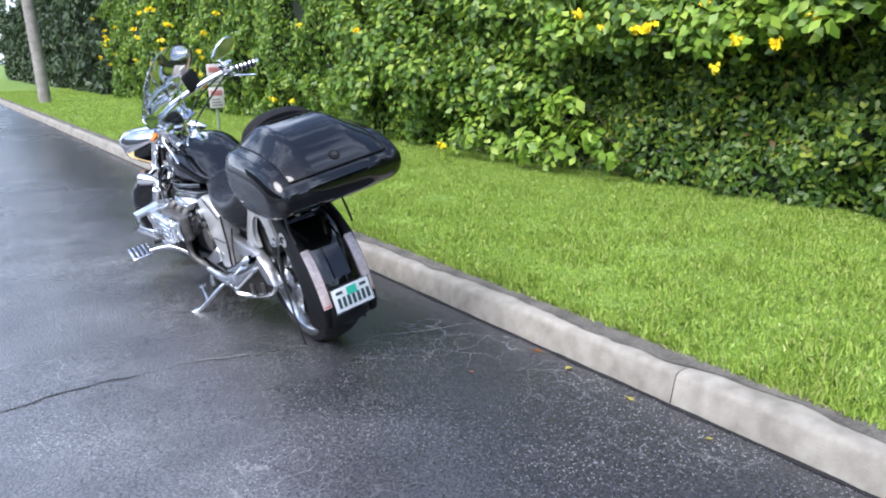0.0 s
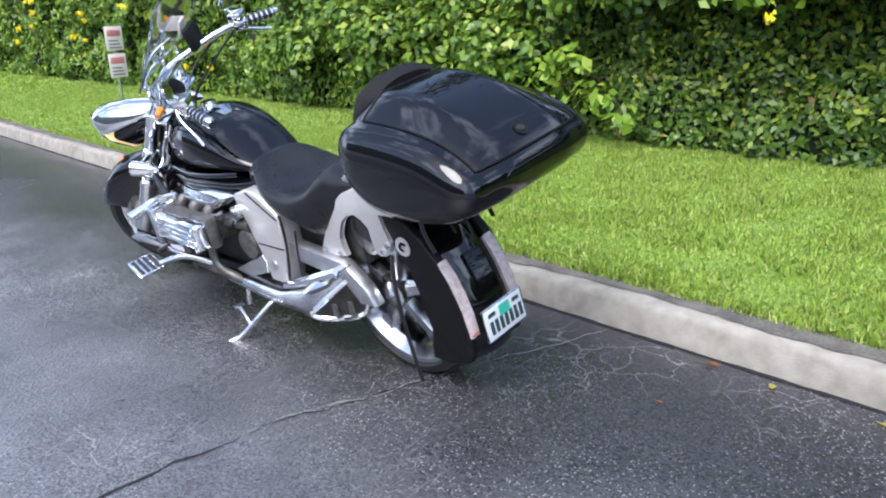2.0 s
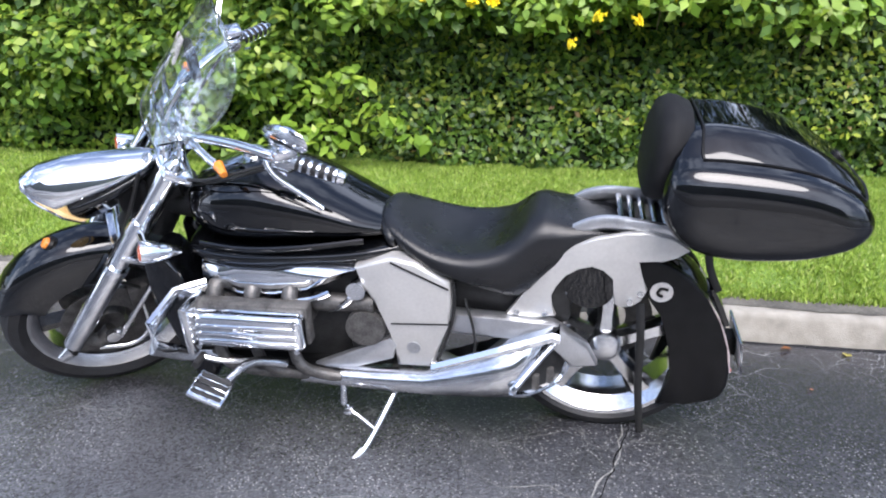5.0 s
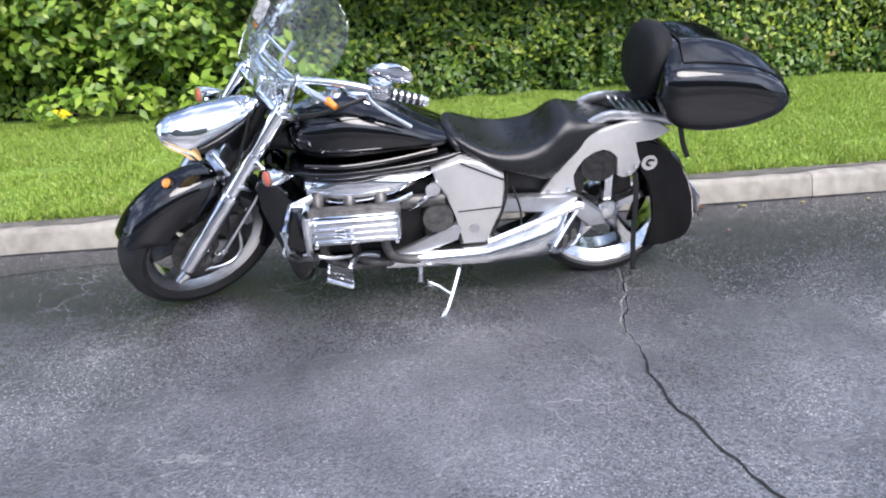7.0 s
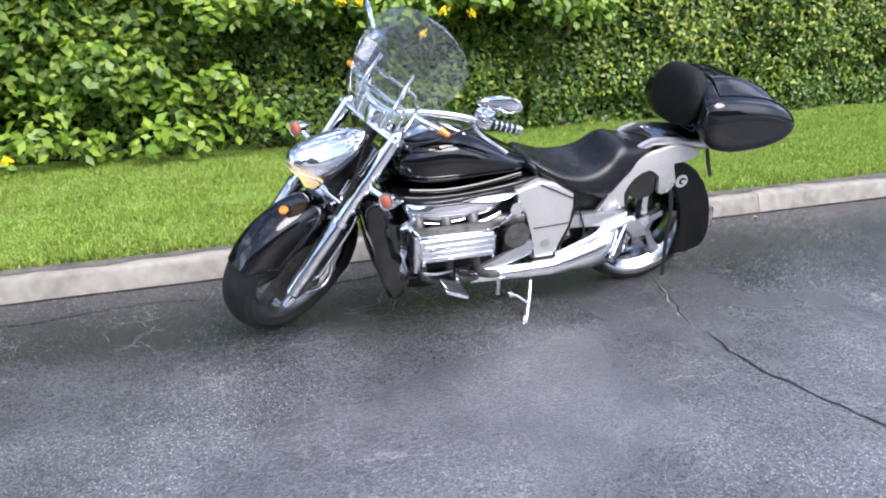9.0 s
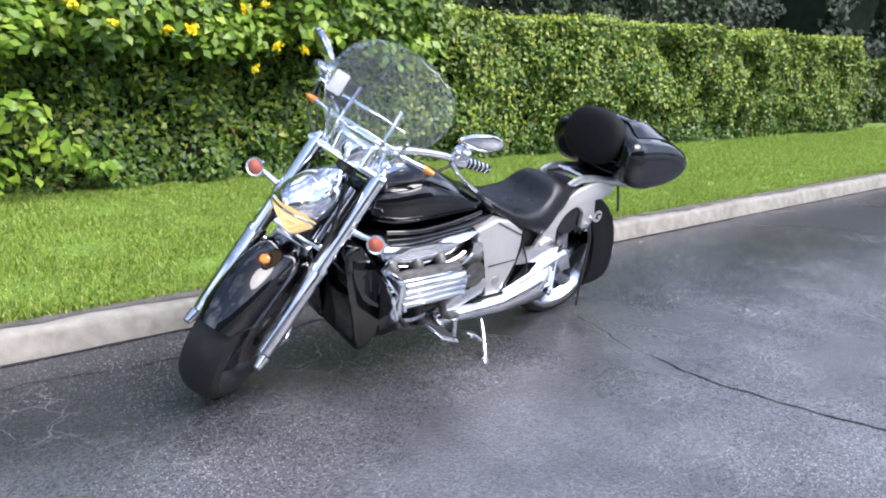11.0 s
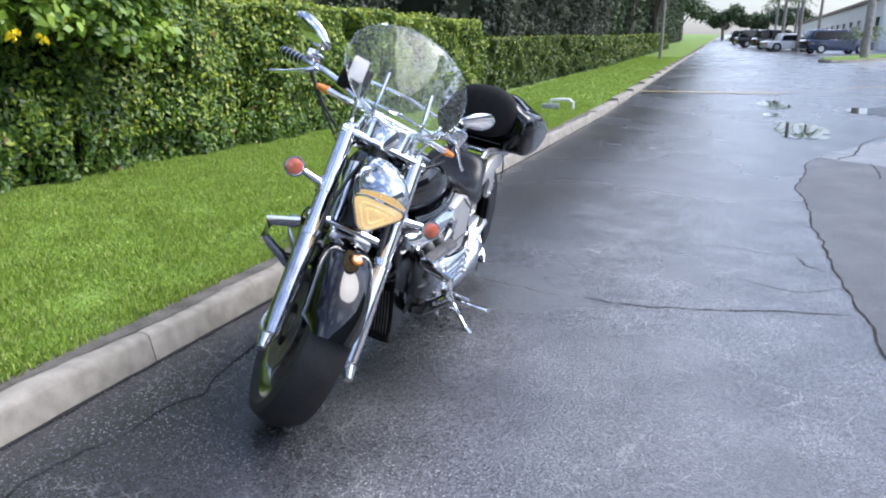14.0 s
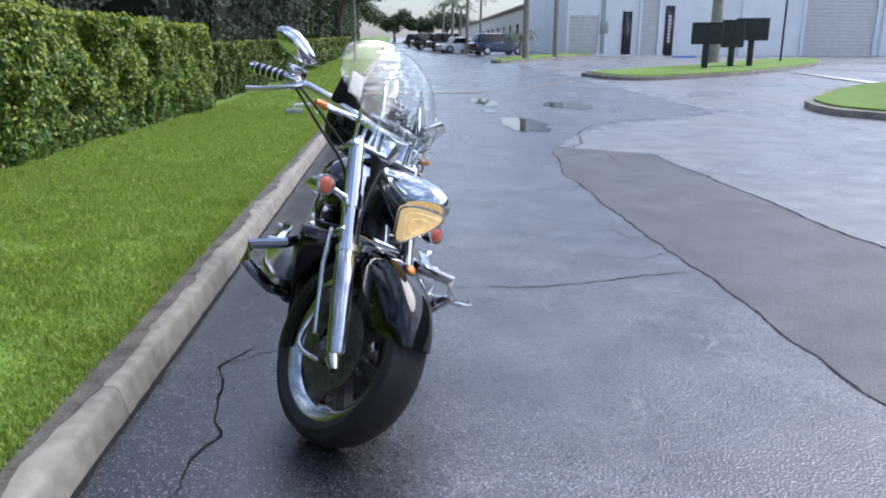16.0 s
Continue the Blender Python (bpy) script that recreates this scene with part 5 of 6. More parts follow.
# fork: two chrome legs, links and rods
AX = STEER_AXIS
for s in (-1, 1):
    foot = Vector((1.706, s * 0.132, 0.331))
    leg = steered("fork_leg", tube([foot - AX * 0.03, foot + AX * 0.04, foot + AX * 0.31, foot + AX * 0.315], [0.030, 0.033, 0.033, 0.031], 20), M_CHROMEW, label="bright fork slider")
    steered("fork_tube", tube([foot + AX * 0.30, foot + AX * 0.711], 0.028, 20), M_CHROME, leg)
    steered("collar", tube([foot + AX * 0.302, foot + AX * 0.325], 0.036, 20), M_CHROME, leg)
    steered("leg_cap", tube([foot - AX * 0.05, foot - AX * 0.028], [0.016, 0.028], 14), M_CHROMEW, leg)
    steered("leg_lug", tube([foot - AX * 0.045 + Vector((0, s * 0.012, 0)), foot - AX * 0.06 + Vector((0.03, s * 0.016, -0.01))], [0.024, 0.014], 12), M_CHROMEW, leg)
    steered("cap_nut", tube([foot + AX * 0.709, foot + AX * 0.728], [0.024, 0.014], 12), M_CHROME, leg)
    steered("trailing_link", tube([foot + Vector((0, -s * 0.01, -0.005)), (1.66, s * 0.115, 0.272), (FC.x, s * 0.108, FC.z)], [0.022, 0.026, 0.03], 12, 4), M_CAST)
    steered("axle_nut", revolve([(0, 0.02), (0.022, 0.018), (0.026, 0), (0, -0.005)], 12, Matrix.Translation((FC.x, s * 0.125, FC.z)) @ Matrix.Rotation(radians(-90 * s), 4, "X"), closed=False), M_CHROMEW)
    steered("push_rod", tube([(1.59, s * 0.122, 0.27), (1.42, s * 0.116, 0.49), (1.33, s * 0.09, 0.60)], 0.010, 10), M_CHROMEW)
    steered("brake_link", tube([(1.66, s * 0.125, 0.25), (1.56, s * 0.135, 0.235), (1.50, s * 0.12, 0.27), (1.49, s * 0.1, 0.37)], 0.009, 10, 4), M_CHROMEW)
    steered("shock", tube([(1.45, s * 0.055, 0.60), (1.30, s * 0.055, 0.80)], 0.026, 14), M_CHROME)
    steered("brake_hose", tube([(1.47, s * 0.09, 0.42), (1.55, s * 0.11, 0.55), (1.46, s * 0.10, 0.70), (1.38, s * 0.06, 0.85)], 0.006, 8, 5), M_HOSE)
    arm0, arm1 = foot + AX * 0.481, Vector((1.413, s * 0.235, 0.733))
    signal = steered("turn_signal", tube([arm0, arm1], [0.015, 0.011], 10), M_CHROME)
    steered("clamp", tube([foot + AX * 0.456, foot + AX * 0.506], 0.034, 18), M_CHROME, signal)
    turn = Matrix.Translation((1.413, s * 0.258, 0.733)) @ Matrix.Rotation(radians(75), 4, "Y")
    steered("shell", revolve([(0.0, -0.095), (0.010, -0.088), (0.022, -0.055), (0.031, -0.02), (0.034, 0.005), (0.034, 0.02), (0.028, 0.02), (0.0, 0.01)], 24, turn, closed=False), M_CHROME, signal)
    steered("lens", revolve([(0.0285, 0.012), (0.028, 0.019), (0.018, 0.024), (0.0, 0.026)], 24, turn, closed=False), M_ORANGE, signal, "orange turn signal lens")
for h, (a, b, z) in (("lower_yoke", (0.385, 0.06, 0.028)), ("upper_yoke", (0.70, 0.085, 0.03))):
    c = Vector((1.720, 0, 0.312)) + AX * a
    bm = block(-b * 0.55, b * 0.55, -0.165, 0.165, -z / 2, z / 2, 0.012)
    bm.transform(Matrix.Translation(c + Vector((-0.025, 0, 0))) @ Matrix.Rotation(radians(-RAKE), 4, "Y"))
    steered(h, bm, M_CHROME)
steered("steering_stem", tube([Vector((1.55, 0, 0.50)), Vector((1.25, 0, 0.91))], 0.035, 14), M_ENGINE)
steered("fork_shield", block(1.475, 1.52, -0.075, 0.075, 0.56, 0.63, 0.012), M_CHROMEW)
for s in (-1, 1):
    steered("fork_brace", tube([(1.53, s * 0.13, 0.565), (1.50, s * 0.05, 0.56)], 0.012, 10), M_CHROMEW)


# headlamp: a pointed chrome teardrop over a black belly, its three-cornered lens raked back beneath the nose
def tri_ring(c, wtop, h, up, out, r=0.28, n=9, crown=0.0, nose=0.0):
    """A rounded triangle, wide and arched above, pointed below."""
    flat = []
    base = [(-wtop, 0.0), (wtop, 0.0), (0.0, -h)]
    for k in range(3):
        p, a, b = Vector(base[k]), Vector(base[k - 1]), Vector(base[(k + 1) % 3])
        p0, p1 = p.lerp(a, r), p.lerp(b, r)
        for j in range(n):
            t = j / (n - 1)
            flat.append(p0 * (1 - t) ** 2 + p * (2 * t * (1 - t)) + p1 * t * t)
        if k == 0:
            flat += [Vector((wtop * (-0.36 + 0.12 * j), 0.0)) for j in range(7)]
    pts = []
    for q in flat:
        arch = max(0.0, 1 - (q.x / wtop) ** 2) * max(0.0, 1 + q.y / (0.45 * h))
        pts.append(c + Vector((0, q.x, 0)) + up * (q.y + crown * arch) + out * (nose * arch))
    return pts


lens_up = Vector((0.22, 0, 0.975)).normalized()
lens_out = Vector((0.975, 0, -0.22)).normalized()
LT = Vector((1.592, 0, 0.806))
rings, belly = [], []
for f, sc, hh, crown, nose in ((0.0, 1.02, 0.045, 0.052, 0.086), (0.014, 1.07, 0.050, 0.074, 0.086), (0.05, 1.08, 0.050, 0.084, 0.074), (0.09, 1.05, 0.048, 0.080, 0.054), (0.13, 0.98, 0.044, 0.068, 0.034), (0.18, 0.84, 0.036, 0.048, 0.016), (0.23, 0.64, 0.026, 0.026, 0.004), (0.265, 0.42, 0.016, 0.012, 0.0), (0.28, 0.16, 0.008, 0.004, 0.0)):
    rings.append(tri_ring(LT + Vector((-f, 0, 0.20 * f)), 0.103 * sc, hh, lens_up.lerp(Vector((0, 0, 1)), min(1, f / 0.2)), Vector((1, 0, 0)), r=0.34, crown=crown, nose=nose))
lamp = steered("headlamp", loft(rings), M_CHROME, label="pointed chrome teardrop headlamp shell", sharp=50)
for f, sc, hh in ((0.006, 0.95, 0.136), (0.04, 1.0, 0.138), (0.09, 0.99, 0.132), (0.14, 0.90, 0.120), (0.19, 0.75, 0.10), (0.24, 0.52, 0.075), (0.27, 0.25, 0.05)):
    belly.append(tri_ring(LT + Vector((-f, 0, 0.20 * f - 0.006)), 0.103 * sc, hh, lens_up.lerp(Vector((0, 0, 1)), min(1, f / 0.2)), lens_out))
steered("lamp_belly", loft(belly), M_BLACK, lamp, "gloss black underside of the headlamp", 50)


def lens_ring(k, out):
    """The lens outline shrunk towards its middle and pushed out."""
    return tri_ring(LT - lens_up * (0.010 + 0.028 * (1 - k)) + lens_out * out, 0.101 * k, 0.134 * k, lens_up, lens_out, crown=0.046 * k, nose=0.072 * k)


steered("lens", loft([lens_ring(k, dd) for dd, k in ((-0.010, 1.0), (0.002, 1.0), (0.012, 0.92), (0.026, 0.66), (0.034, 0.36), (0.036, 0.08))]), M_REFLECTOR, lamp, "warm amber-toned headlamp lens", 50)
rr = lens_ring(1.035, 0.004)
steered("lens_rim", tube(rr + [rr[0]], 0.0042, 8), M_CHROMEW, lamp)
for k, out in ((0.72, 0.024), (0.42, 0.034)):
    rr = lens_ring(k, out)
    steered("reflector_rib", tube(rr + [rr[0]], 0.0035, 6), M_REFLECTOR, lamp)
steered("lamp_bracket", block(1.37, 1.46, -0.05, 0.05, 0.70, 0.81, 0.015), M_SATIN)

# windscreen, its brackets, instruments
N_AX = Vector((math.cos(radians(RAKE)), 0, math.sin(radians(RAKE))))


def on_axis(h, v, d):
    """A place h along the steering axis from the ground, v to the left, d ahead of the axis."""
    return STEER_AT + AX * h + N_AX * d + Vector((0, v, 0))


rows_s = []
for i in range(25):
    f = i / 24
    h = 1.160 + 0.385 * f
    w = 0.115 + 0.125 * math.sin(min(1, f * 1.75) * math.pi / 2) if f < 0.55 else 0.24 * max(0.05, 1 - ((f - 0.5) / 0.5) ** 3.2) ** 0.42
    rows_s.append([on_axis(h, w * (j / 10 - 1), 0.080 - 1.15 * (w * (j / 10 - 1)) ** 2 - 0.03 * f * f) for j in range(21)])
bm = loft(rows_s, cap=False, closed=False)
bmesh.ops.solidify(bm, geom=bm.faces[:], thickness=0.004)
ws = steered("windscreen", bm, M_SCREEN, label="clear curved windscreen", sharp=60)
ws.visible_shadow = False
outline = [r[0] for r in rows_s] + rows_s[-1][1:-1] + [r[-1] for r in rows_s[::-1]] + rows_s[0][::-1][1:-1]
steered("screen_edge", tube(outline + [outline[0]], 0.003, 6), M_SCREEN, ws)
for s in (-1, 1):
    steered("screen_bracket", tube([on_axis(1.080, s * 0.10, -0.02), on_axis(1.200, s * 0.09, 0.055), on_axis(1.340, s * 0.085, 0.062)], 0.008, 8, 4), M_CHROME, ws)
    steered("screen_bracket", tube([on_axis(1.120, s * 0.12, -0.04), on_axis(1.220, s * 0.15, 0.02), on_axis(1.260, s * 0.16, 0.045)], 0.007, 8, 4), M_CHROME, ws)
for k, h in enumerate((1.215, 1.285)):
    steered("cross_bar", tube([on_axis(h, -0.13, 0.05), on_axis(h, 0, 0.068), on_axis(h, 0.13, 0.05)], 0.006, 8, 5), M_CHROME, ws)
turn = Matrix.Translation(on_axis(1.135, 0, -0.02)) @ Matrix.Rotation(radians(-42), 4, "Y")
gauge = steered("instrument_pod", revolve([(0.0, -0.05), (0.04, -0.045), (0.062, -0.01), (0.066, 0.02), (0.06, 0.03), (0.052, 0.026), (0.0, 0.024)], 28, turn, closed=False), M_CHROME)
steered("dial", revolve([(0.052, 0.027), (0.0, 0.03)], 28, turn, closed=False), M_DARKGLASS, gauge)
bag_c = Vector((1.150, -0.17, 1.035))
steered("screen_pouch", block(bag_c.x - 0.014, bag_c.x + 0.014, bag_c.y - 0.052, bag_c.y + 0.052, bag_c.z - 0.05, bag_c.z + 0.05, 0.012), M_FABRIC, label="small black pouch behind the windscreen")
toll = Vector((1.185, -0.18, 1.075))
bm = block(-0.003, 0.003, -0.028, 0.028, -0.042, 0.042, 0.006)
bm.transform(Matrix.Translation(toll) @ Matrix.Rotation(radians(-29), 4, "Y"))
steered("screen_tag", bm, M_SIGN, ws, "small pale tag on the windscreen")

# handlebar
bar_pts = [(1.275, 0, 0.96), (1.27, 0.07, 0.968), (1.20, 0.13, 0.982), (1.11, 0.215, 0.992), (1.025, 0.295, 0.988), (0.885, 0.40, 0.960)]
for s in (-1, 1):
    P = [Vector((u, s * v, w)) for u, v, w in bar_pts]
    bar = steered("handlebar", tube(P, 0.0145, 12, 5), M_CHROME, label="pulled-back chrome handlebar")
    d = (P[5] - P[4]).normalized()
    g0, g1 = P[4] + d * 0.055, P[5]
    steered("grip", tube([g0, g1], 0.019, 16), M_RUBBER, bar)
    for k in range(5):
        q = g0.lerp(g1, 0.14 + 0.19 * k)
        steered("grip_ring", tube([q - d * 0.004, q + d * 0.004], 0.0215, 16), M_CHROME, bar)
    steered("grip_end", tube([g1 - d * 0.004, g1 + d * 0.014], [0.022, 0.016], 16), M_CHROME, bar)
    sw = P[4] + d * 0.025
    steered("switch_housing", tube([sw - d * 0.035, sw - d * 0.02, sw + d * 0.02, sw + d * 0.032], [0.022, 0.032, 0.032, 0.022], 14), M_CHROMEW, bar)
    steered("reservoir", block(sw.x - 0.03, sw.x + 0.035, sw.y - 0.035, sw.y + 0.03, sw.z + 0.015, sw.z + 0.05, 0.010), M_CHROME, bar)
    l0 = P[4] + Vector((0.03, 0, -0.005))
    steered("lever", tube([l0, l0 + d * 0.06 + Vector((0.035, 0, -0.018)), l0 + d * 0.15 + Vector((0.045, 0, -0.05)), l0 + d * 0.19 + Vector((0.04, s * 0.012, -0.07))], [0.012, 0.008, 0.007, 0.008], 10, 4), M_CHROME, bar)
    ms = sw + Vector((0, 0, 0.03))
    mc = Vector((1.005, s * 0.352, 1.092))
    mirror = steered("mirror", tube([ms, ms.lerp(mc, 0.5) + Vector((0.03, -s * 0.02, 0)), mc + Vector((0.02, -s * 0.03, -0.01))], [0.008, 0.006], 10, 4), M_CHROME)
    ring_n = 26
    rings = []
    for dep, k in ((0.0, 0.90), (0.002, 1.0), (0.008, 0.98), (0.017, 0.78), (0.023, 0.42), (0.025, 0.1)):
        rings.append([mc + Vector((dep, 0, 0)) + Vector((-0.42, 0.86 * s, 0.28)) * (0.088 * k * math.cos(t)) + Vector((0.25, -0.30 * s, 0.92)) * (0.037 * k * math.sin(t) * (1 + 0.25 * math.cos(t)))
                      for t in [2 * math.pi * j / ring_n for j in range(ring_n)]])
    steered("mirror_shell", loft(rings), M_CHROME, mirror)
    steered("mirror_glass", loft([[q + Vector((-0.002, 0, 0)) for q in rings[0]], [q + Vector((-0.0035, 0, 0)) for q in rings[0]]]), M_CHROME, mirror)
    steered("marker_lamp", tube([Vector((1.172, s * 0.235, 0.958)), Vector((1.165, s * 0.278, 0.956))], [0.016, 0.010], 12), M_AMBER, label="small amber marker lamp")
    steered("control_cable", tube([sw + Vector((0.03, 0, 0)), (1.20, s * 0.24, 0.92), (1.27, s * 0.12, 0.84), (1.28, s * 0.05, 0.72)], 0.005, 8, 6), M_HOSE)
    steered("control_cable", tube([sw + Vector((0.02, 0, -0.01)), (1.15, s * 0.22, 0.89), (1.25, s * 0.11, 0.80), (1.26, s * 0.04, 0.68)], 0.005, 8, 6), M_HOSE)
    steered("riser", tube([(1.30, s * 0.06, 0.885), (1.27, s * 0.065, 0.968)], 0.022, 14), M_CHROME)

steered("lamp_bar", tube([(1.172, -0.245, 0.958), (1.225, -0.1, 0.972), (1.225, 0.1, 0.972), (1.172, 0.245, 0.958)], 0.012, 12, 5), M_CHROME, label="straight chrome bar before the windscreen")
for s in (-1, 1):
    steered("lamp_bar_bracket", tube([(1.225, s * 0.09, 0.972), (1.27, s * 0.11, 0.90)], 0.009, 8), M_CHROME)
# frame, radiators
part("frame_spine", tube([(1.33, 0, 0.72), (1.10, 0, 0.68), (0.6, 0, 0.60), (0.35, 0, 0.50)], 0.05, 12, 4), M_ENGINE, bike)
part("head_tube", tube([(1.39, 0, 0.62), (1.27, 0, 0.80)], 0.05, 14), M_ENGINE, bike)
SHROUD = [(1.345, 0.60), (1.28, 0.63), (1.215, 0.53), (1.17, 0.42), (1.165, 0.28), (1.19, 0.19), (1.25, 0.185), (1.275, 0.30), (1.32, 0.46)]
for s in (-1, 1):
    sh = part("radiator_shroud", prism(soft_poly(SHROUD, 3), s * 0.055, s * 0.20, 0.018, 3), M_BLACK, bike, "black radiator shroud")
    for k in range(11):
        v = s * (0.065 + 0.0115 * k)
        part("radiator_fin", tube([(1.333, v, 0.57), (1.316, v, 0.46), (1.278, v, 0.31), (1.256, v, 0.21)], 0.0032, 6, 3), M_CAST, sh)
part("radiator_bridge", block(1.18, 1.26, -0.06, 0.06, 0.2, 0.58, 0.02), M_ENGINE, bike)
part("belly_pan", loft([[(u, y, z) for y, z in superellipse(0, 0.215 + dz, a, 0.05, 3, 16)] for u, a, dz in ((1.24, 0.13, 0.01), (1.1, 0.16, 0.0), (0.85, 0.15, 0.01), (0.62, 0.10, 0.03))]), M_SATIN, bike)

# engine
part("crankcase", block(0.60, 1.18, -0.13, 0.13, 0.22, 0.56, 0.03), M_ENGINE, bike)
for s in (-1, 1):
    for k in range(3):
        u = 0.90 + 0.115 * k
        cyl = part("cylinder", tube([(u, s * 0.10, 0.44), (u, s * 0.225, 0.445)], 0.052, 16), M_CAST, bike)
        for j in range(4):
            part("cooling_rib", tube([(u, s * (0.135 + 0.022 * j), 0.441), (u, s * (0.143 + 0.022 * j), 0.441)], 0.057, 16), M_CAST, cyl)
        part("intake_runner", tube([(u, s * 0.13, 0.53), (u, s * 0.19, 0.525), (u, s * 0.215, 0.49)], [0.026, 0.022], 12, 4), M_CAST, bike)
        part("exhaust_header", tube([(u, s * 0.24, 0.40), (u - 0.02, s * 0.245, 0.30), (u - 0.10, s * 0.215, 0.245), (u - 0.22, s * 0.20, 0.235)], 0.0175, 12, 5), M_CAST, bike)
    head = part("cylinder_head", block(0.83, 1.165, min(s * 0.215, s * 0.265), max(s * 0.215, s * 0.265), 0.385, 0.515, 0.012), M_CAST, bike)
    cov = part("valve_cover", block(0.835, 1.16, min(s * 0.255, s * 0.315), max(s * 0.255, s * 0.315), 0.395, 0.505, 0.018, 3), M_CHROME, bike, "ribbed chrome valve cover")
    for j in range(3):
        part("cover_rib", block(0.85, 1.145, min(s * 0.31, s * 0.322), max(s * 0.31, s * 0.322), 0.412 + 0.026 * j, 0.426 + 0.026 * j, 0.004), M_CHROME, cov)
    for u in (0.852, 1.143):
        for w in (0.405, 0.495):
            part("bolt", tube([(u, s * 0.31, w), (u, s * 0.325, w)], 0.008, 8), M_CHROMEW, cov)
    part("head_guard", block(1.155, 1.185, min(s * 0.20, s * 0.33), max(s * 0.20, s * 0.33), 0.37, 0.53, 0.012), M_CHROMEW, bike)
    guard = [(1.15, s * 0.20, 0.535), (1.225, s * 0.25, 0.530), (1.240, s * 0.375, 0.505), (1.242, s * 0.388, 0.440), (1.215, s * 0.285, 0.345), (1.14, s * 0.22, 0.305)]
    part("crash_bar", tube(guard, 0.0135, 8, 0, 1.7), M_CHROME, bike, "angular chrome crash bar")
    # intake cover: a long chrome blade
    rings = []
    for u, wt, wb, o in ((1.185, 0.600, 0.560, 0.150), (1.165, 0.602, 0.512, 0.185), (1.05, 0.597, 0.500, 0.205), (0.95, 0.599, 0.505, 0.208), (0.85, 0.606, 0.522, 0.205), (0.76, 0.610, 0.555, 0.195), (0.69, 0.608, 0.592, 0.180)):
        rings.append([(u, s * v, w) for v, w in ((0.09, wt - 0.004), (o - 0.045, wt), (o - 0.012, wt - 0.010), (o, wt * 0.55 + wb * 0.45), (o - 0.012, wb + 0.008), (o - 0.045, wb), (0.09, wb + 0.004))])
    part("intake_cover", loft(rings), M_CHROME, bike, "long polished intake cover", 50)
    part("intake_trim", tube([(1.14, s * 0.195, 0.487), (0.95, s * 0.208, 0.492), (0.84, s * 0.207, 0.507), (0.78, s * 0.2, 0.53)], 0.009, 8, 4), M_CHROME, bike)
    # gearbox side
    part("alternator", tube([(0.69, s * 0.10, 0.405), (0.69, s * 0.195, 0.405)], [0.062, 0.058], 20), M_CAST, bike)
    part("gear_cover", block(0.615, 0.745, min(s * 0.08, s * 0.175), max(s * 0.08, s * 0.175), 0.30, 0.47, 0.02), M_ENGINE, bike)
    part("starter", tube([(0.84, s * 0.165, 0.475), (0.66, s * 0.165, 0.478)], 0.027, 14), M_CAST, bike)
    part("oil_cap", tube([(0.705, s * 0.165, 0.535), (0.705, s * 0.198, 0.535)], 0.028, 16), M_CHROMEW, bike)
    part("side_hose", tube([(0.70, s * 0.18, 0.535), (0.74, s * 0.19, 0.49), (0.80, s * 0.17, 0.45)], 0.010, 8, 4), M_CHROMEW, bike)
    part("frame_rail", prism([(0.86, 0.262), (0.62, 0.375), (0.60, 0.35), (0.615, 0.30), (0.80, 0.235)], min(s * 0.165, s * 0.19), max(s * 0.165, s * 0.19), 0.008), M_ALU, bike)
    # silver side panel
    PANEL = [(0.705, 0.605), (0.60, 0.640), (0.53, 0.625), (0.437, 0.565), (0.432, 0.50), (0.448, 0.42), (0.50, 0.272), (0.605, 0.272), (0.608, 0.40), (0.625, 0.45), (0.665, 0.50), (0.69, 0.55)]
    pan = part("side_panel", prism(PANEL, s * 0.10, s * 0.185, 0.012, 3), M_SILVER, bike, "angular silver side panel")
    part("panel_seam", tube([(0.612, s * 0.1865, 0.425), (0.446, s * 0.1865, 0.432)], 0.0022, 6), M_SATIN, pan)
    part("panel_seam", tube([(0.60, s * 0.186, 0.628), (0.44, s * 0.186, 0.548)], 0.003, 6), M_SATIN, pan)
    part("panel_edge", tube([(0.428, s * 0.178, 0.565), (0.425, s * 0.18, 0.50), (0.442, s * 0.18, 0.41), (0.495, s * 0.18, 0.262)], 0.005, 8, 3), M_HOSE, pan)
    part("emblem", tube([(0.55, s * 0.184, 0.345), (0.55, s * 0.188, 0.345)], 0.020, 18), M_ALU, pan)
    # swingarm and exhaust
    part("swingarm", prism([(0.445, 0.455), (0.15, 0.437), (0.05, 0.36), (0.02, 0.30), (0.10, 0.29), (0.16, 0.385), (0.445, 0.385)], s * 0.115, s * 0.165, 0.012, 2), M_ALU, bike, "satin alloy swingarm")
    rings = []
    for u, wt, wb, v0, v1 in ((0.90, 0.262, 0.212, 0.175, 0.225), (0.70, 0.264, 0.204, 0.17, 0.23), (0.52, 0.27, 0.200, 0.165, 0.235), (0.42, 0.305, 0.200, 0.155, 0.24), (0.32, 0.342, 0.203, 0.14, 0.245), (0.25, 0.372, 0.208, 0.125, 0.243), (0.20, 0.392, 0.214, 0.115, 0.196), (0.15, 0.408, 0.225, 0.10, 0.152), (0.105, 0.405, 0.25, 0.085, 0.112)):
        k = (wt - wb)
        rings.append([(u, s * v, w) for v, w in ((v0, wb + 0.3 * k), (v0 + 0.01, wt - 0.15 * k), (v0 + 0.3 * (v1 - v0), wt), (v1 - 0.35 * (v1 - v0), wt - 0.03 * k), (v1 - 0.06 * (v1 - v0), wt - 0.25 * k), (v1, wb + 0.45 * k), (v1 - 0.1 * (v1 - v0), wb + 0.12 * k), (v1 - 0.4 * (v1 - v0), wb), (v0 + 0.25 * (v1 - v0), wb + 0.05 * k))])
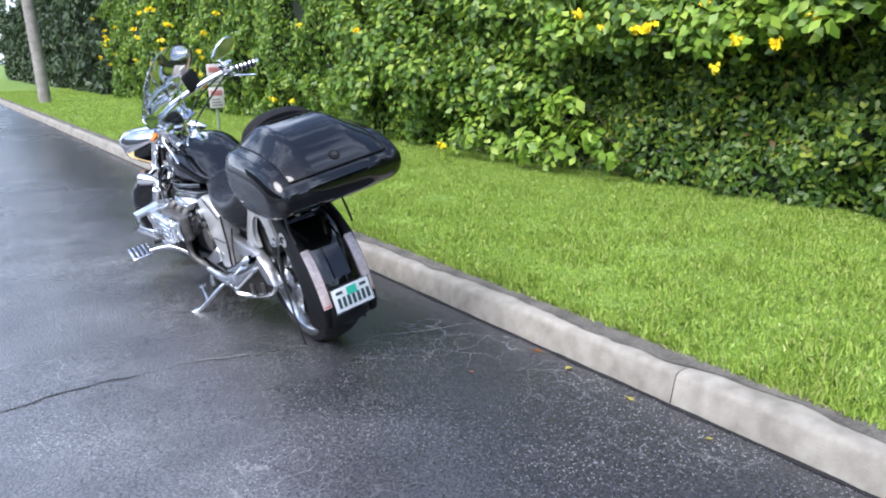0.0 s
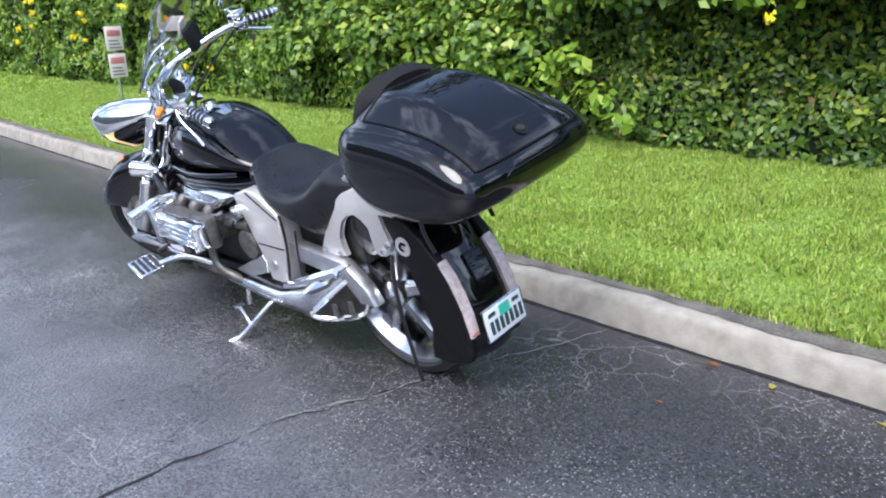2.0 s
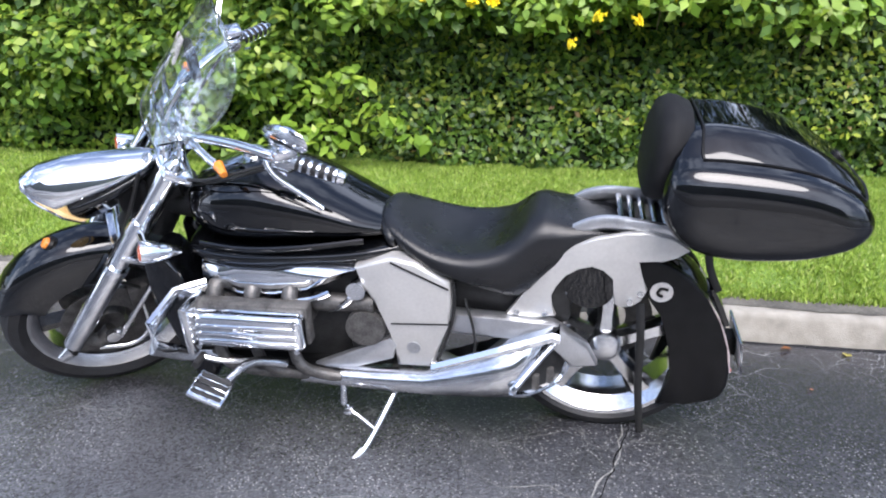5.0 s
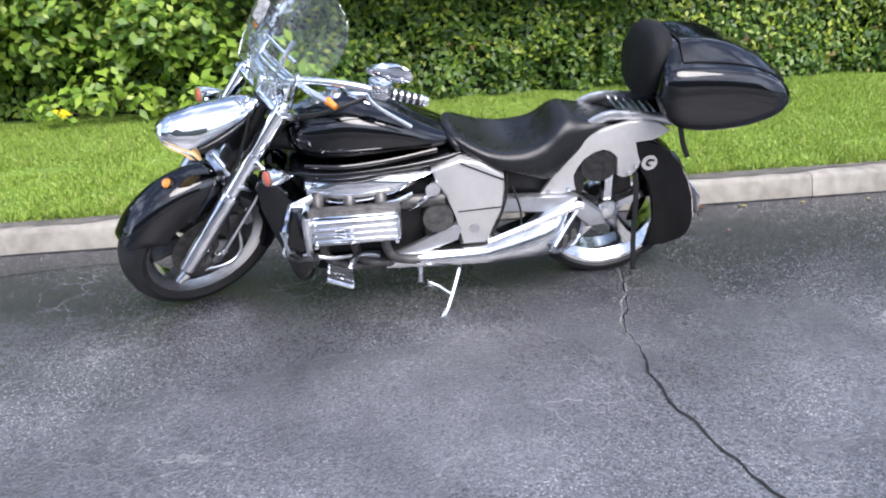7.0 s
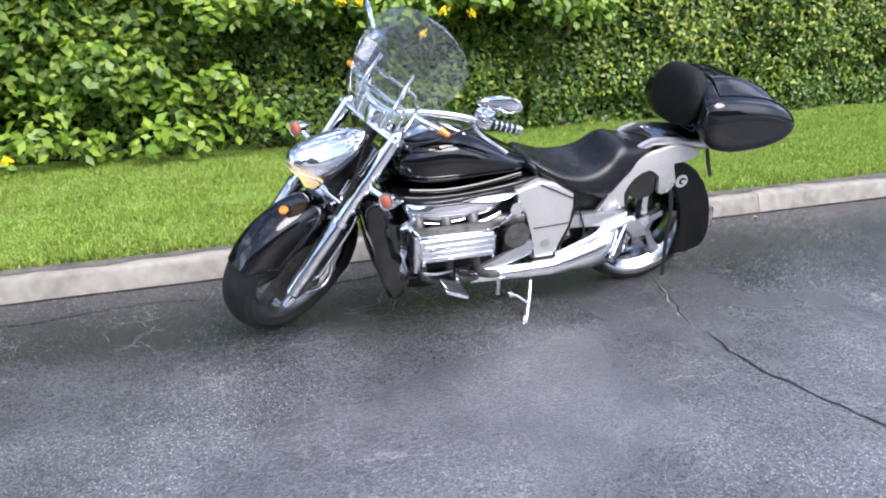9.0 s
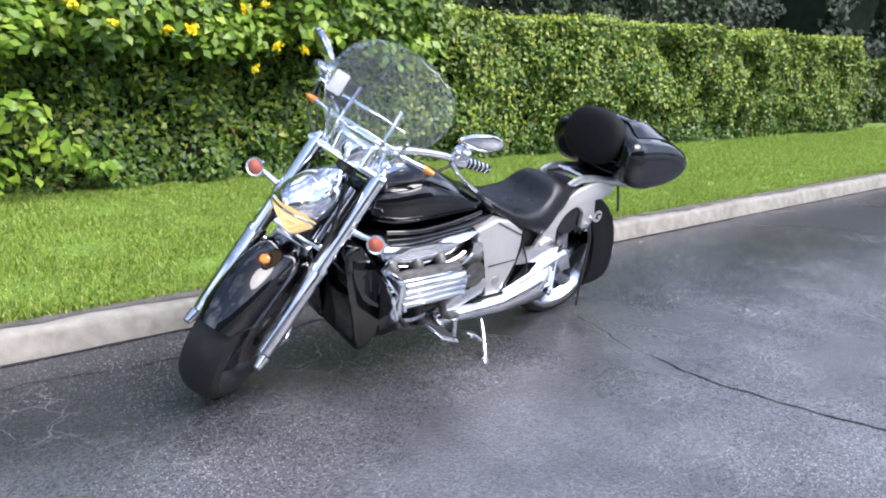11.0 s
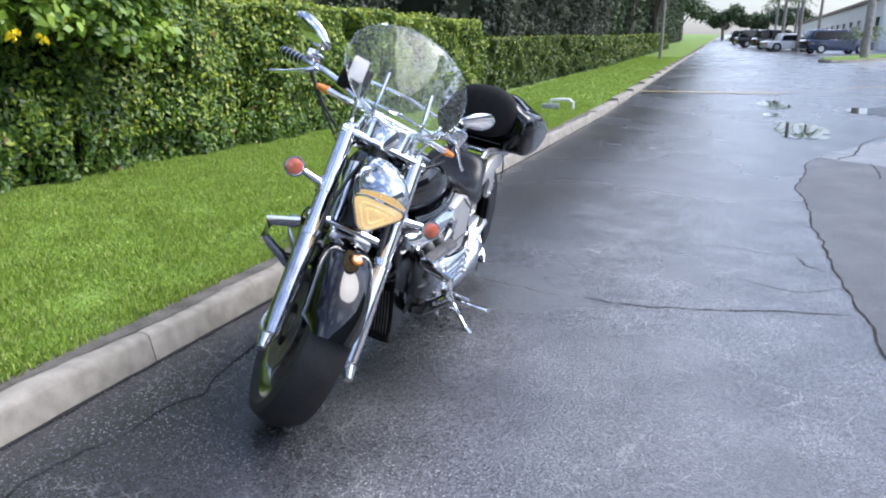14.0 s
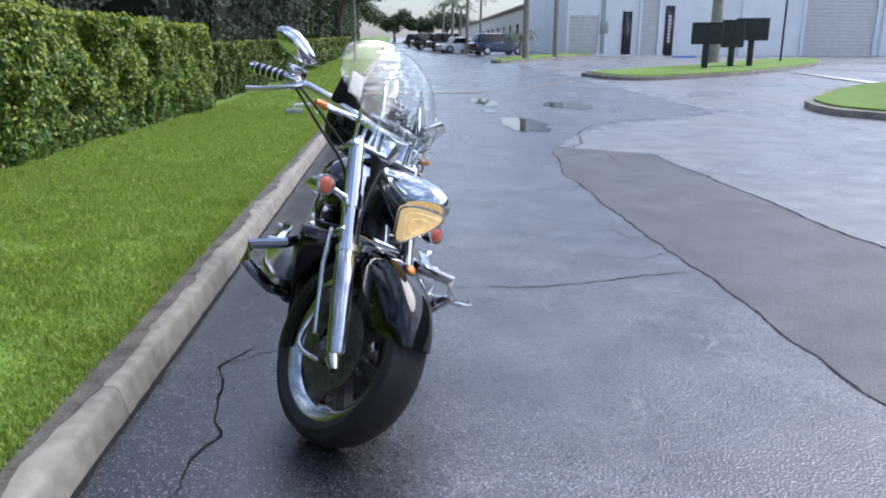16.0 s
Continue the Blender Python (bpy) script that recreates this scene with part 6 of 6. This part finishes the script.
    exh = part("exhaust_pipe", loft(rings), M_CHROMEW, bike, "long tapering chrome exhaust", 50)
    MOUTH = [(0.335, 0.262), (0.30, 0.290), (0.235, 0.332), (0.165, 0.372), (0.125, 0.388), (0.112, 0.375), (0.112, 0.31), (0.125, 0.255), (0.155, 0.232), (0.22, 0.228), (0.29, 0.238)]
    mo = [(0.105 + (u - 0.112) * 0.68, w) for u, w in soft_poly(MOUTH, 3)]

    def mouth_v(u, lift):
        return s * (0.252 - 0.90 * max(0.0, 0.255 - u) + lift)

    part("exhaust_mouth", loft([[(u, mouth_v(u, dv), w) for u, w in mo] for dv in (-0.03, 0.002)]), M_ENGINE, exh, "dark three-cornered exhaust opening")
    lip = [(u, mouth_v(u, 0.004), w) for u, w in mo]
    part("mouth_lip", tube(lip + [lip[0]], 0.0105, 8, side=(0, s, 0)), M_CHROME, exh)
    for u in (0.155, 0.195):
        v = mouth_v(u, 0.004)
        part("baffle", block(u - 0.012, u + 0.012, v - 0.006, v + 0.006, 0.238, 0.29, 0.003), M_CAST, exh)
    part("upper_pipe", loft([[(u, s * v, w) for v, w in ((0.14, wt - 0.002), (0.195, wt), (0.205, wt - 0.012), (0.205, wt - 0.026), (0.14, wt - 0.03))] for u, wt in ((0.50, 0.295), (0.35, 0.352), (0.15, 0.432), (0.13, 0.425))]), M_CHROME, bike)
    # foot rest and pedals
    part("foot_rest_arm", tube([(0.93, s * 0.24, 0.30), (1.0, s * 0.31, 0.350), (1.03, s * (0.41 if s > 0 else 0.33), 0.358)], [0.016, 0.012], 10, 4), M_CHROMEW, bike)
    tiltp = Matrix.Translation((1.06, s * (0.45 if s > 0 else 0.335), 0.360)) @ Matrix.Rotation(radians(-24), 4, "Y")
    q = block(-0.05, 0.05, -0.052, 0.052, -0.007, 0.007, 0.006)
    q.transform(tiltp)
    pad = part("foot_rest", q, M_CHROME, bike, "flat chrome foot rest with rubber strips")
    for j in range(4):
        q = block(-0.043, 0.043, -0.043 + 0.023 * j, -0.029 + 0.023 * j, 0.005, 0.011, 0.003)
        q.transform(tiltp)
        part("rubber_strip", q, M_RUBBER, pad)
    part("pedal", tube([(0.96, s * 0.26, 0.33), (1.08, s * 0.30, 0.34), (1.15, s * 0.31, 0.36)], 0.008, 8, 4), M_CHROMEW, bike)
    part("pedal_tip", tube([(1.15, s * 0.30, 0.36), (1.15, s * 0.355, 0.36)], 0.011, 10), M_RUBBER, bike)
    part("passenger_peg", tube([(0.775, s * 0.19, 0.25), (0.77, s * 0.215, 0.19), (0.772, s * 0.22, 0.145)], [0.016, 0.011, 0.014], 10), M_CHROMEW, bike)
    # rear fender stay
    STAY = [(0.290, 0.437), (0.225, 0.535), (0.164, 0.625), (0.10, 0.675), (0.041, 0.700), (-0.03, 0.715), (-0.084, 0.720), (-0.15, 0.705), (-0.20, 0.672), (-0.165, 0.650), (-0.131, 0.634), (-0.10, 0.640), (-0.066, 0.637), (-0.078, 0.59), (-0.10, 0.545), (-0.085, 0.510), (-0.062, 0.491), (-0.035, 0.487), (-0.014, 0.497), (-0.010, 0.54), (-0.011, 0.578), (0.018, 0.606), (0.052, 0.618), (0.09, 0.608), (0.123, 0.580), (0.15, 0.548), (0.164, 0.513), (0.160, 0.48), (0.144, 0.448), (0.20, 0.437)]
    stay = part("fender_stay", prism(STAY, s * 0.115, s * 0.135, 0.004, 2), M_SILVER, bike, "curved silver fender stay")
    for u, w in ((-0.055, 0.508), (-0.082, 0.535), (0.255, 0.455), (0.175, 0.455)):
        part("bolt", tube([(u, s * 0.134, w), (u, s * 0.142, w)], 0.009, 8), M_CHROMEW, stay)
    part("canister", tube([(0.05, s * 0.05, 0.535), (0.055, s * 0.11, 0.53)], [0.085, 0.07], 20), M_BLACK, bike, "round glossy black housing")

# tank, covers, seat
def body_loft(stations, p=2.6, n=36, flat_top=0.0):
    rings = []
    for u, hw, wt, wb in stations:
        rings.append([(u, y, z - (flat_top * max(0, 1 - abs(y) / (hw * 0.7)) if z > (wt + wb) / 2 else 0)) for y, z in superellipse(0, (wt + wb) / 2, hw, (wt - wb) / 2, p, n)])
    return loft(rings)


def eased(stations, sub=4):
    out = []
    for i in range(len(stations) - 1):
        a, b, c, d = stations[max(0, i - 1)], stations[i], stations[i + 1], stations[min(len(stations) - 1, i + 2)]
        for s in range(sub):
            t = s / sub
            out.append(tuple(0.5 * (2 * q + (r - p) * t + (2 * p - 5 * q + 4 * r - w) * t * t + (3 * q - p - 3 * r + w) * t ** 3) for p, q, r, w in zip(a, b, c, d)))
    return out + [stations[-1]]


tank = part("fuel_tank", body_loft(eased([(1.225, 0.03, 0.765, 0.735), (1.215, 0.085, 0.795, 0.690), (1.18, 0.135, 0.822, 0.652), (1.10, 0.170, 0.852, 0.630), (1.0, 0.182, 0.868, 0.625), (0.90, 0.178, 0.845, 0.632), (0.80, 0.162, 0.802, 0.640), (0.70, 0.138, 0.745, 0.648), (0.62, 0.10, 0.705, 0.655), (0.56, 0.05, 0.68, 0.66)]), 2.35), M_BLACK, bike, "gloss black teardrop fuel tank", 60)
part("tank_band", body_loft(eased([(1.235, 0.06, 0.635, 0.60), (1.20, 0.15, 0.640, 0.590), (1.05, 0.178, 0.635, 0.578), (0.85, 0.176, 0.640, 0.595), (0.68, 0.160, 0.652, 0.605), (0.54, 0.12, 0.668, 0.625)]), 3.2), M_BLACK, bike, "black ribbed band under the tank", 60)
for s in (-1, 1):
    part("tank_moulding", tube([(1.16, s * 0.168, 0.655), (1.02, s * 0.183, 0.648), (0.85, s * 0.178, 0.658), (0.68, s * 0.150, 0.672)], 0.006, 8, 4, 1.6), M_BLACK, tank)
console = part("tank_console", loft([[(u, hw * v, w + 0.004 - 0.006 * v * v) for v in (-1, -0.5, 0, 0.5, 1)] + [(u, hw * v, w - 0.02) for v in (1, 0, -1)] for u, hw, w in ((1.19, 0.03, 0.822), (1.13, 0.062, 0.845), (1.05, 0.066, 0.866), (0.96, 0.052, 0.862), (0.89, 0.02, 0.842))]), M_CHROME, tank, "chrome tank console", 50)
part("fuel_cap", tube([(1.03, 0, 0.866), (1.03, 0, 0.884)], [0.034, 0.030], 20), M_CHROME, console)
part("console_trim", tube([(0.98, 0.05, 0.866), (0.93, 0.075, 0.848), (0.905, 0.085, 0.835), (0.90, 0.09, 0.815)], 0.004, 8, 4), M_CHROME, tank)
rings = []
for u, hw, wt, wb, dish in eased([(0.645, 0.06, 0.721, 0.688, 0.0), (0.620, 0.115, 0.721, 0.660, 0.0), (0.560, 0.155, 0.694, 0.620, 0.008), (0.490, 0.178, 0.668, 0.578, 0.020), (0.410, 0.186, 0.656, 0.548, 0.030), (0.330, 0.184, 0.668, 0.513, 0.030), (0.270, 0.172, 0.698, 0.483, 0.022), (0.225, 0.158, 0.736, 0.493, 0.010), (0.185, 0.148, 0.748, 0.533, 0.004), (0.140, 0.138, 0.738, 0.578, 0.004), (0.060, 0.118, 0.720, 0.663, 0.002), (-0.020, 0.09, 0.701, 0.678, 0.0), (-0.050, 0.05, 0.691, 0.683, 0.0)]):
    ring = []
    for y, z in superellipse(0, (wt + wb) / 2, hw, max(0.004, (wt - wb) / 2), 2.9, 40):
        k = max(0.0, 1 - (abs(y) / (hw * 0.85)) ** 2)
        ring.append((u, y, z - (dish * k if z > (wt + wb) / 2 else 0)))
    rings.append(ring)
part("seat", loft(rings), M_LEATHER, bike, "deeply dished black leather seat", 60)
part("seat_front_pad", body_loft(eased([(0.648, 0.05, 0.722, 0.68), (0.633, 0.115, 0.718, 0.655), (0.61, 0.142, 0.708, 0.635), (0.595, 0.14, 0.698, 0.632)]), 2.5), M_LEATHER, bike)
part("under_seat", block(0.10, 0.46, -0.10, 0.10, 0.40, 0.60, 0.02), M_ENGINE, bike)
for s in (-1, 1):
    part("hanging_cord", tube([(0.40, s * 0.15, 0.50), (0.37, s * 0.185, 0.40), (0.375, s * 0.19, 0.30)], 0.004, 6, 4), M_HOSE, bike)

# rear fender: two dark side skirts, a shell between them, lamps, plate
SKIRT = [(-0.062, 0.625), (-0.108, 0.636), (-0.165, 0.612), (-0.218, 0.575), (-0.265, 0.515), (-0.304, 0.445), (-0.335, 0.36), (-0.354, 0.282), (-0.352, 0.225), (-0.338, 0.185), (-0.314, 0.166), (-0.24, 0.150), (-0.160, 0.140), (-0.178, 0.20), (-0.190, 0.26), (-0.192, 0.33), (-0.175, 0.40), (-0.145, 0.455), (-0.115, 0.50), (-0.085, 0.535), (-0.065, 0.58)]
for s in (-1, 1):
    skirt = part("fender_skirt", prism(SKIRT, s * 0.090, s * 0.122, 0.012, 3), M_SATIN, bike, "black fender skirt")
    disc = part("badge", tube([(-0.139, s * 0.1215, 0.536), (-0.139, s * 0.1245, 0.536)], 0.031, 24), M_BADGE, skirt, "round pale badge")
    part("badge_mark", tube([(-0.155, s * 0.126, 0.545), (-0.137, s * 0.126, 0.548), (-0.128, s * 0.126, 0.532), (-0.142, s * 0.126, 0.524)], 0.0045, 6, 4), M_SATIN, disc)
    LAMP = [(-0.268, 0.505), (-0.295, 0.462), (-0.322, 0.40), (-0.341, 0.335), (-0.352, 0.272), (-0.345, 0.268), (-0.328, 0.33), (-0.308, 0.395), (-0.282, 0.452), (-0.258, 0.492)]
    tail = part("tail_lamp", prism([(u - 0.004, w + 0.001) for u, w in LAMP[:5]] + LAMP[5:], s * 0.080, s * 0.118, 0.004), M_TAIL, bike, "tall pale red tail lamp strip")
    for j in range(8):
        t = j / 7
        part("lamp_rib", tube([(-0.274 - 0.080 * t ** 0.75, s * 0.084, 0.495 - 0.215 * t), (-0.274 - 0.080 * t ** 0.75, s * 0.114, 0.495 - 0.215 * t)], 0.0035, 6), M_ORANGE, tail)
shell = [(-0.06, 0.60), (-0.11, 0.612), (-0.165, 0.590), (-0.215, 0.555), (-0.255, 0.50), (-0.292, 0.43), (-0.322, 0.35), (-0.340, 0.275), (-0.340, 0.22), (-0.325, 0.18), (-0.30, 0.165)]
rings = [[(u - 0.030 * (1 - (v / 0.092) ** 2), v, w) for v in (-0.092, -0.07, -0.04, 0, 0.04, 0.07, 0.092)] + [(u + 0.012, v, w - 0.006) for v in (0.092, 0.05, 0, -0.05, -0.092)] for u, w in shell]
part("rear_fender", loft(rings), M_BLACK, bike, "gloss black rear fender", 50)
part("fender_insert", loft([[(u - 0.034, v, w + 0.004) for v in (-0.035, 0, 0.035)] + [(u - 0.02, v, w) for v in (0.035, 0, -0.035)] for u, w in ((-0.262, 0.495), (-0.292, 0.44), (-0.320, 0.375))]), M_BLACK, bike)
bm = block(-0.004, 0.004, -0.083, 0.083, -0.0475, 0.0475, 0.003)
tilt = Matrix.Translation((-0.386, 0, 0.302)) @ Matrix.Rotation(radians(7), 4, "Y")
bm.transform(tilt)
plate = part("number_plate", bm, M_PLATE, bike, "white number plate with a green emblem")


def on_plate(v0, v1, w0, w1, material, name):
    q = block(-0.0062, -0.0035, v0, v1, w0, w1)
    q.transform(tilt)
    part(name, q, material, plate)


for k in range(7):
    v = 0.068 - 0.0215 * k
    on_plate(v - 0.013, v, -0.034, 0.008, M_PLATEINK, "plate_bar")
on_plate(-0.025, 0.02, 0.006, 0.040, M_PLATEGREEN, "plate_emblem")
on_plate(0.038, 0.068, 0.022, 0.034, M_PLATEINK, "plate_bar")
on_plate(-0.068, -0.040, 0.022, 0.034, M_PLATEINK, "plate_bar")
fr = [(-0.086, -0.050), (0.086, -0.050), (0.086, 0.050), (-0.086, 0.050)]
q = tube([(0, *p) for p in fr] + [(0, *fr[0])], 0.0045, 6)
q.transform(tilt)
part("plate_frame", q, M_CHROMEW, plate)
part("plate_bracket", block(-0.384, -0.335, -0.03, 0.03, 0.27, 0.33, 0.006), M_SATIN, bike)
for s in (-1, 1):
    part("strap", tube([(-0.085, s * 0.128, 0.50), (-0.092, s * 0.15, 0.40), (-0.10, s * 0.152, 0.22), (-0.118, s * 0.15, 0.055)], 0.011, 8, 4, 0.25, side=(0, 1, 0)), M_HOSE, bike, "loose hanging black strap")
    part("strap", tube([(-0.24, s * 0.115, 0.70), (-0.255, s * 0.13, 0.62), (-0.285, s * 0.128, 0.55)], 0.010, 8, 4, 0.3, side=(0, 1, 0)), M_HOSE, bike, "loose hanging black strap")

# rack under the trunk
for s in (-1, 1):
    part("rack_arm", tube([(0.14, s * 0.09, 0.66), (0.09, s * 0.095, 0.705), (0.03, s * 0.095, 0.728), (-0.05, s * 0.10, 0.725), (-0.2, s * 0.11, 0.705), (-0.34, s * 0.11, 0.690)], 0.016, 10, 4, 1.5), M_ALU, bike, "bent alloy rack arm")
for k in range(6):
    u = -0.02 - 0.03 * k
    part("rack_bar", tube([(u, -0.10, 0.728 - 0.005 * k), (u, 0.10, 0.728 - 0.005 * k)], 0.009, 8), M_CHROMEW, bike)
part("rack_plate", block(-0.36, -0.12, -0.12, 0.12, 0.690, 0.705, 0.005), M_SATIN, bike)

# trunk: a wide rounded top box with a lid
SIDE = [(-0.100, 0.865), (-0.112, 0.918), (-0.150, 0.943), (-0.210, 0.946), (-0.270, 0.942), (-0.360, 0.932), (-0.450, 0.914), (-0.530, 0.880), (-0.572, 0.845), (-0.588, 0.808), (-0.575, 0.770), (-0.535, 0.738), (-0.450, 0.712), (-0.360, 0.703), (-0.270, 0.704), (-0.185, 0.724), (-0.130, 0.770), (-0.104, 0.820)]
MIDP = [(-0.130, 0.900), (-0.135, 0.968), (-0.165, 0.996), (-0.215, 1.003), (-0.275, 1.000), (-0.365, 0.982), (-0.460, 0.944), (-0.545, 0.892), (-0.592, 0.848), (-0.605, 0.808), (-0.590, 0.768), (-0.540, 0.736), (-0.450, 0.708), (-0.360, 0.700), (-0.270, 0.702), (-0.195, 0.724), (-0.150, 0.780), (-0.132, 0.840)]
side_c, mid_c = soft_poly(SIDE, 3), soft_poly(MIDP, 3)


def trunk_ring(v, grow=0.0):
    a = abs(v)
    k = min(1, max(0, (a - 0.10) / 0.12))
    k = k * k * (3 - 2 * k)
    e = math.sqrt(max(0.0, 1 - max(0.0, (a - 0.215) / 0.055) ** 2))
    e = 0.30 + 0.70 * e
    cx, cz = -0.35, 0.815
    out = []
    for (mx, mz), (sx, sz) in zip(mid_c, side_c):
        x, z = mx + (sx - mx) * k, mz + (sz - mz) * k
        ex = 0.5 + 0.5 * e
        x, z = cx + (x - cx) * ex, cz + (z - cz) * e
        d = math.hypot(x - cx, z - cz)
        out.append((x + (x - cx) / d * grow, v, z + (z - cz) / d * grow))
    return out


TV = [-0.27, -0.268, -0.262, -0.25, -0.235, -0.22, -0.20, -0.175, -0.15, -0.12, -0.09, -0.06, -0.03]
TV = TV + [0.0] + [-v for v in TV[::-1]]
trunk = part("trunk", loft([trunk_ring(v) for v in TV]), M_BLACK, bike, "wide gloss black luggage trunk", 60)
LV = [v for v in np.linspace(-0.195, 0.195, 27)]
i0, i1 = 8, 24
lid_rings = []
for v in LV:
    edge = 0.0015 if abs(v) > 0.19 else 0.006
    lid_rings.append([(x, y, z) for x, y, z in trunk_ring(v, edge)[i0:i1]])
bm = loft(lid_rings, cap=False, closed=False)
part("trunk_lid", bm, M_BLACK, trunk, "gloss black trunk lid", 60)
edge_line = [Vector(r[0]) for r in lid_rings] + [Vector(p) for p in lid_rings[-1]] + [Vector(r[-1]) for r in lid_rings[::-1]] + [Vector(p) for p in lid_rings[0][::-1]]
part("lid_seam", tube(edge_line, 0.0035, 6), M_SATIN, trunk)
ring0 = trunk_ring(0.0, 0.006)
q = Vector(ring0[21])
nrm_q = Vector((-0.62, 0, 0.78)).normalized()
lock = part("trunk_lock", tube([q - nrm_q * 0.01, q + nrm_q * 0.004], [0.022, 0.020], 20), M_SATIN, trunk)
part("lock_ring", tube([q + nrm_q * 0.003, q + nrm_q * 0.007], [0.012, 0.010], 16), M_ENGINE, lock)
rings = []
for dd, k in ((-0.03, 0.88), (0.0, 0.98), (0.02, 1.0), (0.042, 0.93), (0.055, 0.72), (0.060, 0.3)):
    rings.append([(-0.128 + dd - 0.25 * (z - 0.9) * 0.6, y, z) for y, z in superellipse(0, 0.912, 0.168 * k, 0.128 * k, 2.4, 40)])
part("backrest", loft(rings), M_FABRIC, bike, "padded black passenger backrest", 60)

# side stand
stand = part("side_stand", tube([(0.60, 0.148, 0.215), (0.625, 0.230, 0.17), (0.675, 0.330, 0.092), (0.70, 0.370, 0.076)], [0.013, 0.011, 0.011, 0.012], 10, 4), M_CHROMEW, bike, "chrome side stand, folded out")
part("stand_foot", tube([(0.69, 0.345, 0.079), (0.715, 0.390, 0.070)], [0.016, 0.012], 10), M_CHROMEW, stand)
part("stand_tang", tube([(0.655, 0.300, 0.12), (0.71, 0.290, 0.165), (0.735, 0.285, 0.175)], [0.007, 0.006], 8), M_CHROMEW, stand)
part("tang_pad", block(0.725, 0.75, 0.265, 0.302, 0.168, 0.182, 0.004), M_CHROMEW, stand)
part("stand_bracket", block(0.57, 0.63, 0.11, 0.16, 0.20, 0.25, 0.008), M_CAST, bike)
